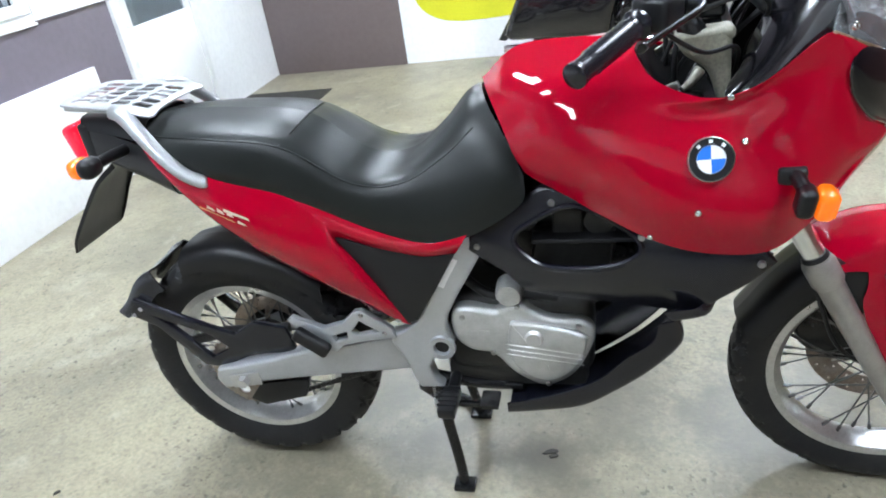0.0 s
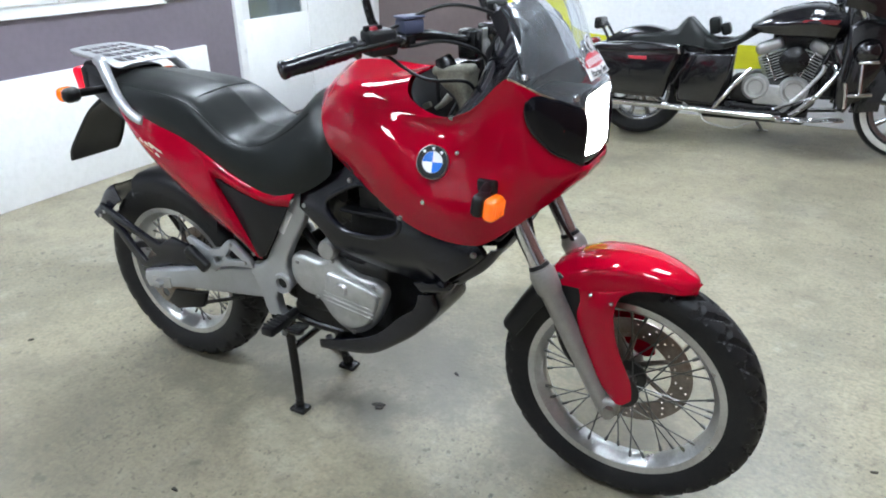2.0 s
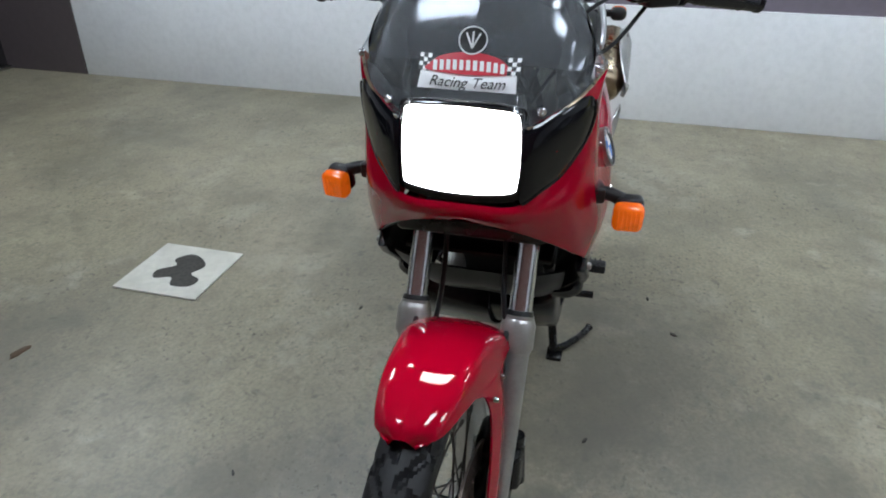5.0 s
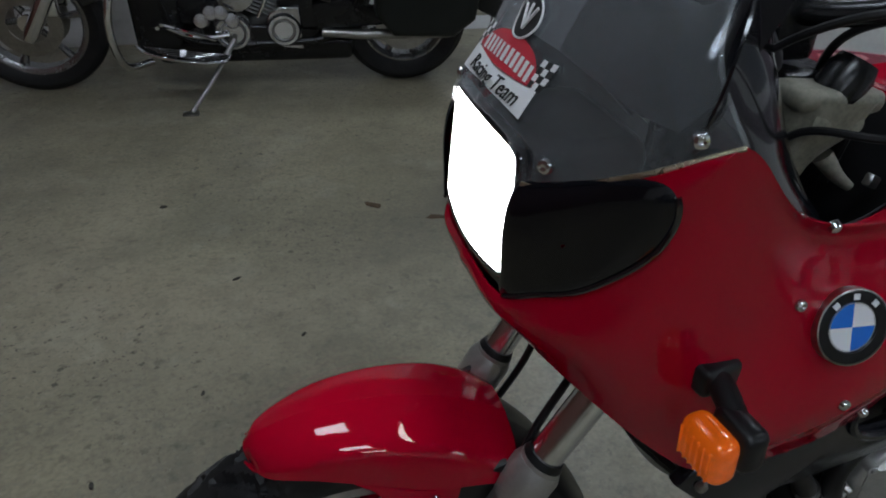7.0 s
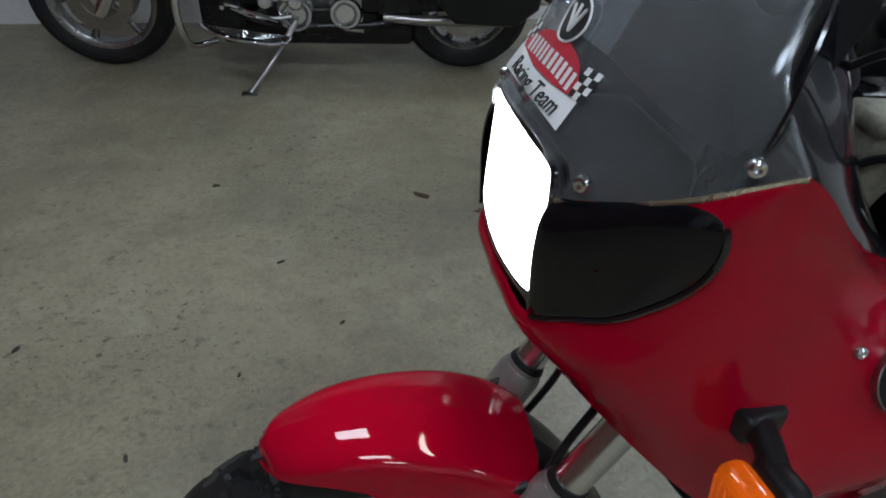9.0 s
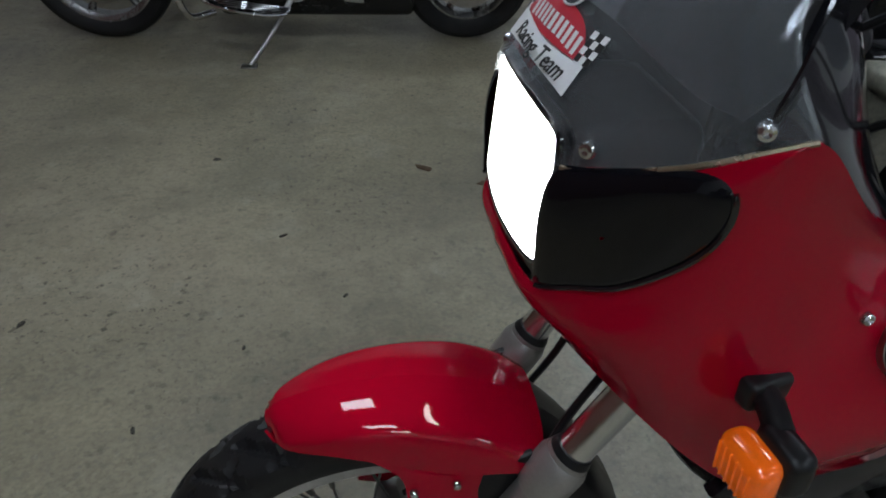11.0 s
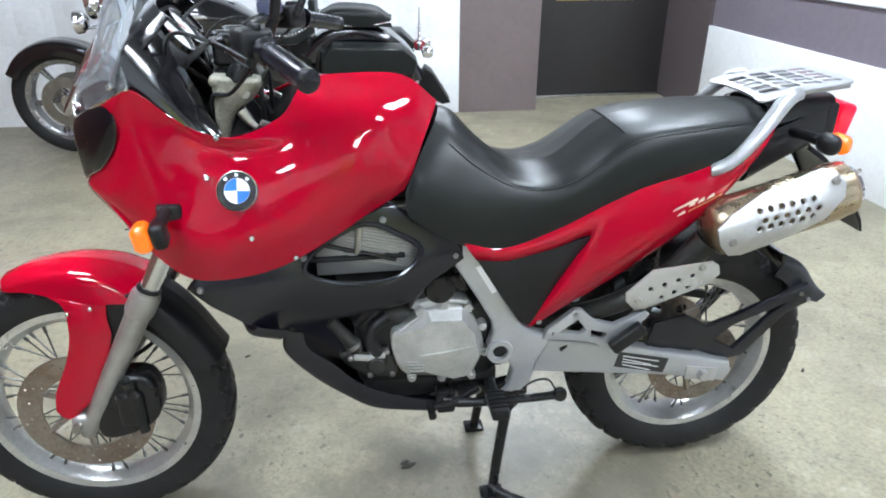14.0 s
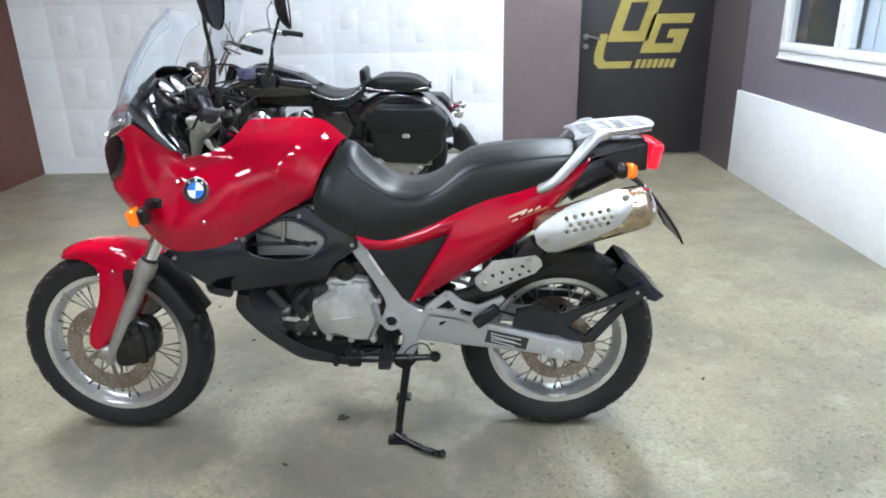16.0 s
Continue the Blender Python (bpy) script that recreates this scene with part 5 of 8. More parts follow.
cab = [([(-0.29, 0.235, 1.14), (-0.36, 0.21, 1.15), (-0.40, 0.13, 1.11), (-0.38, 0.06, 1.02), (-0.40, 0.03, 0.90)], 0.0034), ([(-0.28, -0.235, 1.14), (-0.37, -0.20, 1.16), (-0.41, -0.12, 1.10), (-0.37, -0.07, 1.00), (-0.38, -0.04, 0.88)], 0.0034),
       ([(-0.225, 0.25, 1.13), (-0.30, 0.20, 1.07), (-0.36, 0.12, 1.05), (-0.36, 0.07, 0.97)], 0.0038), ([(-0.225, -0.25, 1.13), (-0.29, -0.19, 1.06), (-0.34, -0.12, 1.04), (-0.35, -0.07, 0.97)], 0.0038),
       ([(-0.24, 0.23, 1.17), (-0.33, 0.15, 1.21), (-0.41, 0.05, 1.17), (-0.43, 0.02, 1.09)], 0.0035), ([(-0.25, -0.22, 1.165), (-0.31, -0.12, 1.13), (-0.28, -0.05, 1.06), (-0.25, -0.03, 0.99)], 0.004)]
for pts, r in cab:
    part("cable", tube(pts, r, 36, 8), BLACK_PLASTIC, bike)

# ---- indicators
for s in (1, -1):
    def side(bm):
        return bm if s > 0 else flip(bm)
    fi = part("front_indicator", side(add(moved(box(-0.012, 0.016, -0.024, 0.024, -0.024, 0.024, 0.011, 4), pose(-0.447, 0.260, 0.836, 0, -8, -6)), tube([(-0.440, 0.190, 0.856), (-0.441, 0.222, 0.857), (-0.445, 0.248, 0.850)], [0.0135, 0.012, 0.012], 8, 12), moved(box(-0.018, 0.026, -0.012, 0.012, -0.016, 0.014, 0.006, 3), pose(-0.440, 0.205, 0.857, 0, 0, -12)))), BLACK_PLASTIC, bike, "black indicator with an amber lens")
    fl_ = part("lens", side(moved(box(-0.014, 0.016, -0.0255, 0.0255, -0.0255, 0.0255, 0.0125, 5), pose(-0.474, 0.260, 0.832, 0, -8, -6))), AMBER, fi, "lit orange amber lens")
    for k in range(6):
        part("lens_rib", side(moved(box(-0.0152, 0.004, -0.019 + k * 0.0068, -0.0165 + k * 0.0068, -0.018, 0.018, 0.001, 1), pose(-0.474, 0.260, 0.832, 0, -8, -6))), AMBER, fl_)
    ri = part("rear_indicator", side(add(moved(box(-0.024, 0.016, -0.027, 0.027, -0.022, 0.022, 0.019, 4), pose(0.880, 0.190, 0.926)), tube([(0.862, 0.085, 0.925), (0.866, 0.13, 0.927), (0.87, 0.170, 0.928)], 0.012, 8, 12))), BLACK_PLASTIC, bike, "black rear indicator with an amber lens")
    part("lens", side(moved(box(-0.016, 0.020, -0.026, 0.026, -0.021, 0.021, 0.017, 4), pose(0.898, 0.190, 0.926))), AMBER, ri, "orange amber lens")

# ---- seat
S0 = [(0.002, 0.146, 0.848), (0.012, 0.156, 0.795), (0.115, 0.160, 0.732), (0.210, 0.160, 0.712), (0.320, 0.156, 0.742), (0.500, 0.148, 0.820), (0.650, 0.142, 0.870), (0.770, 0.118, 0.918), (0.838, 0.060, 0.945), (0.848, 0, 0.950)]
S1 = [(0.028, 0.128, 0.905), (0.050, 0.152, 0.865), (0.125, 0.160, 0.805), (0.215, 0.162, 0.778), (0.330, 0.162, 0.795), (0.500, 0.154, 0.868), (0.650, 0.148, 0.908), (0.770, 0.124, 0.940), (0.845, 0.062, 0.955), (0.856, 0, 0.958)]
S2 = [(0.066, 0.078, 0.962), (0.100, 0.105, 0.930), (0.160, 0.125, 0.882), (0.245, 0.142, 0.842), (0.345, 0.146, 0.850), (0.478, 0.138, 0.928), (0.630, 0.132, 0.950), (0.770, 0.108, 0.958), (0.838, 0.052, 0.967), (0.848, 0, 0.968)]
S3 = [(0.082, 0.035, 0.982), (0.112, 0.05, 0.966), (0.168, 0.065, 0.910), (0.248, 0.075, 0.856), (0.345, 0.080, 0.862), (0.464, 0.080, 0.945), (0.620, 0.080, 0.968), (0.760, 0.060, 0.974), (0.824, 0.030, 0.974), (0.836, 0, 0.973)]
S4 = [(0.088, 0, 0.986), (0.118, 0, 0.974), (0.172, 0, 0.918), (0.250, 0, 0.862), (0.345, 0, 0.868), (0.460, 0, 0.952), (0.618, 0, 0.975), (0.755, 0, 0.980), (0.820, 0, 0.977), (0.834, 0, 0.975)]
seat = part("seat", both(skin([S0, S1, S2, S3, S4], 70, 30)), LEATHER, bike, "black vinyl two-level seat, worn shiny", sharp=70)
part("seam", both(add(tube(curve(S2, 80)[8:62], 0.0022, seg=6), tube(curve([S2[5], S3[5], S4[5]], 16) + np.array([0, 0, 0.0005]), 0.0024, seg=6))), LEATHER, seat, "raised seat piping")

# ---- tail panels: red with a black insert
U = [(0.110, 0.752), (0.205, 0.730), (0.318, 0.760), (0.395, 0.796), (0.450, 0.820), (0.505, 0.843), (0.587, 0.869), (0.668, 0.895), (0.745, 0.925), (0.795, 0.945), (0.808, 0.948)]
D = [(0.150, 0.690), (0.215, 0.684), (0.310, 0.706), (0.396, 0.732), (0.338, 0.640), (0.270, 0.514), (0.375, 0.570), (0.520, 0.655), (0.640, 0.735), (0.735, 0.835), (0.795, 0.915)]
yw = lambda x: float(np.interp(x, [0.1, 0.3, 0.5, 0.65, 0.75, 0.81], [0.150, 0.154, 0.148, 0.137, 0.120, 0.100]))
fan = np.array([[(u[0] + (d[0] - u[0]) * f, yw(u[0] + (d[0] - u[0]) * f) + 0.024 * math.sin(math.pi * min(1, f * 0.9)) * (0.4 + min(1, abs(u[1] - d[1]) * 4)) - 0.016 * f * f * (1 if i > 3 else 0.2), u[1] + (d[1] - u[1]) * f) for f in np.linspace(0, 1, 7)] for i, (u, d) in enumerate(zip(U, D))])
gridp = np.stack([curve(np.array(fan[:, j]), 51) for j in range(7)], 1)
tail_surf = np.array([curve(r, 15) for r in gridp])
tail_bm = sheet(tail_surf, 0.003)
_tf = tail_surf.reshape(-1, 3)
tail_y = lambda x, z: float(np.average(_tf[:, 1], weights=1 / (((_tf[:, 0] - x) ** 2 + (_tf[:, 2] - z) ** 2) + 1e-5) ** 2))
insert = plate([(0.150, 0.692), (0.215, 0.686), (0.310, 0.708), (0.400, 0.736), (0.338, 0.640), (0.272, 0.520), (0.250, 0.532), (0.205, 0.600)], 0.150, 0.158, 0.003)
for s in (1, -1):
    tp = part("tail_panel", tail_bm.copy() if s > 0 else flip(tail_bm), RED, bike, "glossy red tail side panel", sharp=70)
    part("panel_insert", insert.copy() if s > 0 else flip(insert), BLACK_PLASTIC, tp, "matt black triangular insert")
    for x, z, y in ((0.394, 0.712, 0.166), (0.297, 0.525, 0.150)):
        part("screw", screw(x, y * s, z, 0.0065, s), STEEL, tp)
    # script-like decal: a slanted stroke with small bars
    for k, (x0, z0, ln, w, mt) in enumerate(((0.565, 0.786, 0.060, 0.006, DECAL_PALE), (0.575, 0.775, 0.020, 0.005, DECAL_PALE), (0.600, 0.794, 0.016, 0.008, DECAL_PALE), (0.620, 0.800, 0.018, 0.008, DECAL_PALE), (0.641, 0.807, 0.020, 0.007, DECAL_PALE), (0.600, 0.783, 0.085, 0.004, DECAL_ORANGE))):
        dx, dz = ln * 0.93, ln * 0.36
        q = plate([(x0, z0), (x0 + dx, z0 + dz), (x0 + dx - 0.002, z0 + dz + w), (x0 + 0.004, z0 + w)], 0, 0.0012, bend=lambda x, z: tail_y(x, z) + 0.0035)
        part("decal_bar", q if s > 0 else flip(q), mt, tp)
tail_bm.free()
insert.free()

# ---- luggage rack
rk_o = curve([(0.760, -0.110), (0.83, -0.112), (0.95, -0.100), (0.985, -0.080), (0.998, 0.0), (0.985, 0.080), (0.95, 0.100), (0.83, 0.112), (0.760, 0.110), (0.765, 0.06), (0.768, 0.0), (0.765, -0.06)], 60, True)
holes = []
for j, yy in enumerate((-0.062, -0.031, 0.0, 0.031, 0.062)):
    for xx in (0.802, 0.852, 0.902, 0.948):
        holes.append([(xx + dx * 0.016 + cx, yy + dy_) for dx, dy_, cx in ((-1, -0.0120, 0), (1, -0.0120, 0), (1.22, 0, 0), (1, 0.0120, 0), (-1, 0.0120, 0), (-1.22, 0, 0))])
rk = plate(rk_o, 0.004, 0.009, 0.0015, holes)
rk.transform(Matrix(((1, 0, 0, 0), (0, 0, 1, 0), (0, 1, 0, 0), (0, 0, 0, 1))))
bmesh.ops.reverse_faces(rk, faces=rk.faces[:])
for v in rk.verts:
    v.co.z += float(np.interp(v.co.x, [0.755, 0.80, 0.84, 1.0], [0.990, 1.004, 1.011, 1.026]))
rack = part("luggage_rack", rk, ALU_PAINT, bike, "silver painted luggage rack with slots")
pair("rack_arm", tube([(0.845, 0.106, 1.014), (0.815, 0.116, 1.006), (0.775, 0.134, 0.968), (0.735, 0.147, 0.925), (0.695, 0.152, 0.887), (0.660, 0.150, 0.868), (0.650, 0.148, 0.866)], [0.016, 0.018, 0.0165, 0.015, 0.014, 0.014, 0.010], 30, 12, flat=0.75), ALU_PAINT, rack)
for y in (-0.085, 0.085):
    part("rack_rib", tube([(0.83, y, 1.006), (0.98, y * 0.9, 1.020)], 0.006, 8, 8), ALU_PAINT, rack)

# ---- tail unit, lamp, plate holder
part("tail_unit", both(skin([[(0.76, 0.10, 0.915), (0.86, 0.085, 0.945), (0.955, 0.070, 0.975)], [(0.76, 0.115, 0.88), (0.86, 0.092, 0.905), (0.955, 0.072, 0.935)], [(0.76, 0.10, 0.82), (0.86, 0.080, 0.862), (0.955, 0.065, 0.90)], [(0.76, 0.0, 0.80), (0.86, 0.0, 0.85), (0.955, 0.0, 0.89)]], 16, 16, 0.003)), BLACK_PLASTIC, bike, "black plastic tail unit")
part("tail_top", both(skin([[(0.80, 0.0, 0.985), (0.88, 0.0, 0.995), (0.965, 0.0, 0.998)], [(0.80, 0.07, 0.98), (0.88, 0.065, 0.99), (0.965, 0.06, 0.994)], [(0.80, 0.10, 0.94), (0.88, 0.085, 0.955), (0.965, 0.072, 0.97)]], 14, 12, 0.003)), BLACK_PLASTIC, bike)
tl = part("tail_lamp", box(0.945, 0.980, -0.074, 0.074, 0.895, 0.982, 0.010, 3), BLACK_PLASTIC, bike, "red tail lamp, lit")
part("lens", moved(box(-0.022, 0.022, -0.072, 0.072, -0.040, 0.040, 0.014, 4), pose(1.000, 0, 0.938, 0, 12, 0)), TAIL_RED, tl, "glowing red lens")
pl = skin([[(0.930, 0.0, 0.890), (0.985, 0.0, 0.850), (1.040, 0.0, 0.780), (1.085, 0.0, 0.715), (1.108, 0.0, 0.670)], [(0.930, 0.062, 0.888), (0.985, 0.070, 0.846), (1.040, 0.080, 0.778), (1.083, 0.090, 0.715), (1.104, 0.085, 0.672)], [(0.925, 0.068, 0.875), (0.980, 0.078, 0.835), (1.032, 0.088, 0.772), (1.074, 0.098, 0.712), (1.095, 0.090, 0.675)]], 20, 10, 0.004)
part("plate_holder", both(pl), BLACK_PLASTIC, bike, "black rear mudflap", sharp=60)
part("rear_inner_mudguard", both(skin([[(RX + 0.352 * math.sin(a), w, RZ + 0.352 * math.cos(a) - d) for a in np.linspace(-0.75, 0.30, 8)] for w, d in ((0, 0), (0.05, 0.004), (0.078, 0.022), (0.083, 0.06))], 24, 12, 0.003)), BLACK_PLASTIC, bike, "black inner mudguard")
hg = part("rear_hugger", both(skin([[(RX + r * math.sin(a), w, RZ + r * math.cos(a)) for a, r in zip(np.linspace(0.58, 1.07, 8), (0.345, 0.35, 0.352, 0.352, 0.350, 0.350, 0.355, 0.365))] for w, q in ((0, 0), (0.055, 0.004), (0.083, 0.02))] + [[(RX + r * math.sin(a), 0.092, RZ + r * math.cos(a)) for a, r in zip(np.linspace(0.58, 1.07, 8), (0.29, 0.295, 0.295, 0.295, 0.295, 0.30, 0.315, 0.335))]], 24, 14, 0.004)), NAVY_PLASTIC, bike, "blue-black rear wheel hugger")
pair("hugger_arm", plate([(0.985, 0.548), (1.008, 0.500), (0.945, 0.468), (0.848, 0.350), (0.800, 0.345), (0.700, 0.388), (0.585, 0.396), (0.600, 0.468), (0.680, 0.484), (0.740, 0.448), (0.800, 0.470)], 0.092, 0.108, 0.005, [[(0.935, 0.494), (0.900, 0.466), (0.820, 0.375), (0.765, 0.405), (0.810, 0.444)]]), NAVY_PLASTIC, hg)
for s in (1, -1):
    for x, z in ((0.972, 0.520), (0.995, 0.503)):
        part("screw", screw(x, 0.107 * s, z, 0.006, s), STEEL, hg)

# ---- frame plates, swingarm, foot-rest hangers
fr_o = [(0.104, 0.676), (0.122, 0.722), (0.136, 0.724), (0.152, 0.700), (0.218, 0.588), (0.262, 0.512), (0.300, 0.487), (0.326, 0.482), (0.326, 0.455), (0.300, 0.405), (0.288, 0.352), (0.276, 0.330), (0.222, 0.332), (0.238, 0.352), (0.244, 0.392), (0.232, 0.418), (0.196, 0.428), (0.184, 0.460), (0.196, 0.500), (0.190, 0.528), (0.162, 0.580)]
fp = plate(fr_o, 0.108, 0.142, 0.007, [round_hole(0.211, 0.449, 0.017, 16)], seg=3)
for s in (1, -1):
    f = part("frame_plate", fp.copy() if s > 0 else flip(fp), ALU_PAINT, bike, "silver painted frame spar and pivot plate")
    bz = lathe([(0.017, 0.0), (0.019, 0.010), (0.029, 0.010), (0.031, 0.0)], (0.211, 0.140, 0.449), (0, 1, 0), 24)
    part("pivot_boss", bz if s > 0 else flip(bz), ALU_PAINT, f)
    bc = lathe([(0, 0.002), (0.0165, 0.002), (0.0165, -0.02)], (0.211, 0.138, 0.449), (0, 1, 0), 18)
    part("pivot_cap", bc if s > 0 else flip(bc), BLACK_PLASTIC, f)
    lb = plate([(0.150, 0.668), (0.166, 0.676), (0.204, 0.610), (0.188, 0.602)], 0.1422, 0.1432)
    part("label_plate", lb if s > 0 else flip(lb), STICKER_WHITE, f, "small pale type label")
    part("screw", screw(0.106, 0.144 * s, 0.700, 0.007, s), STEEL, f)
fp.free()
for s in (1, -1):
    def side(bm):
        return bm if s > 0 else flip(bm)
    sa = part("swingarm", side(plate([(0.262, 0.462), (0.300, 0.470), (0.520, 0.425), (0.660, 0.386), (0.806, 0.352), (0.815, 0.322), (0.800, 0.292), (0.640, 0.326), (0.450, 0.352), (0.300, 0.372), (0.262, 0.400)], 0.088, 0.128, 0.008, seg=3)), ALU_PAINT, bike, "silver box-section swingarm")
    part("axle_adjuster", side(add(plate([(0.690, 0.352), (0.775, 0.338), (0.770, 0.300), (0.690, 0.314)], 0.128, 0.133, 0.002), lathe([(0, 0.018), (0.013, 0.018), (0.016, 0.0)], (0.733, 0.132, 0.327), (0, 1, 0), 6))), ALU, sa)
    if s < 0:
        part("warning_label", side(plate([(0.510, 0.410), (0.640, 0.378), (0.630, 0.338), (0.500, 0.368)], 0.128, 0.1292)), STICKER_BLACK, sa, "black label with small unreadable print")
        for k in range(4):
            part("print_bar", side(plate([(0.520, 0.398 - k * 0.008), (0.615 - 0.02 * (k % 2), 0.374 - k * 0.008), (0.615 - 0.02 * (k % 2), 0.3715 - k * 0.008), (0.520, 0.3955 - k * 0.008)], 0.1292, 0.1297)), STICKER_WHITE, sa)
    hgr = part("footrest_hanger", side(plate([(0.310, 0.475), (0.318, 0.500), (0.380, 0.548), (0.398, 0.545), (0.430, 0.515), (0.480, 0.500), (0.550, 0.530), (0.562, 0.520), (0.520, 0.470), (0.485, 0.440), (0.462, 0.432), (0.440, 0.452), (0.400, 0.462), (0.350, 0.470)], 0.132, 0.150, 0.004, [[(0.350, 0.492), (0.390, 0.520), (0.412, 0.492), (0.400, 0.482)], [(0.425, 0.490), (0.462, 0.478), (0.455, 0.462), (0.425, 0.474)]])), ALU_PAINT, bike, "cast silver passenger foot-rest hanger")
    part("passenger_peg", side(add(moved(box(-0.045, 0.045, -0.012, 0.012, -0.018, 0.018, 0.008, 3), pose(0.505, 0.168, 0.475, 0, -38, 0)))), BLACK_PLASTIC, hgr, "folded black rubber passenger peg")
    for x, z in ((0.335, 0.488), (0.382, 0.536)):
        part("screw", screw(x, 0.151 * s, z, 0.006, s), STEEL, hgr)
    part("rider_peg", side(add(tube([(0.195, 0.120, 0.352), (0.195, 0.165, 0.350)], 0.013, 4, 10), moved(box(-0.020, 0.020, 0, 0.085, -0.013, 0.013, 0.006), pose(0.195, 0.165, 0.350)), *[moved(box(-0.021, 0.021, q, q + 0.004, 0.011, 0.016), pose(0.195, 0.165, 0.350)) for q in (0.01, 0.024, 0.038, 0.052, 0.066)])), BLACK_PLASTIC, bike, "black rubber rider peg")
    part("heel_plate", side(plate([(0.215, 0.330), (0.285, 0.345), (0.290, 0.310), (0.250, 0.275), (0.215, 0.290)], 0.100, 0.125, 0.005)), BLACK_METAL, bike)
# right side: brake pedal, chain
part("brake_pedal", add(tube([(0.240, 0.150, 0.315), (0.17, 0.175, 0.318), (0.11, 0.205, 0.350), (0.098, 0.225, 0.372)], 0.008, 20, 10), box(0.078, 0.118, 0.205, 0.255, 0.374, 0.386, 0.004)), BLACK_METAL, bike, "black brake pedal")
ch = [(0.30, 0.418), (RX - 0.02, RZ + 0.108)], [(0.30, 0.372), (RX - 0.01, RZ - 0.108)]
for (x0, z0), (x1, z1) in ch:
    chain = []
    n = 30
    for i in range(n):
        f = (i + 0.5) / n
        ang = -math.degrees(math.atan2(z1 - z0, x1 - x0))
        chain.append(moved(box(-0.0075, 0.0075, -0.0045 if i % 2 else -0.006, 0.0045 if i % 2 else 0.006, -0.0055, 0.0055, 0.002, 1), pose(x0 + (x1 - x0) * f, 0.085, z0 + (z1 - z0) * f, 0, ang, 0)))
    part("drive_chain", add(*chain), ENGINE_DARK, bike, "oily run of the drive chain")
part("chain_guard", plate([(0.60, 0.465), (0.78, 0.452), (0.88, 0.42), (0.87, 0.405), (0.76, 0.43), (0.60, 0.440)], 0.075, 0.098, 0.004), BLACK_PLASTIC, bike)
part("lower_chain_guard", plate([(0.58, 0.305), (0.72, 0.285), (0.76, 0.235), (0.72, 0.215), (0.60, 0.250)], 0.078, 0.098, 0.004), BLACK_PLASTIC, bike)

# ---- exhaust on the left
m0, m1 = Vector((0.645, -0.172, 0.732)), Vector((0.962, -0.172, 0.824))
md = (m1 - m0).normalized()
muf = part("muffler", tube([m0, m0 + md * 0.02, m0 + md * 0.05, m1 - md * 0.05, m1 - md * 0.012, m1], [0.030, 0.056, 0.064, 0.064, 0.060, 0.048], seg=32), BROWN_STEEL, bike, "heat-tinted steel muffler with drilled shields")
part("end_cap", tube([m1 - md * 0.004, m1 + md * 0.006, m1 + md * 0.014], [0.050, 0.046, 0.030], seg=28), CHROME, muf)
part("tail_pipe", tube([m1 + Vector((0, -0.008, -0.012)), m1 + Vector((0, -0.008, -0.012)) + md * 0.022], [0.016, 0.0165], seg=18), CHROME, muf)
for k in range(6):
    a = k * math.pi / 3
    part("rivet", lathe([(0, 0.004), (0.004, 0.003), (0.005, 0)], m1 - md * 0.006 + Vector((0, math.cos(a) * 0.052, math.sin(a) * 0.052)), md, 8), STEEL, muf)
sh_holes = [round_hole(0.722 + i * 0.0225 + 0.011 * (j == 1), 0.768 + i * 0.0048 + j * 0.0175, 0.0060, 10) for j in range(3) for i in range(6)]
shield = plate([(0.634, 0.768), (0.640, 0.735), (0.668, 0.708), (0.700, 0.704), (0.800, 0.742), (0.868, 0.782), (0.900, 0.830), (0.903, 0.858), (0.888, 0.878), (0.862, 0.880), (0.770, 0.848), (0.735, 0.835), (0.660, 0.792)], -0.249, -0.243, 0.002, sh_holes, bend=lambda x, z: 6.5 * ((z - 0.735) - (x - 0.645) * 0.30) ** 2)
part("heat_shield", shield, ALU, muf, "brushed aluminium heat shield with round holes")
for x, y, z in ((0.668, -0.249, 0.742), (0.884, -0.230, 0.860)):
    part("shield_bolt", screw(x, y, z, 0.010, -1), STEEL, muf)
part("exhaust_pipe", tube([(0.26, -0.06, 0.460), (0.38, -0.08, 0.490), (0.48, -0.115, 0.535), (0.58, -0.145, 0.605), (0.655, -0.170, 0.712)], [0.021, 0.022, 0.024, 0.028, 0.030], 24, 18), ENGINE_DARK, muf)
sh2 = plate([(0.468, 0.615), (0.470, 0.596), (0.490, 0.575), (0.512, 0.576), (0.640, 0.640), (0.660, 0.664), (0.655, 0.684), (0.640, 0.694), (0.520, 0.672)], -0.212, -0.207, 0.002, [round_hole(0.520 + i * 0.028, 0.626 + i * 0.011, 0.0055, 9) for i in range(4)] + [round_hole(0.545 + i * 0.026, 0.606 + i * 0.013, 0.0052, 9) for i in range(4)], bend=lambda x, z: -(x - 0.5) * 0.16)
part("pipe_shield", sh2, ALU, muf, "small brushed heat shield with holes")
for x, y, z in ((0.496, -0.212, 0.599), (0.621, -0.232, 0.680)):
    part("shield_bolt", screw(x, y, z, 0.009, -1), STEEL, muf)
part("silencer_box", add(box(0.52, 0.60, -0.10, 0.06, 0.56, 0.70, 0.02, 3)), BLACK_METAL, bike)

pair("subframe_cover", plate([(0.285, 0.590), (0.420, 0.620), (0.560, 0.685), (0.680, 0.775), (0.760, 0.845), (0.790, 0.920), (0.60, 0.860), (0.42, 0.790), (0.285, 0.720)], 0.100, 0.112, 0.004), BLACK_PLASTIC)
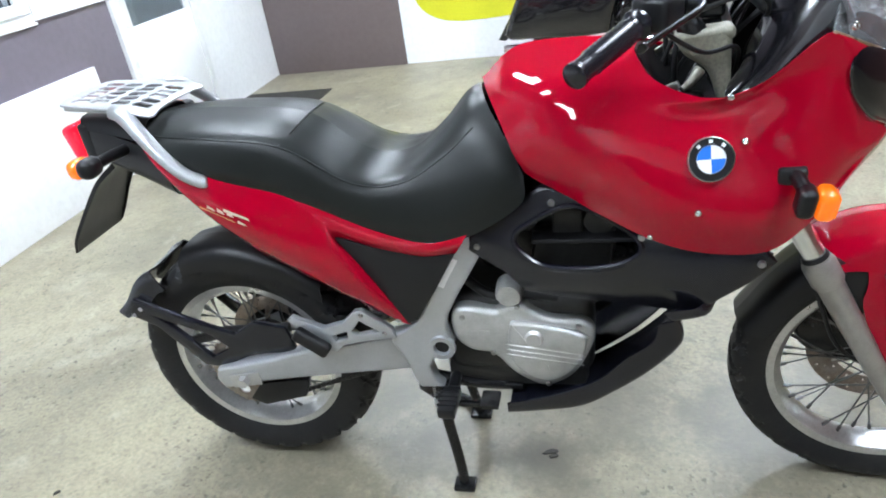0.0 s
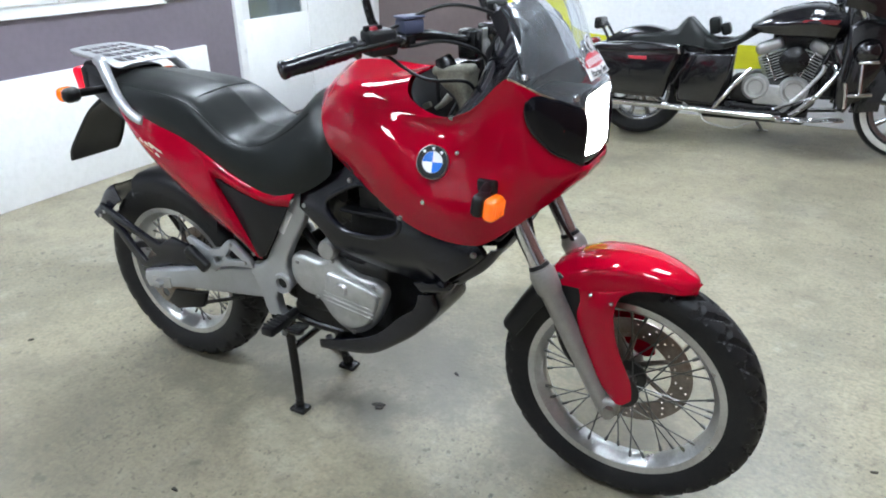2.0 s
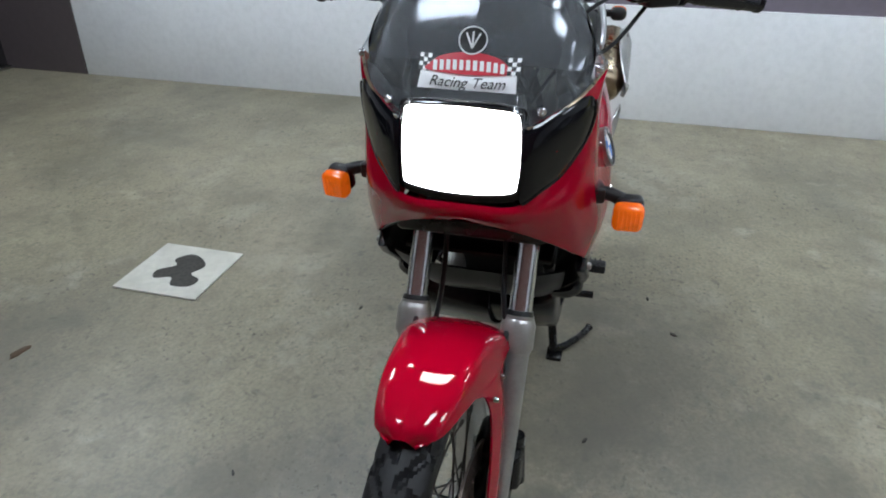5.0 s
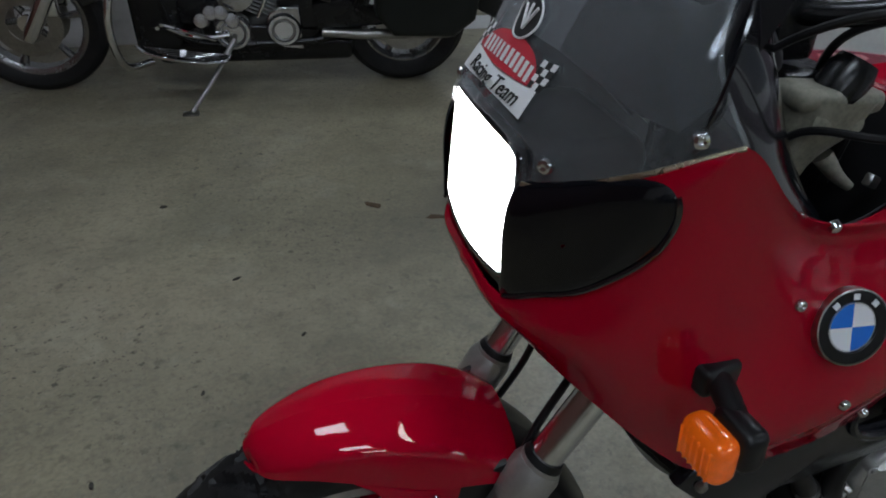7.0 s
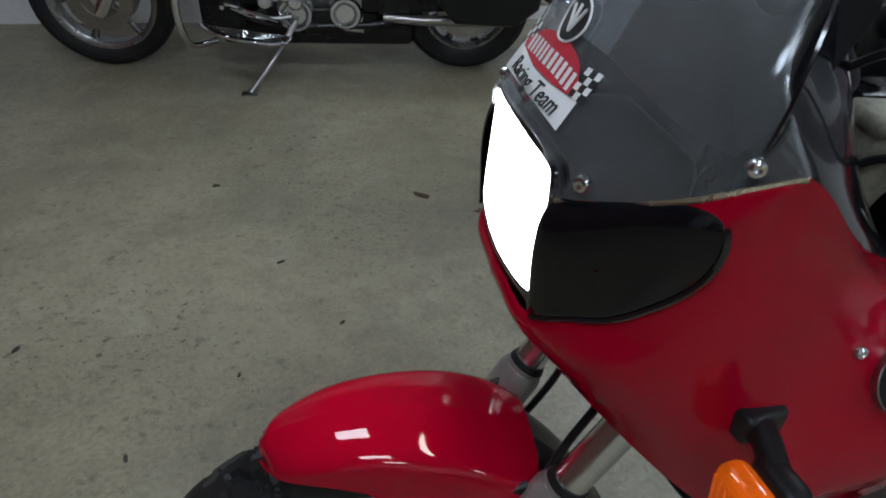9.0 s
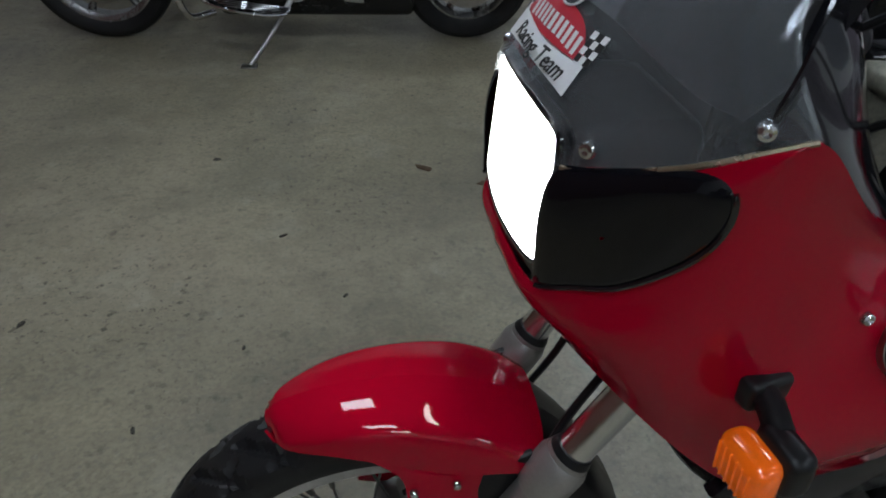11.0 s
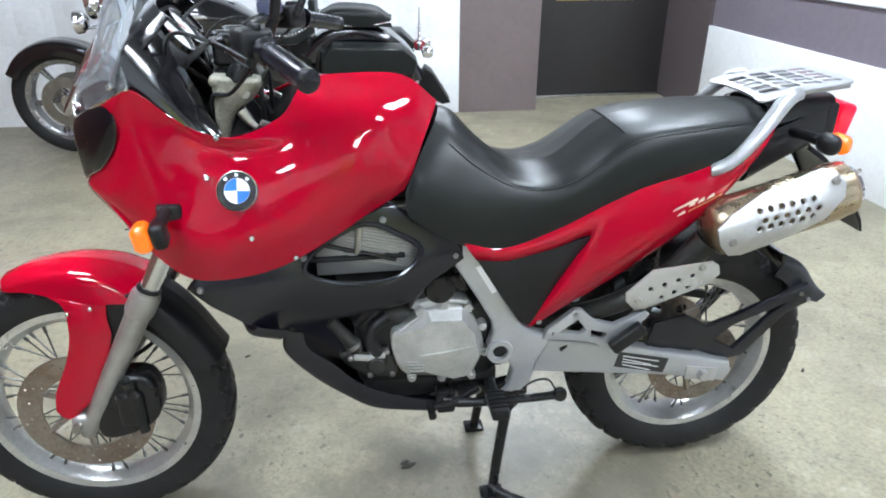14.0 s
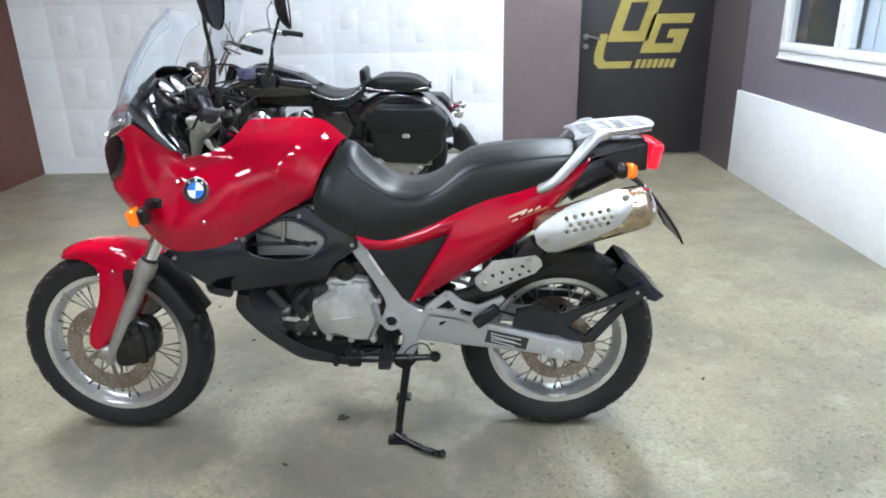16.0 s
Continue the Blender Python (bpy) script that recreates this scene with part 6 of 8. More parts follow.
# ---- engine
eng = part("engine", add(box(-0.115, 0.215, -0.105, 0.105, 0.350, 0.560, 0.03, 3), moved(box(-0.085, 0.075, -0.095, 0.095, 0, 0.16, 0.015, 2), pose(-0.045, 0, 0.545, 0, -14, 0)), box(0.10, 0.26, -0.09, 0.09, 0.36, 0.50, 0.03, 3), box(-0.10, 0.22, -0.100, 0.100, 0.305, 0.38, 0.02, 2)), ENGINE_DARK, bike, "single-cylinder engine, grey castings on a dark block")
lc = plate([(-0.035, 0.500), (-0.008, 0.522), (0.026, 0.550), (0.050, 0.563), (0.122, 0.564), (0.152, 0.535), (0.172, 0.488), (0.176, 0.446), (0.150, 0.384), (0.112, 0.374), (0.052, 0.398), (0.004, 0.392), (-0.026, 0.428)], -0.128, -0.085, 0.008, smooth=52, seg=3)
part("left_cover", lc, ENGINE, eng, "grey faceted casting of the left engine cover")
# a raised cap whose front facet slopes away
cap_o = [(0.030, 0.534), (0.052, 0.549), (0.120, 0.546), (0.150, 0.506), (0.160, 0.450), (0.138, 0.398), (0.103, 0.392), (0.043, 0.414), (0.020, 0.450)]
cap_b = [(-0.028, 0.500), (0.048, 0.560), (0.124, 0.560), (0.160, 0.512), (0.170, 0.448), (0.144, 0.388), (0.106, 0.381), (0.006, 0.398), (-0.022, 0.432)]
cap_i = [(0.085 + (x - 0.085) * 0.55, 0.472 + (z - 0.472) * 0.55) for x, z in cap_o]
part("cover_cap", sheet([[(x, yy, z) for x, z in ring] for ring, yy in ((cap_b, -0.122), (cap_b, -0.130), (cap_o, -0.1535), (cap_i, -0.1575), ([(0.085 + (x - 0.085) * 0.02, 0.472) for x, z in cap_o], -0.158))], 0, closed=True), ENGINE, eng, "raised cap with a sloping bright facet", sharp=20)
part("cover_crease", tube([(0.028, -0.1565, 0.462), (0.080, -0.160, 0.470), (0.155, -0.1545, 0.478)], 0.0022, 12, 6), ENGINE, eng)
for k in range(4):
    part("cover_rib", tube([(-0.004 + 0.002 * k, -0.1415, 0.440 - k * 0.0085), (0.016, -0.1505, 0.444 - k * 0.0085), (0.034, -0.1535, 0.446 - k * 0.0085)], 0.0016, 8, 6), ENGINE, eng)
for x, z in ((-0.022, 0.505), (0.030, 0.560), (0.085, 0.572), (0.138, 0.560), (0.172, 0.510), (0.180, 0.440), (0.150, 0.378), (0.080, 0.378), (0.010, 0.385)):
    part("bolt_boss", lathe([(0, 0.012), (0.005, 0.012), (0.0055, 0.008), (0.0095, 0.008), (0.011, 0.0), (0.011, -0.03)], (x, -0.122, z), (0, -1, 0), 12), ENGINE, eng)
part("top_casting", add(plate([(0.010, 0.560), (0.020, 0.580), (0.060, 0.590), (0.100, 0.586), (0.142, 0.575), (0.158, 0.545), (0.140, 0.550)], -0.115, -0.08, 0.006), tube([(0.030, -0.118, 0.576), (0.085, -0.120, 0.583), (0.135, -0.118, 0.572)], 0.006, 10, 8)), ENGINE, eng)
part("pump_cover", add(plate([(-0.150, 0.455), (-0.122, 0.470), (-0.085, 0.462), (-0.045, 0.470), (-0.030, 0.440), (-0.025, 0.392), (-0.077, 0.392), (-0.125, 0.420)], -0.125, -0.085, 0.008, smooth=40, seg=3), lathe([(0, 0.016), (0.018, 0.015), (0.024, 0.006), (0.026, -0.02)], (-0.070, -0.122, 0.430), (0, -1, 0), 20)), ENGINE_DARK, eng)
for x, z in ((-0.128, 0.452), (-0.045, 0.462), (-0.085, 0.402), (-0.035, 0.400)):
    part("bolt_boss", lathe([(0, 0.006), (0.004, 0.006), (0.0065, 0.003), (0.0075, -0.02)], (x, -0.126, z), (0, -1, 0), 12), STEEL, eng)
part("pump_rim", plate([(-0.120, 0.462), (-0.085, 0.456), (-0.050, 0.462), (-0.050, 0.448), (-0.085, 0.442), (-0.120, 0.448)], -0.132, -0.12, 0.003), ENGINE, eng)
part("pump_elbow", tube([(-0.066, -0.120, 0.455), (-0.080, -0.122, 0.490), (-0.072, -0.118, 0.525), (-0.040, -0.110, 0.545)], 0.015, 16, 12), BLACK_PLASTIC, eng)
part("pipe_stub", tube([(-0.165, -0.115, 0.545), (-0.135, -0.120, 0.505), (-0.112, -0.118, 0.470)], [0.014, 0.015, 0.017], 10, 12), ENGINE_DARK, eng)
part("hose_clamp", tube([(-0.122, -0.119, 0.486), (-0.117, -0.119, 0.478)], 0.019, 4, 14), STEEL, eng)
part("dark_bracket", plate([(-0.02, 0.590), (0.030, 0.625), (0.120, 0.640), (0.140, 0.600), (0.10, 0.592), (0.03, 0.585)], -0.118, -0.095, 0.006), BLACK_METAL, eng)
rc = plate([(0.182, 0.530), (0.185, 0.470), (0.150, 0.432), (0.100, 0.420), (0.060, 0.372), (0.010, 0.340), (-0.030, 0.342), (-0.075, 0.375), (-0.105, 0.430), (-0.118, 0.480), (-0.090, 0.510), (-0.030, 0.515), (0.010, 0.535), (0.030, 0.555), (0.060, 0.548), (0.090, 0.535), (0.150, 0.545)], 0.09, 0.132, 0.012, smooth=68, seg=3)
part("right_cover", rc, ENGINE, eng, "grey casting of the right engine cover")
part("right_cover_plate", plate([(0.060, 0.500), (0.035, 0.515), (-0.085, 0.490), (-0.100, 0.455), (-0.070, 0.390), (-0.020, 0.360), (0.020, 0.370), (0.062, 0.420)], 0.128, 0.146, 0.008, smooth=40, seg=3), ENGINE, eng)
for k in range(3):
    part("cover_rib", moved(box(-0.105, 0.06, -0.0012, 0.0012, -0.0014, 0.0014, 0.001, 1), pose(0.010, 0.1460, 0.452 - k * 0.013, 0, -9, 0)), ENGINE, eng)
part("oil_cap", lathe([(0, 0.012), (0.016, 0.012), (0.020, 0.004), (0.024, 0)], (0.008, 0.142, 0.478), (0, 1, 0), 16), ENGINE, eng)
part("starter_cap", lathe([(0, 0.026), (0.024, 0.024), (0.028, 0.016), (0.030, -0.02)], (0.055, 0.115, 0.578), (0, 1, 0), 24), ENGINE, eng)
for x, z in ((0.160, 0.520), (0.040, 0.548), (-0.100, 0.470), (-0.015, 0.346), (0.100, 0.428), (-0.085, 0.500)):
    part("bolt", screw(x, 0.133, z, 0.0065, 1), STEEL, eng)
for k in range(5):
    part("type_bar", box(0.105 + k * 0.012, 0.113 + k * 0.012, 0.1325, 0.1335, 0.474, 0.486), ALU, eng)
part("horn", lathe([(0, -0.02), (0.030, -0.018), (0.034, 0), (0.030, 0.006), (0, 0.008)], (0.075, -0.128, 0.612), (0, -1, 0), 24), BLACK_METAL, bike)
part("water_hose", tube([(-0.11, -0.10, 0.53), (-0.06, -0.12, 0.585), (0.02, -0.11, 0.60), (0.07, -0.09, 0.66)], 0.013, 20, 10), BLACK_PLASTIC, bike)
part("right_hose", tube([(-0.04, 0.09, 0.545), (0.03, 0.105, 0.565), (0.10, 0.10, 0.56), (0.16, 0.09, 0.60)], 0.011, 20, 10), BLACK_PLASTIC, bike)
part("air_box", add(box(-0.235, 0.12, -0.092, 0.080, 0.60, 0.90, 0.03, 3)), BLACK_METAL, bike)
part("carburettor", add(lathe([(0, 0.03), (0.028, 0.03), (0.034, 0.01), (0.034, -0.03)], (-0.13, 0.085, 0.735), (0, 1, 0), 20), box(-0.10, -0.04, 0.07, 0.11, 0.70, 0.77, 0.01), tube([(-0.16, 0.10, 0.71), (-0.08, 0.12, 0.695), (0.0, 0.10, 0.71)], 0.006, 12, 8), lathe([(0, 0.02), (0.02, 0.02), (0.022, 0)], (0.01, 0.09, 0.735), (0, 1, 0), 16)), ENGINE_DARK, bike)
# radiator seen through the left opening
rad = part("radiator", box(-0.185, 0.030, -0.128, -0.095, 0.665, 0.815, 0.004), ALU, bike, "finned radiator behind the left opening")
for k in range(16):
    part("fin", moved(box(-0.075, 0.075, -0.133, -0.128, -0.0016, 0.0016), pose(-0.055, 0, 0.69 + k * 0.0072, 0, 14, 0)), ENGINE, rad)
part("rod", tube([(-0.17, -0.140, 0.742), (-0.02, -0.142, 0.70)], 0.005, 4, 8), BLACK_METAL, rad)
part("rod", tube([(-0.09, -0.140, 0.80), (-0.10, -0.142, 0.72)], 0.006, 4, 8), STEEL, rad)

# ---- black lower side shrouds and bash plate
shroud_o = [(-0.432, 0.690), (-0.412, 0.716), (-0.330, 0.722), (-0.230, 0.742), (-0.120, 0.795), (-0.040, 0.822), (-0.020, 0.818), (0.055, 0.772), (0.122, 0.738), (0.125, 0.692), (0.100, 0.676), (0.055, 0.648), (0.018, 0.598), (-0.070, 0.577), (-0.185, 0.566), (-0.255, 0.556), (-0.305, 0.566), (-0.322, 0.586), (-0.340, 0.612), (-0.390, 0.652)]
shroud_h = [tuple(q) for q in curve([(-0.085, 0.788), (0.000, 0.752), (0.030, 0.724), (0.015, 0.692), (-0.040, 0.664), (-0.150, 0.674), (-0.205, 0.708), (-0.180, 0.748)], 32, True)]
sbend = lambda x, z: float(np.interp(x, [-0.44, -0.38, -0.30, -0.20, 0.0, 0.13], [0.045, 0.052, 0.050, 0.034, 0.006, -0.012])) + 0.02 * math.cos((z - 0.66) * 14) - 0.03 * max(0, (0.62 - z) / 0.06) ** 1.5
for s in (1, -1):
    sh = plate(shroud_o, 0.118, 0.138, 0.006, [shroud_h], seg=3, bend=sbend)
    so = part("side_shroud", sh if s > 0 else flip(sh), NAVY_PLASTIC, bike, "blue-black plastic side shroud with an opening", 50)
    lip = tube([(x, 0.138 + sbend(x, z), z) for x, z in shroud_h], 0.006, seg=8, closed=True)
    part("opening_lip", lip if s > 0 else flip(lip), NAVY_PLASTIC, so)
    for x, z in ((-0.405, 0.690), (-0.045, 0.792), (-0.205, 0.735)):
        part("screw", screw(x, (0.140 + sbend(x, z)) * s, z, 0.007, s), STEEL, so)
scoop = skin([[(-0.338, 0.135, 0.580), (-0.318, 0.140, 0.556), (-0.270, 0.140, 0.545)], [(-0.342, 0.160, 0.586), (-0.325, 0.172, 0.562), (-0.270, 0.176, 0.548)], [(-0.338, 0.178, 0.592), (-0.318, 0.196, 0.576), (-0.262, 0.196, 0.562)], [(-0.325, 0.184, 0.604), (-0.300, 0.200, 0.592), (-0.245, 0.196, 0.580)]], 14, 14, 0.004)
pair("scoop_lip", scoop, NAVY_PLASTIC, None, "rounded lower lip of the side shroud", 60)
part("radiator_cowl", both(skin([[(-0.42, 0.0, 0.66), (-0.38, 0.0, 0.60), (-0.33, 0.0, 0.56)], [(-0.43, 0.10, 0.67), (-0.385, 0.10, 0.605), (-0.33, 0.10, 0.56)], [(-0.43, 0.165, 0.69), (-0.385, 0.16, 0.64), (-0.31, 0.15, 0.572)]], 10, 12, 0.004)), BLACK_PLASTIC, bike)
part("fairing_floor", box(-0.44, 0.0, -0.14, 0.14, 0.70, 0.71, 0.004), BLACK_PLASTIC, bike)
belly = [[(-0.262, y, 0.545 - d), (-0.270, y, 0.490 - d * 0.6), (-0.215, y, 0.418 - d * 0.3), (-0.150, y, 0.362 - d * 0.2), (-0.085, y, 0.318), (0.000, y, 0.300), (0.075, y, 0.288)] for y, d in ((0, 0.02), (0.07, 0.015), (0.115, 0.0))]
up = [(-0.225, 0.145, 0.540), (-0.215, 0.148, 0.500), (-0.170, 0.150, 0.460), (-0.118, 0.150, 0.405), (-0.065, 0.150, 0.372), (0.005, 0.150, 0.345), (0.075, 0.148, 0.325)]
mid = [(-0.258, 0.140, 0.545), (-0.262, 0.143, 0.492), (-0.208, 0.145, 0.425), (-0.142, 0.146, 0.368), (-0.078, 0.146, 0.326), (0.003, 0.146, 0.308), (0.075, 0.144, 0.296)]
full = [[(x - 0.018 * max(0.0, (0.06 - x) / 0.33), y * 1.17, z - 0.006) for x, y, z in l] for l in belly + [mid, up]]
part("bash_plate", add(skin(full, 40, 20, 0.004), flip(skin(belly + [mid, up], 40, 20, 0.004))), NAVY_PLASTIC, bike, "blue-black belly guard", sharp=60)
pair("lower_frame_rail", tube([(0.05, 0.09, 0.305), (0.15, 0.10, 0.315), (0.25, 0.10, 0.335)], 0.013, 12, 10), BLACK_METAL)

# ---- centre stand and folded side stand
cs = part("centre_stand", add(*[tube([(0.255, 0.098 * s, 0.290), (0.245, 0.100 * s, 0.240), (0.222, 0.118 * s, 0.090), (0.214, 0.128 * s, 0.018)], [0.015, 0.014, 0.013, 0.013], 14, 12) for s in (1, -1)], tube([(0.238, -0.10, 0.205), (0.238, 0.10, 0.205)], 0.011, 6, 10), box(0.185, 0.240, 0.108, 0.152, 0.0, 0.014, 0.005), box(0.180, 0.240, -0.156, -0.108, 0.0, 0.014, 0.005)), BLACK_METAL, bike, "black tubular centre stand, down")
part("tread_lever", tube([(0.205, -0.130, 0.030), (0.235, -0.155, 0.022), (0.300, -0.195, 0.016), (0.352, -0.222, 0.018), (0.366, -0.230, 0.024)], [0.013, 0.012, 0.011, 0.011, 0.013], 18, 10), BLACK_METAL, cs)
part("stand_spring", tube([(0.252 + 0.007 * math.cos(t), 0.118 + 0.007 * math.sin(t), 0.335 - t * 0.0011) for t in np.linspace(0, 2 * math.pi * 12, 120)], 0.0018, seg=5), STEEL, cs)
ss = part("side_stand", add(tube([(0.085, -0.145, 0.325), (0.14, -0.165, 0.330), (0.26, -0.185, 0.342), (0.340, -0.195, 0.352)], [0.014, 0.012, 0.010, 0.010], 14, 10), lathe([(0, 0.012), (0.014, 0.010), (0.018, 0), (0.014, -0.012), (0, -0.012)], (0.345, -0.195, 0.353), (0, -1, 0.2), 16), box(0.065, 0.110, -0.150, -0.110, 0.290, 0.355, 0.008)), BLACK_METAL, bike, "folded black side stand")
part("spring_wire", tube([(0.24, -0.183, 0.345), (0.275, -0.185, 0.385), (0.315, -0.187, 0.392), (0.335, -0.190, 0.365)], 0.0025, 16, 6), BLACK_METAL, ss)
part("gear_lever", add(tube([(0.165, -0.135, 0.345), (0.10, -0.165, 0.335), (0.045, -0.185, 0.345)], 0.007, 12, 8), tube([(0.045, -0.175, 0.345), (0.045, -0.225, 0.347)], 0.0095, 6, 10)), BLACK_METAL, bike)
part("stand_bracket", add(plate([(0.19, 0.345), (0.29, 0.350), (0.285, 0.300), (0.25, 0.262), (0.215, 0.285)], -0.130, -0.105, 0.005), box(0.065, 0.19, -0.125, -0.095, 0.320, 0.345, 0.006)), BLACK_METAL, bike)
for x, z in ((0.11, 0.335), (0.165, 0.338), (0.205, 0.330), (0.245, 0.335)):
    part("bolt", screw(x, -0.135, z, 0.008, -1), STEEL, bike)
part("rear_shock", add(tube([(0.30, 0, 0.66), (0.40, 0, 0.44)], 0.028, 8, 16), tube([(0.30 + 0.1 * f + 0.036 * math.cos(f * 44), 0.036 * math.sin(f * 44), 0.66 - 0.22 * f) for f in np.linspace(0.05, 0.9, 90)], 0.005, seg=6)), BLACK_METAL, bike)
part("rear_master_hose", tube([(0.36, -0.13, 0.43), (0.45, -0.10, 0.47), (0.58, -0.10, 0.45), (0.66, -0.09, 0.40)], 0.005, 20, 8), BLACK_PLASTIC, bike)
part("rear_caliper", add(box(0.60, 0.68, -0.105, -0.055, 0.385, 0.455, 0.012, 3), box(0.62, 0.72, -0.10, -0.075, 0.345, 0.40, 0.008)), BLACK_METAL, bike)
part("linkage", add(tube([(0.33, -0.10, 0.385), (0.42, -0.10, 0.352)], 0.012, 6, 10), lathe([(0, 0.02), (0.018, 0.02), (0.018, -0.02), (0, -0.02)], (0.345, -0.10, 0.385), (0, 1, 0), 14)), BROWN_STEEL, bike)


# the bars and the fork stand turned a little to the machine's right
head, axis = Vector((-0.46, 0, 0.80)), Vector((0.15, 0, 0.26)).normalized()
STEER = Matrix.Translation(head) @ Matrix.Rotation(radians(-3.7), 4, axis) @ Matrix.Translation(-head)
TURNED = {"front_wheel", "fork_tube", "fork_slider", "axle", "lower_clamp", "upper_clamp", "brake_caliper", "brake_hose", "speedometer_cable", "front_mudguard", "handlebar", "mirror", "cable", "ignition_lock"}
for ob in [c for c in bike.children if c.name.split(".")[0] in TURNED]:
    ob.matrix_basis = STEER @ ob.matrix_basis


# ---------------------------------------------------------------- two black cruisers parked along the walls (local: rear axle over the origin, front towards -x, left side -y)
def cruiser_wheel(thing_ob, m, name, cx, r, hw, rim_r, kind, whitewall=False):
    rim = part(name, moved(lathe([(rim_r - 0.02, -hw * 0.5), (rim_r, -hw * 0.72), (rim_r + 0.012, -hw * 0.72), (rim_r + 0.012, hw * 0.72), (rim_r, hw * 0.72), (rim_r - 0.02, hw * 0.5)], (cx, 0, r), (0, 1, 0), 56, shut=True), m), CAST_GREY, thing_ob, "polished grey wheel rim")
    prof = [(rim_r + 0.006, hw * 0.7), (rim_r + 0.03, hw * 0.95), (r - 0.035, hw), (r - 0.010, hw * 0.75), (r - 0.001, hw * 0.3)]
    part("tyre", moved(lathe(prof + [(a, -b) for a, b in prof[::-1]], (cx, 0, r), (0, 1, 0), 64), m), RUBBER, rim, "black road tyre")
    if whitewall:
        for s in (1, -1):
            part("whitewall", moved(lathe([(rim_r + 0.022, hw * 0.93), (rim_r + 0.034, hw * 1.0), (rim_r + 0.052, hw * 1.012), (rim_r + 0.058, hw * 0.99)], (cx, 0, r), (0, s, 0), 56), m), WHITEWALL, rim, "cream whitewall band")
    part("hub", moved(lathe([(0.0, -hw), (0.04, -hw), (0.05, -hw * 0.6), (0.05, hw * 0.6), (0.04, hw), (0, hw)], (cx, 0, r), (0, 1, 0), 24), m), CHROME, rim)
    for k in range(kind):
        a = 2 * math.pi * k / kind
        c0, c1 = Vector((cx + 0.04 * math.cos(a), 0, r + 0.04 * math.sin(a))), Vector((cx + (rim_r - 0.015) * math.cos(a + 0.12), 0, r + (rim_r - 0.015) * math.sin(a + 0.12)))
        part("wheel_spoke", moved(tube([c0, (c0 + c1) / 2, c1], [0.017, 0.012, 0.02], 6, 8), m), CAST_GREY, rim)
    for s in ((1, -1) if cx < -1 else (-1,)):
        part("brake_disc", moved(lathe([(0.085, -0.002), (0.145, -0.002), (0.145, 0.002), (0.085, 0.002)], (cx, s * hw * 1.05, r), (0, 1, 0), 40, shut=True), m), STEEL, rim)
    return rim


def mudguard(cx, r, hw, a0, a1, drop):
    ln = [[(cx + (r + 0.028) * math.sin(a), w, r + (r + 0.028) * math.cos(a)) for a in np.linspace(a0, a1, 9)] for w in (0, hw * 0.6)] + \
         [[(cx + (r + 0.010) * math.sin(a), hw * 1.1, r + (r + 0.010) * math.cos(a)) for a in np.linspace(a0, a1, 9)], [(cx + (r - drop) * math.sin(a), hw * 1.18, r + (r - drop) * math.cos(a)) for a in np.linspace(a0, a1, 9)]]
    return both(skin(ln, 28, 14, 0.004))


def vtwin(th, m, x, z, chrome):
    e = part("engine", moved(add(box(x - 0.17, x + 0.16, -0.11, 0.11, z - 0.13, z + 0.05, 0.04, 3), box(x + 0.14, x + 0.36, -0.10, 0.10, z - 0.12, z + 0.06, 0.05, 3)), m), ENGINE_DARK, th, "v-twin engine with polished covers")
    for lean, dx in ((-24, -0.06), (24, 0.06)):
        mm = m @ pose(x + dx, 0, z + 0.03, 0, lean, 0)
        part("cylinder", moved(lathe([(0.066, 0), (0.066, 0.19), (0, 0.19)], (0, 0, 0), (0, 0, 1), 24), mm), BLACK_METAL, e)
        for k in range(10):
            part("cooling_fin", moved(box(-0.088, 0.088, -0.082, 0.082, 0.022 + k * 0.018, 0.029 + k * 0.018, 0.003, 1), mm), ENGINE if k % 2 else ALU, e)
        part("rocker_cover", moved(box(-0.085, 0.085, -0.075, 0.075, 0.20, 0.275, 0.028, 3), mm), POLISHED if chrome else ALU, e, "polished rocker cover" if chrome else "matt aluminium rocker cover")
        for s in (1, -1):
            part("pushrod_tube", moved(tube([(0.02, 0.09 * s, -0.03), (0.03, 0.085 * s, 0.20)], 0.010, 4, 10), mm), CHROME, e)
    for s in (-1, 1):
        part("primary_cover", moved(add(lathe([(0, 0.026), (0.060, 0.026), (0.064, 0.034), (0.074, 0.034), (0.088, 0.016), (0.094, 0)], (x - 0.03, s * 0.11, z - 0.02), (0, s, 0), 40), lathe([(0, 0.026), (0.052, 0.026), (0.056, 0.034), (0.068, 0.034), (0.080, 0.014), (0.086, 0)], (x + 0.20, s * 0.115, z - 0.010), (0, s, 0), 40)), m), POLISHED if chrome else ENGINE, e, "polished round engine cover" if chrome else "grey round engine cover")
        part("primary_case", moved(box(x - 0.02, x + 0.20, s * 0.115 - 0.014, s * 0.115 + 0.014, z - 0.12, z + 0.01, 0.012, 3), m), BLACK_METAL if chrome else ENGINE, e)
        part("cover_ring", moved(lathe([(0.050, 0.036), (0.054, 0.040), (0.058, 0.034)], (x - 0.03, s * 0.11, z - 0.02), (0, s, 0), 30), m), STEEL, e)
        part("cover_ring", moved(lathe([(0.042, 0.030), (0.046, 0.034), (0.05, 0.029)], (x + 0.20, s * 0.115, z - 0.010), (0, s, 0), 30), m), STEEL, e)
        part("air_cleaner", moved(lathe([(0, 0.075), (0.06, 0.072), (0.085, 0.055), (0.088, 0.01), (0.05, 0)], (x, s * 0.105, z + 0.17), (0, s, 0), 32), m), POLISHED if s < 0 or chrome else BLACK_METAL, e)
    return e


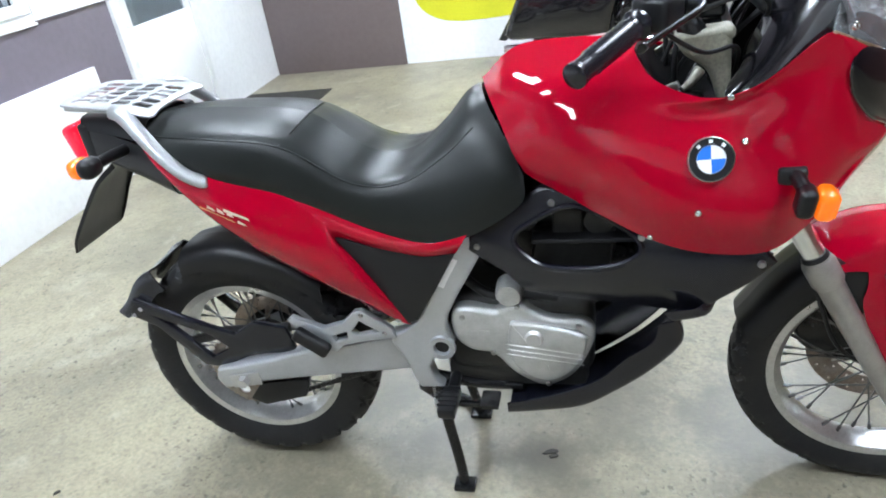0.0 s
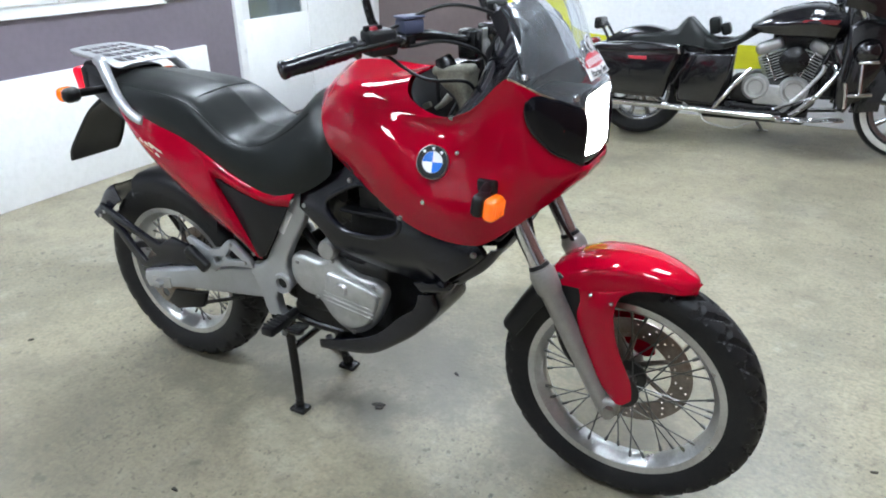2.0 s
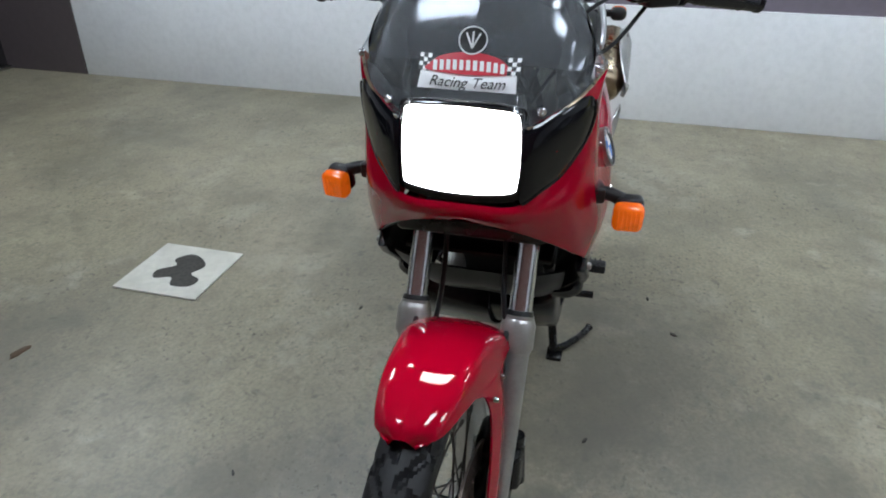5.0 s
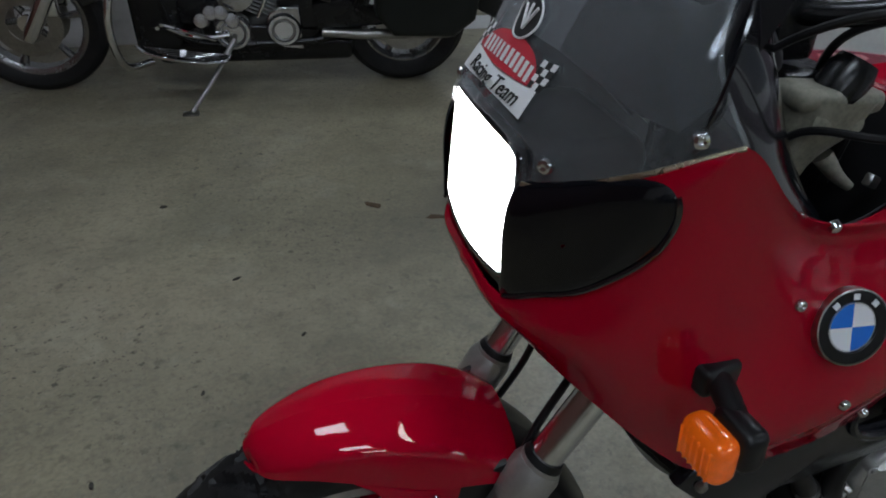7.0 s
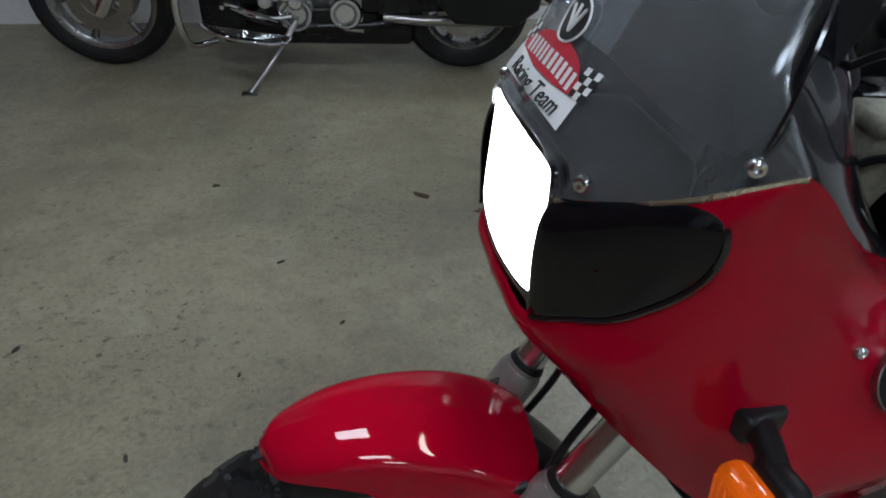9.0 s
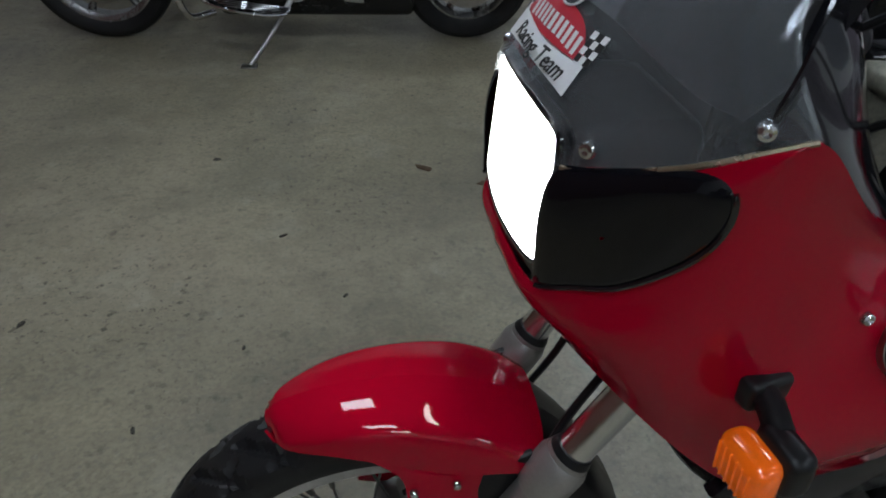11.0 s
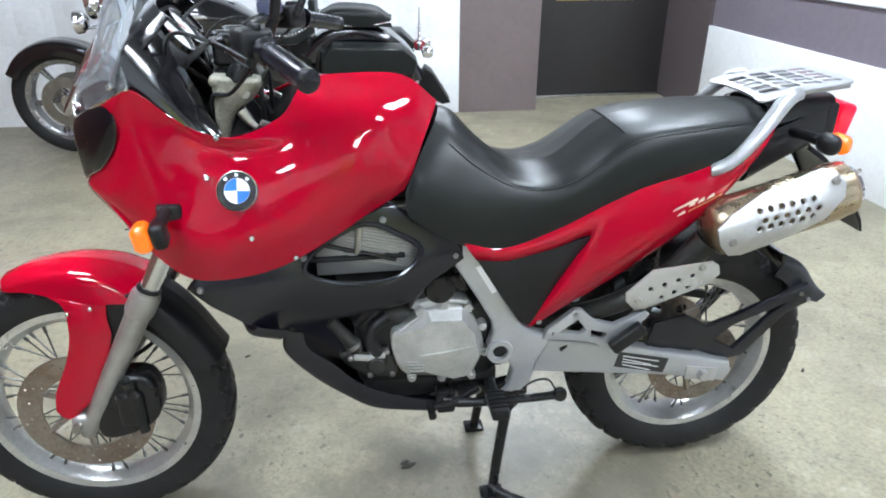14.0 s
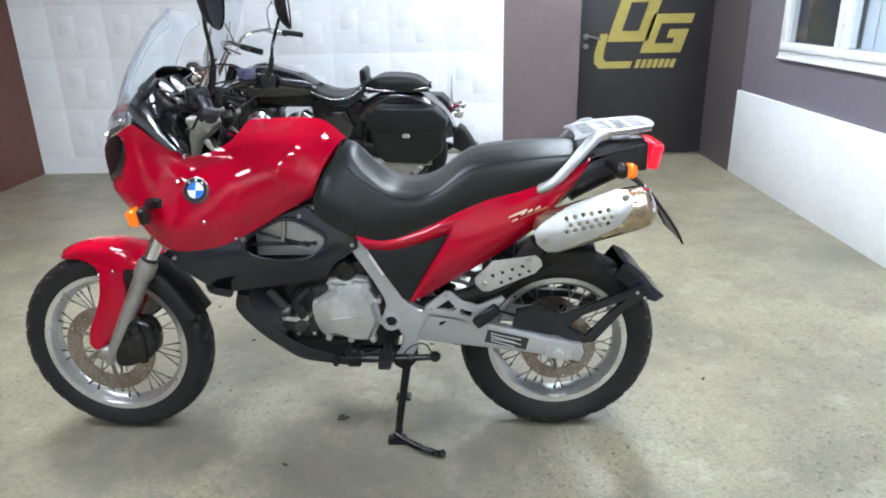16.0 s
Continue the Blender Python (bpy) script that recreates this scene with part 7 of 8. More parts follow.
def cruiser(m, label, full_fairing, group="parked cruisers"):
    th = thing("cruiser_motorcycle", label, "motorcycle", group)
    P = lambda name, bm, mat, label="", sharp=40, parent=None: part(name, moved(bm, m), mat, parent or th, label, sharp)
    fxw, fr, rr = -1.68, 0.325, 0.315
    cruiser_wheel(th, m, "front_wheel", fxw, fr, 0.062, 0.235, 6 if not full_fairing else 9, full_fairing)
    cruiser_wheel(th, m, "rear_wheel", 0.0, rr, 0.075, 0.205, 9)
    P("front_mudguard", mudguard(fxw, fr, 0.075, -1.05 if not full_fairing else -1.25, 1.25 if not full_fairing else 1.72, 0.055 if not full_fairing else 0.13), BLACK_GLOSS, "gloss black front mudguard", 60)
    P("rear_mudguard", mudguard(0.0, rr + 0.05, 0.100, -0.9, 1.35, 0.10), BLACK_GLOSS, "gloss black rear mudguard", 60)
    fk = lambda z, y: (fxw + 0.04 + (z - fr) * 0.62, y, z)
    for s in (1, -1):
        P("fork_leg", add(tube([fk(0.27, 0.115 * s), fk(0.30, 0.115 * s), fk(0.62, 0.115 * s), fk(0.64, 0.115 * s)], [0.024, 0.033, 0.033, 0.026], seg=20), tube([fk(0.64, 0.115 * s), fk(1.0, 0.115 * s)], 0.022 if not full_fairing else 0.034, seg=20)), CHROME, "chromed fork leg")
        P("caliper", box(fxw + 0.06, fxw + 0.15, s * 0.075 - 0.022, s * 0.075 + 0.022, 0.36, 0.46, 0.014, 3), CHROME)
    # tank and seats
    tk = [[(-1.13, 0.0, 0.80), (-1.05, 0.0, 0.905), (-0.90, 0.0, 0.935), (-0.70, 0.0, 0.885), (-0.56, 0.0, 0.80)], [(-1.13, 0.05, 0.80), (-1.05, 0.095, 0.89), (-0.90, 0.115, 0.915), (-0.70, 0.10, 0.868), (-0.56, 0.06, 0.795)], [(-1.14, 0.07, 0.77), (-1.06, 0.155, 0.81), (-0.90, 0.180, 0.83), (-0.70, 0.150, 0.80), (-0.55, 0.08, 0.775)], [(-1.12, 0.05, 0.73), (-1.05, 0.135, 0.73), (-0.90, 0.16, 0.735), (-0.70, 0.13, 0.735), (-0.56, 0.07, 0.745)]]
    if full_fairing:
        tk = [[(x - 0.115, y, z) for x, y, z in l] for l in tk]
    tank_ = P("fuel_tank", both(skin(tk, 36, 18)), BLACK_GLOSS, "gloss black teardrop tank", 70)
    for s in (1, -1):
        P("tank_badge", plate([(x - (0.17 if full_fairing else 0), z) for x, z in ((-1.00, 0.835), (-0.80, 0.83), (-0.78, 0.815), (-0.98, 0.805))], s * 0.174, s * 0.180, 0.001), BURGUNDY if full_fairing else CHROME, "", 40, tank_)
    P("tank_console", both(skin([[(x - (0.115 if full_fairing else 0), y, z) for x, y, z in l] for l in [[(-1.04, 0, 0.918), (-0.90, 0, 0.946), (-0.66, 0, 0.878)], [(-1.04, 0.035, 0.912), (-0.90, 0.04, 0.94), (-0.66, 0.03, 0.872)]]], 20, 6, 0.004)), CHROME, "chromed tank console", 60)
    st = [[(-0.60, 0.0, 0.80), (-0.50, 0.0, 0.745), (-0.34, 0.0, 0.735), (-0.22, 0.0, 0.83)], [(-0.60, 0.08, 0.795), (-0.50, 0.13, 0.74), (-0.34, 0.16, 0.73), (-0.22, 0.12, 0.82)], [(-0.60, 0.09, 0.76), (-0.50, 0.15, 0.695), (-0.34, 0.185, 0.675), (-0.22, 0.14, 0.73)]]
    if full_fairing:
        st = [[(-0.745, 0.0, 0.822), (-0.68, 0.0, 0.775), (-0.60, 0.0, 0.712), (-0.50, 0.0, 0.690), (-0.40, 0.0, 0.72)], [(-0.745, 0.03, 0.818), (-0.68, 0.06, 0.768), (-0.60, 0.12, 0.702), (-0.50, 0.16, 0.682), (-0.40, 0.14, 0.71)], [(-0.755, 0.04, 0.755), (-0.69, 0.075, 0.715), (-0.60, 0.14, 0.655), (-0.50, 0.185, 0.630), (-0.40, 0.16, 0.63)]]
    P("rider_seat", both(skin(st, 26, 14, 0.02)), LEATHER, "low black leather rider seat", 70)
    ps = [[(-0.20, 0.0, 0.815), (-0.10, 0.0, 0.85), (0.10, 0.0, 0.84), (0.20, 0.0, 0.79)], [(-0.20, 0.09, 0.81), (-0.10, 0.12, 0.845), (0.10, 0.11, 0.835), (0.20, 0.07, 0.785)], [(-0.21, 0.10, 0.74), (-0.10, 0.135, 0.755), (0.10, 0.125, 0.755), (0.21, 0.08, 0.745)]]
    if full_fairing:
        ps = [[(-0.435, 0.0, 0.69), (-0.36, 0.0, 0.755), (-0.285, 0.0, 0.818), (-0.24, 0.0, 0.792), (-0.18, 0.0, 0.735), (0.02, 0.0, 0.715), (0.24, 0.0, 0.675)], [(-0.435, 0.11, 0.685), (-0.36, 0.12, 0.748), (-0.285, 0.115, 0.808), (-0.24, 0.12, 0.782), (-0.18, 0.125, 0.725), (0.02, 0.12, 0.705), (0.24, 0.07, 0.665)], [(-0.435, 0.14, 0.62), (-0.36, 0.15, 0.64), (-0.285, 0.15, 0.65), (-0.24, 0.15, 0.65), (-0.18, 0.15, 0.64), (0.02, 0.14, 0.635), (0.24, 0.08, 0.63)]]
    pil = P("passenger_seat", both(skin(ps, 26, 14, 0.02)), LEATHER, "black leather passenger seat", 70)
    P("frame", add(*[tube([(-1.20, 0.05 * s, 0.80), (-1.12, 0.10 * s, 0.55), (-1.02, 0.12 * s, 0.27), (-0.60, 0.13 * s, 0.24), (-0.30, 0.13 * s, 0.30), (-0.20, 0.12 * s, 0.62)], 0.017, 30, 10) for s in (1, -1)]), BLACK_METAL, "black tubular frame")
    P("battery_box", add(box(-0.60, -0.24, -0.11, 0.11, 0.28, 0.70, 0.03, 3)), BLACK_METAL, "black battery and oil box")
    ex = -0.135 if full_fairing else 0.0
    P("electrics_cover", box(-1.10 + ex, -0.98 + ex, -0.075, 0.075, 0.34, 0.72, 0.03, 3), BLACK_METAL)
    P("under_tank_cover", box(-1.02 + 1.5 * ex, -0.58 + 1.7 * ex, -0.05, 0.05, 0.64, 0.76, 0.02, 3), BLACK_METAL)
    P("neck", tube([(-1.26, 0, 0.66), (-1.14, 0, 0.92)], 0.035, 4, 16), BLACK_METAL)
    vtwin(th, m, *((-0.955, 0.41) if full_fairing else (-0.775, 0.312)), not full_fairing)
    # pipes
    if full_fairing:
        P("exhaust", tube([(-0.93, 0.17, 0.216), (-0.86, 0.195, 0.220), (-0.50, 0.21, 0.234), (-0.15, 0.24, 0.249), (0.25, 0.29, 0.262), (0.49, 0.30, 0.272)], [0.018, 0.019, 0.021, 0.024, 0.026, 0.024], 30, 16), CHROME, "long straight chromed exhaust pipe")
        P("pipe_shield", tube([(-0.515, 0.20, 0.245), (-0.60, 0.185, 0.372), (-0.715, 0.15, 0.520)], [0.014, 0.017, 0.014], 16, 12), CHROME, "slanting chromed pipe shield")
        P("header_pipe", tube([(-0.99, 0.14, 0.232), (-1.09, 0.155, 0.330), (-1.205, 0.14, 0.500), (-1.19, 0.10, 0.56)], 0.018, 20, 12), CHROME, "chromed header pipe")
        P("header_pipe", tube([(-0.94, 0.125, 0.250), (-1.01, 0.14, 0.345), (-1.13, 0.12, 0.520), (-1.11, 0.09, 0.57)], 0.014, 20, 12), STEEL, "dull steel header pipe")
        P("lower_rail", tube([(-0.44, 0.17, 0.205), (-0.49, 0.19, 0.155), (-0.65, 0.20, 0.130), (-0.77, 0.18, 0.175)], 0.006, 18, 8), STEEL)
        P("tail_pipe", tube([(0.10, 0.25, 0.215), (0.40, 0.27, 0.226), (0.44, 0.27, 0.228)], [0.016, 0.018, 0.012], 10, 12), STEEL)
    else:
        P("exhaust", add(tube([(-0.86, 0.10, 0.62), (-0.93, 0.16, 0.52), (-0.86, 0.185, 0.36), (-0.60, 0.19, 0.275), (-0.25, 0.195, 0.265)], 0.022, 30, 14), tube([(-0.30, 0.195, 0.262), (-0.25, 0.195, 0.262), (0.30, 0.195, 0.285), (0.52, 0.195, 0.293)], [0.025, 0.042, 0.045, 0.047], 16, 20)), CHROME, "long chromed exhaust pipe")
        P("pipe_shield", tube([(-0.62, 0.135, 0.64), (-0.74, 0.15, 0.50), (-0.80, 0.16, 0.40)], 0.020, 16, 12), CHROME)
    # crash bar, floorboards, pedals
    for s in (1, -1):
        if full_fairing:
            P("crash_bar", add(tube([(-1.285, 0.215 * s, 0.315), (-1.275, 0.215 * s, 0.40), (-1.262, 0.215 * s, 0.470)], 0.013, 10, 12), tube([(-1.28, 0.215 * s, 0.395), (-1.345, 0.222 * s, 0.402), (-1.415, 0.205 * s, 0.410)], 0.012, 10, 12), tube([(-1.350, 0.218 * s, 0.405), (-1.340, 0.215 * s, 0.50), (-1.332, 0.205 * s, 0.585)], 0.011, 10, 12)), CHROME, "chromed engine guard")
        else:
            P("crash_bar", tube([(-1.18, 0.06 * s, 0.66), (-1.22, 0.22 * s, 0.62), (-1.27, 0.30 * s, 0.48), (-1.29, 0.29 * s, 0.32), (-1.27, 0.22 * s, 0.18), (-1.18, 0.12 * s, 0.16)], 0.016, 36, 12), CHROME, "chromed engine guard")
    for s in (1, -1):
        fx_, fy_, fz_ = (-1.105, 0.235, 0.220) if full_fairing else (-1.015, 0.285, 0.240)
        fo = curve([(-0.20, 0.055), (-0.165, 0.0), (-0.09, -0.045), (0.0, -0.062), (0.11, -0.056), (0.18, -0.015), (0.195, 0.055)], 24)
        if full_fairing:
            fo = curve([(-0.18, 0.055), (-0.18, 0.0), (-0.175, -0.05), (0.0, -0.058), (0.175, -0.05), (0.18, 0.0), (0.18, 0.055)], 24)
        fm = pose(fx_, fy_ * s, fz_, 0, 8 if not full_fairing else 5, 0) @ Matrix.Diagonal((1, -s, 1, 1))
        brd = plate([(x, y) for x, y in fo], 0, 0.014, 0.003)
        brd.transform(Matrix(((1, 0, 0, 0), (0, 0, 1, 0), (0, 1, 0, 0), (0, 0, 0, 1))))
        brd.transform(fm)
        bmesh.ops.recalc_face_normals(brd, faces=brd.faces[:])
        fb = P("floorboard", brd, BLACK_METAL, "black half-moon footboard with bright strips")
        P("board_rim", moved(tube([(x, y, 0.008) for x, y in fo], 0.0075, seg=8), fm), CHROME, "chromed rim", 40, fb)
        for k in range(4):
            y = 0.036 - k * 0.022
            w = 0.165 - 0.028 * k
            P("bright_strip", moved(box(-w, w, y - 0.0055, y + 0.0055, 0.013, 0.019, 0.002, 1), fm), CHROME, "", 40, fb)
        P("pedal", tube([(-0.88, 0.16 * s, 0.27), (-1.02, 0.19 * s, 0.33), (-1.10, 0.23 * s, 0.37), (-1.10, 0.28 * s, 0.37)], 0.009, 18, 8), CHROME)
    k0, k1, k2 = ((-0.72, -0.14, 0.24), (-0.80, -0.30, 0.11), (-0.85, -0.385, 0.035)) if full_fairing else ((-0.80, -0.16, 0.27), (-0.91, -0.31, 0.13), (-1.0, -0.42, 0.038))
    P("kickstand", add(tube([k0, k1, k2], [0.013, 0.011, 0.010], 10, 10), box(k2[0] - 0.04, k2[0] + 0.03, k2[1] - 0.025, k2[1] + 0.020, 0.028, 0.038, 0.004)), STEEL, "steel side stand, down")
    # bars and lamps
    hb_ = P("handlebar", both(tube([(-1.13, 0, 1.0), (-1.13, 0.08, 1.02), (-1.12, 0.20, 1.09), (-1.02, 0.33, 1.12), (-0.88, 0.42, 1.09), (-0.78, 0.45, 1.07)], 0.013, 40, 12)), CHROME, "wide chromed handlebar")
    for s in (1, -1):
        P("grip", tube([(-0.91, 0.405 * s, 1.096), (-0.77, 0.453 * s, 1.068)], 0.019, 6, 14), BLACK_PLASTIC, "", 40, hb_)
        P("lever", tube([(-0.98, 0.36 * s, 1.115), (-1.02, 0.41 * s, 1.10), (-0.90, 0.47 * s, 1.06)], 0.007, 16, 8), CHROME, "", 40, hb_)
        P("mirror", add(tube([(-0.98, 0.35 * s, 1.13), (-1.00, 0.40 * s, 1.24), (-0.98, 0.45 * s, 1.30)], 0.006, 14, 8), moved(lathe([(0, -0.02), (0.04, -0.016), (0.06, 0.0), (0.058, 0.004), (0, 0.004)], (0, 0, 0), (0, 0, 1), 24), pose(-0.97, 0.47 * s, 1.33, 0, 85, 0))), CHROME, "chromed round mirror", 40, hb_)
    P("number_plate_bracket", plate([(0.36, 0.44), (0.40, 0.50), (0.44, 0.47), (0.545, 0.30), (0.50, 0.29), (0.36, 0.36)], -0.085, 0.085, 0.008), BLACK_PLASTIC, "black mudflap and plate bracket")
    P("tail_lamp", box(0.33, 0.40, -0.05, 0.05, 0.60, 0.66, 0.02, 3), BURGUNDY, "small dark red tail lamp")
    for s in (1, -1):
        P("rear_indicator", lathe([(0, 0.04), (0.025, 0.036), (0.034, 0.015), (0.030, -0.02), (0, -0.03)], (0.40, 0.13 * s, 0.615), (1, 0, 0), 18), CHROME, "chromed bullet indicator")
    P("light_bar", tube([(0.38, -0.13, 0.615), (0.38, 0.13, 0.615)], 0.010, 6, 10), CHROME)
    if not full_fairing:
        # windshield, lamp cluster, studded leather bags
        # added black box filling the dark space under the engine
        P("lower_cover", box(-1.16, -0.25, -0.115, 0.115, 0.135, 0.26, 0.04, 3), BLACK_METAL, "added black box filling the dark engine underside")
        P("radiator_cover", box(-1.24, -1.02, -0.12, 0.12, 0.20, 0.74, 0.04, 3), BLACK_METAL)
        for k in range(4):
            P("lifter_cover", moved(lathe([(0, 0.05), (0.030, 0.048), (0.040, 0.03), (0.042, 0)], (0, 0, 0), (0, 0, 1), 18), pose(-0.935 + 0.045 * k, -0.105, 0.40 - 0.035 * abs(k - 1.5), 80, 0, 0)), POLISHED, "polished round cap")
        P("shift_rod", tube([(-1.10, -0.20, 0.36), (-1.0, -0.17, 0.30), (-0.90, -0.16, 0.285), (-0.82, -0.15, 0.29)], 0.010, 16, 8), CHROME)
        P("horn_cover", lathe([(0, 0.05), (0.05, 0.046), (0.085, 0.025), (0.092, 0.0), (0.07, -0.02)], (-0.965, -0.115, 0.545), (0, -1, 0.15), 28), POLISHED, "chromed teardrop horn cover")
        P("down_tube_cover", box(-1.08, -0.84, -0.10, 0.10, 0.30, 0.66, 0.04, 3), BLACK_METAL)
        P("boom_plate", plate([(-0.655, 0.31), (-0.640, 0.375), (-0.590, 0.405), (-0.500, 0.405), (-0.490, 0.205), (-0.580, 0.215), (-0.640, 0.245)], -0.132, -0.112, 0.008, seg=3), POLISHED, "polished triangular rear engine plate")
        P("headlamp", lathe([(0, 0.09), (0.05, 0.085), (0.085, 0.05), (0.095, 0.0), (0.090, -0.012), (0, -0.02)], (-1.44, 0, 0.87), (1, 0, 0.05), 32), CHROME, "chromed round headlamp")
        for s in (1, -1):
            P("spot_lamp", lathe([(0, 0.06), (0.035, 0.055), (0.058, 0.03), (0.062, 0.0), (0, -0.012)], (-1.47, 0.185 * s, 0.80), (1, 0, 0.05), 24), CHROME, "chromed spot lamp")
        P("lamp_bracket", tube([(-1.43, -0.19, 0.77), (-1.36, -0.10, 0.77), (-1.34, 0, 0.77), (-1.36, 0.10, 0.77), (-1.43, 0.19, 0.77)], 0.012, 20, 10), CHROME)
        P("lamp_nacelle", box(-1.42, -1.28, -0.07, 0.07, 0.78, 0.93, 0.03, 3), CHROME, "chromed lamp nacelle")
        scr = P("windshield", both(skin([[(-1.31, 0, 0.92), (-1.22, 0, 1.15), (-1.12, 0, 1.42)], [(-1.29, 0.15, 0.95), (-1.20, 0.16, 1.16), (-1.105, 0.14, 1.41)], [(-1.24, 0.25, 1.02), (-1.165, 0.25, 1.18), (-1.08, 0.20, 1.36)]], 24, 16, 0.004)), SCREEN, "clear touring windshield", 60)
        scr.visible_shadow = False
        for s in (1, -1):
            P("windshield_strut", tube([(-1.28, 0.155 * s, 0.80), (-1.25, 0.16 * s, 1.0), (-1.19, 0.165 * s, 1.20)], 0.008, 10, 8), CHROME, "", 40, scr)
        for s in (1, -1):
            bag = P("saddlebag", add(plate([(-0.16, 0.40), (-0.17, 0.60), (-0.12, 0.665), (0.26, 0.655), (0.33, 0.58), (0.30, 0.38), (0.20, 0.30), (-0.08, 0.31)], s * 0.155, s * 0.30, 0.03, smooth=0, seg=3)), LEATHER, "black leather saddlebag with a studded lid")
            P("lid", plate([(-0.18, 0.545), (-0.18, 0.62), (-0.12, 0.685), (0.26, 0.675), (0.34, 0.60), (0.33, 0.54), (0.08, 0.50)], s * 0.15, s * 0.312, 0.012, seg=3), LEATHER, "", 40, bag)
            P("buckle", box(0.05, 0.10, s * 0.312 - 0.006, s * 0.312 + 0.006, 0.49, 0.52, 0.003), CHROME, "", 40, bag)
        for k in range(30):
            f = k / 29
            for s in (1, -1):
                P("stud", lathe([(0, 0.005), (0.005, 0.004), (0.0075, 0)], (-0.20 + 0.40 * f, 0.138 * s * (1 - 0.25 * f * f), 0.782 - 0.02 * math.sin(f * 3)), (0, s, 0.2), 8), CHROME, "", 40, pil)
        for k in range(20):
            f = k / 19
            for s in (1, -1):
                P("stud", lathe([(0, 0.005), (0.005, 0.004), (0.0075, 0)], (-0.57 + 0.34 * f, 0.155 * s + 0.035 * s * math.sin(f * 2.2), 0.762 - 0.075 * math.sin(f * 2.6) + 0.06 * f), (0, s, 0.2), 8), CHROME, "", 40, pil)
        P("driver_backrest", add(box(-0.255, -0.215, -0.10, 0.10, 0.80, 0.90, 0.02, 3)), LEATHER)
        P("antenna", add(tube([(0.36, -0.10, 0.62), (0.36, -0.10, 0.86)], [0.008, 0.003], 8, 8), *[lathe([(0, 0.012), (0.014, 0.0), (0, -0.012)], (0.36, -0.10, 0.66 + 0.03 * k), (0, 0, 1), 10) for k in range(4)]), CHROME, "ornate chromed antenna")
        for s in (1, -1):
            P("fender_rail", tube([(-0.10, 0.125 * s, 0.60), (0.12, 0.13 * s, 0.62), (0.34, 0.125 * s, 0.56)], 0.009, 14, 8), CHROME)
            P("side_cover", plate([(-0.52, 0.48), (-0.50, 0.62), (-0.36, 0.64), (-0.30, 0.52), (-0.36, 0.42)], s * 0.125, s * 0.150, 0.012, seg=3), BLACK_GLOSS, "gloss black side cover")
        P("left_pipe", tube([(-0.40, -0.15, 0.29), (-0.20, -0.17, 0.285), (0.15, -0.18, 0.29), (0.22, -0.18, 0.292)], [0.018, 0.024, 0.026, 0.024], 14, 14), STEEL, "dull steel exhaust pipe")
        P("belt_guard", plate([(-0.42, 0.30), (-0.44, 0.42), (-0.30, 0.44), (-0.16, 0.40), (0.02, 0.36), (0.02, 0.33), (-0.25, 0.31)], -0.145, -0.130, 0.006), BLACK_METAL)
    else:
        # hard bags with rails, leg shields, large fork fairing
        # no cover here: added black box stands for the shadow below the pipe
        P("lower_cover", box(-1.10, -0.42, -0.085, 0.085, 0.165, 0.30, 0.035, 3), BLACK_METAL, "added black box filling the dark engine underside")
        P("fork_cover", add(box(-1.42, -1.20, -0.10, 0.10, 0.60, 0.95, 0.04, 3), moved(box(-0.07, 0.07, -0.09, 0.09, -0.22, 0.20, 0.03, 3), pose(-1.28, 0, 0.54, 0, 25, 0))), BLACK_GLOSS, "gloss black fork cover")
        for s in (1, -1):
            bag = P("saddlebag", plate([(-0.195, 0.305), (-0.232, 0.47), (-0.285, 0.605), (-0.262, 0.650), (0.0, 0.662), (0.27, 0.645), (0.375, 0.605), (0.43, 0.49), (0.475, 0.36), (0.44, 0.322), (0.0, 0.305)], s * 0.165, s * 0.335, 0.035, seg=4), BLACK_GLOSS, "gloss black hard saddlebag")
            P("bag_lid", plate([(-0.286, 0.600), (-0.266, 0.652), (0.0, 0.665), (0.27, 0.648), (0.378, 0.606), (0.388, 0.575)], s * 0.16, s * 0.338, 0.015, seg=3), BLACK_GLOSS, "", 40, bag)
            P("reflector", box(-0.065, 0.055, s * 0.337 - 0.003, s * 0.337 + 0.003, 0.552, 0.572, 0.003), STICKER_RED, "red side reflector", 40, bag)
            P("latch", moved(box(-0.006, 0.006, -0.005, 0.005, -0.03, 0.03, 0.003), pose(-0.262, s * 0.335, 0.628, 0, 14, 0)), CHROME, "chromed latch", 40, bag)
            P("leg_shield", plate([(-1.225, 0.30), (-1.215, 0.50), (-1.225, 0.66), (-1.215, 0.80), (-1.30, 0.86), (-1.44, 0.84), (-1.475, 0.70), (-1.44, 0.56), (-1.395, 0.46), (-1.335, 0.36), (-1.29, 0.28)], s * 0.125, s * 0.195, 0.028, seg=3), BLACK_GLOSS, "gloss black leg shield")
            sd = P("lamp_cover", lathe([(0, 0.062), (0.035, 0.056), (0.062, 0.038), (0.074, 0.008), (0.074, -0.02)], (-1.345, s * 0.19, 0.660), (0, s, 0), 28), BLACK_GLOSS, "rounded gloss black lamp cover")
            P("cover_rim", lathe([(0.070, 0.010), (0.078, 0.016), (0.080, 0.002)], (-1.345, s * 0.19, 0.660), (0, s, 0), 28), BLACK_METAL, "", 40, sd)
            P("fork_trim", moved(box(-0.055, 0.055, -0.006, 0.006, -0.010, 0.010, 0.005), pose(-1.360, s * 0.232, 0.600, 0, 6, 0)), CHROME)
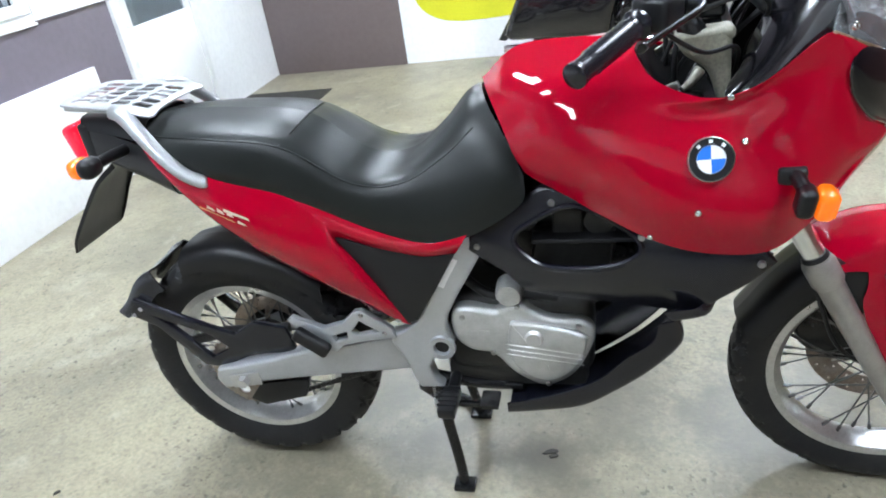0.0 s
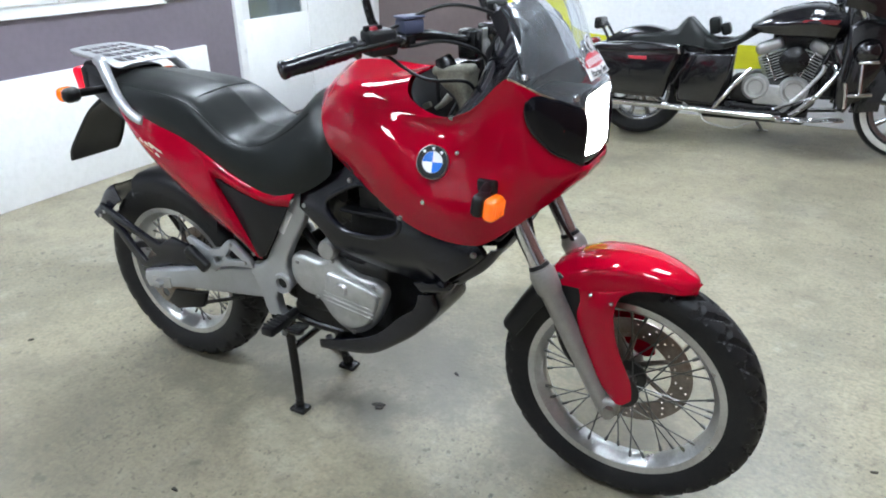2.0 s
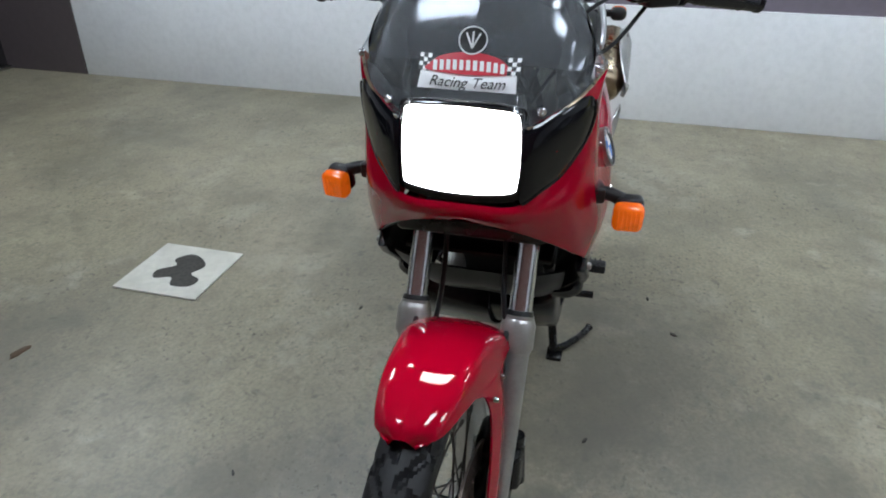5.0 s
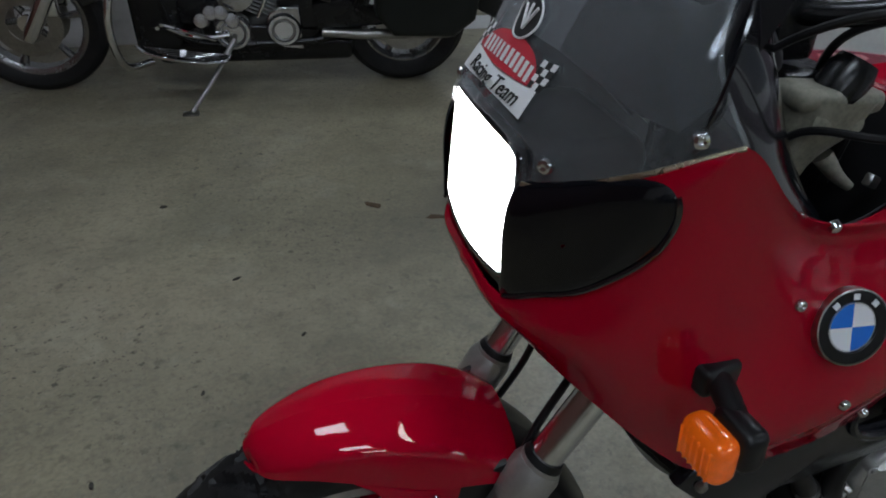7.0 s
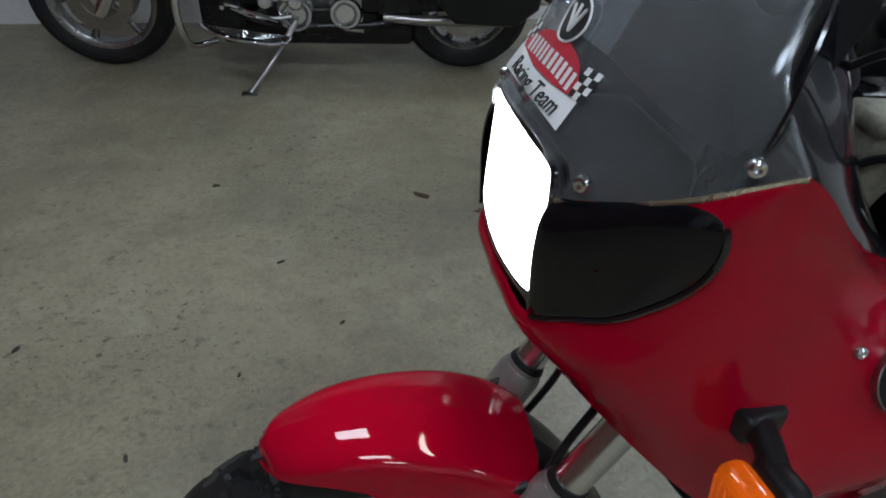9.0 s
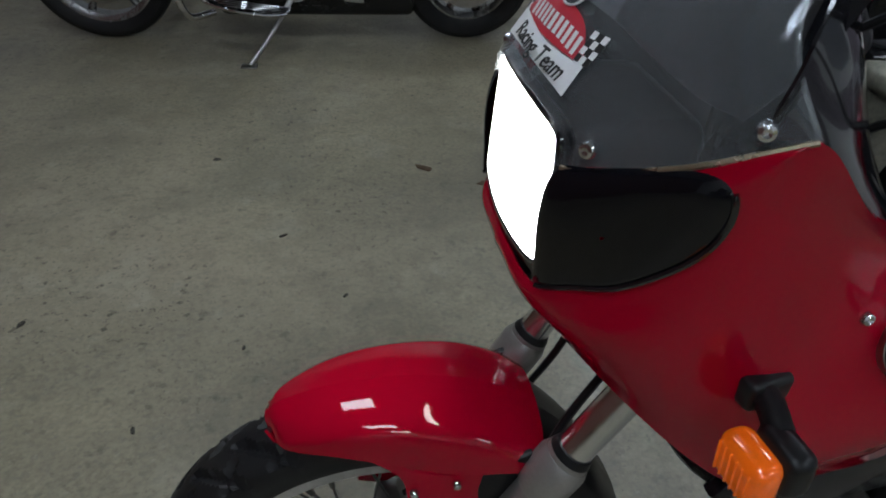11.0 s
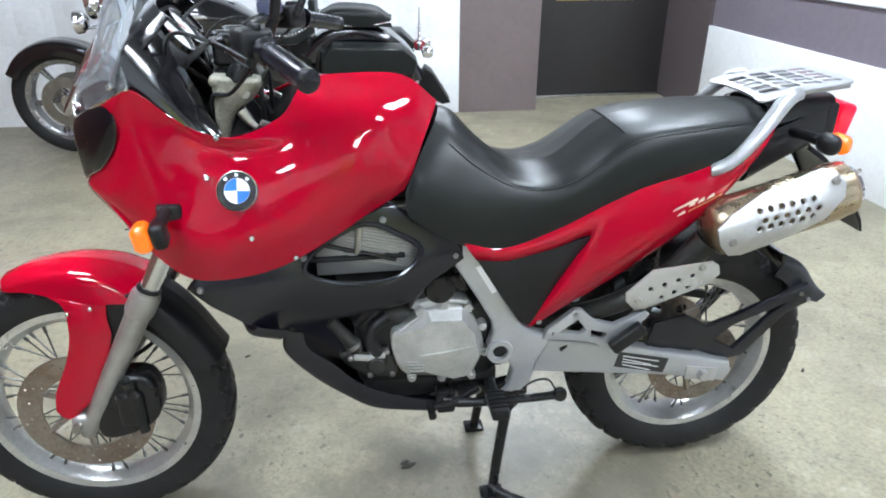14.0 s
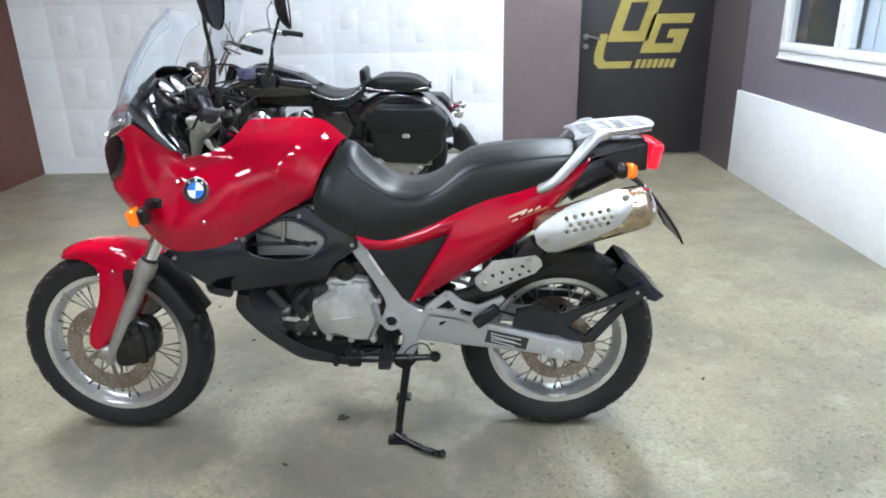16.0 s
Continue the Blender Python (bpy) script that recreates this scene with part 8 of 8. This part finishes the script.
            P("side_cover", plate([(-0.30, 0.605), (-0.60, 0.60), (-0.585, 0.48), (-0.535, 0.28), (-0.50, 0.262), (-0.27, 0.268), (-0.255, 0.46)], s * 0.13, s * 0.172, 0.018, seg=3), BLACK_GLOSS, "gloss black side cover")
            P("cover_strip", tube([(-0.245, 0.318 * s, 0.40), (-0.30, 0.30 * s, 0.50), (-0.345, 0.25 * s, 0.585)], 0.009, 10, 8), BLACK_GLOSS, "black bag strut")
        fa = [[(-1.50, 0, 0.80), (-1.50, 0, 0.98), (-1.42, 0, 1.14), (-1.34, 0, 1.20)], [(-1.47, 0.18, 0.80), (-1.46, 0.20, 0.98), (-1.39, 0.19, 1.13), (-1.32, 0.17, 1.19)], [(-1.36, 0.36, 0.86), (-1.34, 0.38, 0.98), (-1.29, 0.33, 1.10), (-1.25, 0.27, 1.16)], [(-1.16, 0.42, 0.92), (-1.15, 0.43, 0.99), (-1.14, 0.37, 1.07), (-1.14, 0.30, 1.12)]]
        P("fork_fairing", both(skin(fa, 26, 22, 0.006)), BLACK_GLOSS, "gloss black handlebar fairing", 70)
        P("headlamp", lathe([(0, -0.03), (0.07, -0.025), (0.09, 0), (0.095, 0.03)], (-1.51, 0, 0.90), (1, 0, 0), 32), CHROME, "round chromed headlamp")
        scr = P("windshield", both(skin([[(-1.33, 0, 1.20), (-1.27, 0, 1.29)], [(-1.31, 0.16, 1.19), (-1.25, 0.13, 1.28)], [(-1.25, 0.26, 1.155), (-1.20, 0.20, 1.24)]], 10, 14, 0.004)), SCREEN, "low clear windshield", 60)
        scr.visible_shadow = False
        P("driver_backrest", add(tube([(-0.43, 0, 0.66), (-0.42, 0, 0.75)], 0.010, 6, 8), moved(box(-0.035, 0.035, -0.11, 0.11, -0.055, 0.055, 0.022, 3), pose(-0.445, 0, 0.772, 0, 12, 0)), moved(box(-0.030, 0.030, -0.085, 0.085, -0.040, 0.040, 0.02, 3), pose(-0.515, 0, 0.752, 0, 18, 0))), LEATHER, "padded rider backrest")
        P("passenger_backrest", add(*[tube([(0.20, 0.10 * s, 0.58), (0.30, 0.10 * s, 0.74), (0.34, 0.10 * s, 0.78)], 0.010, 10, 8) for s in (1, -1)], box(0.31, 0.36, -0.12, 0.12, 0.72, 0.80, 0.02, 3)), BLACK_METAL, "small black rear backrest bar")
    return th


cruiser(pose(0.010, 3.03, 0.0, 0, 0, -4.6) @ pose(0, 0, 0.0, 4, 0, 0) @ Matrix.Diagonal((1.07, 1.05, 1.06, 1)), "black cruiser with windshield, chrome engine and studded leather bags", False)
cruiser(pose(0.03, -3.60, 0.0, 0, 0, 2.2) @ pose(0, 0, 0.0, 4, 0, 0), "black bagger motorcycle with hard cases and chrome pipes", True)

# ---------------------------------------------------------------- crumbs and stains on the concrete
def flake(x, y, size, turn, mat, name, label, category):
    r = random.Random(int((x + 9) * 1000 + y * 77))
    o = [(size * (0.6 + 0.5 * r.random()) * math.cos(a), 0.45 * size * (0.6 + 0.5 * r.random()) * math.sin(a)) for a in np.linspace(0, 2 * math.pi, 9, endpoint=False)]
    bm = bmesh.new()
    lo = [bm.verts.new((px, py, 0.0004)) for px, py in o]
    hi = [bm.verts.new((px * 0.8, py * 0.8, 0.0035 + 0.002 * r.random())) for px, py in o]
    bm.faces.new(hi)
    for i in range(9):
        bm.faces.new((lo[i], lo[(i + 1) % 9], hi[(i + 1) % 9], hi[i]))
    bmesh.ops.recalc_face_normals(bm, faces=bm.faces[:])
    ob = part(name, moved(bm, pose(x, y, 0, 0, 0, turn)), mat)
    return tagged(ob, label, category, "floor crumbs")


for x, y, sz, tn in ((0.004, 0.0, 0.026, 20), (-0.925, 1.267, 0.017, 30), (-1.172, 1.785, 0.018, 5), (-0.42, 1.636, 0.050, -40), (-0.21, 1.50, 0.042, -10), (-1.60, 0.95, 0.016, 60), (-0.35, -0.62, 0.018, 15), (0.42, -0.50, 0.014, 70), (0.62, -0.42, 0.012, 10), (-1.25, 0.55, 0.014, 100), (-0.75, 0.95, 0.012, 45), (-1.35, -0.35, 0.013, 20), (-1.02, 0.78, 0.011, 80), (0.30, 0.55, 0.013, 0), (-0.48, 0.60, 0.012, 33), (1.35, 0.25, 0.014, 55), (-0.000, 0.016, 0.016, 25), (-0.137, -0.253, 0.014, -30)):
    flake(x, y, sz, tn, BRONZE_LEAF if abs(x + 0.42) < 0.01 or abs(x + 0.21) < 0.01 else STAIN, "floor_crumb", "small dark dried crumb lying on the concrete", "debris")
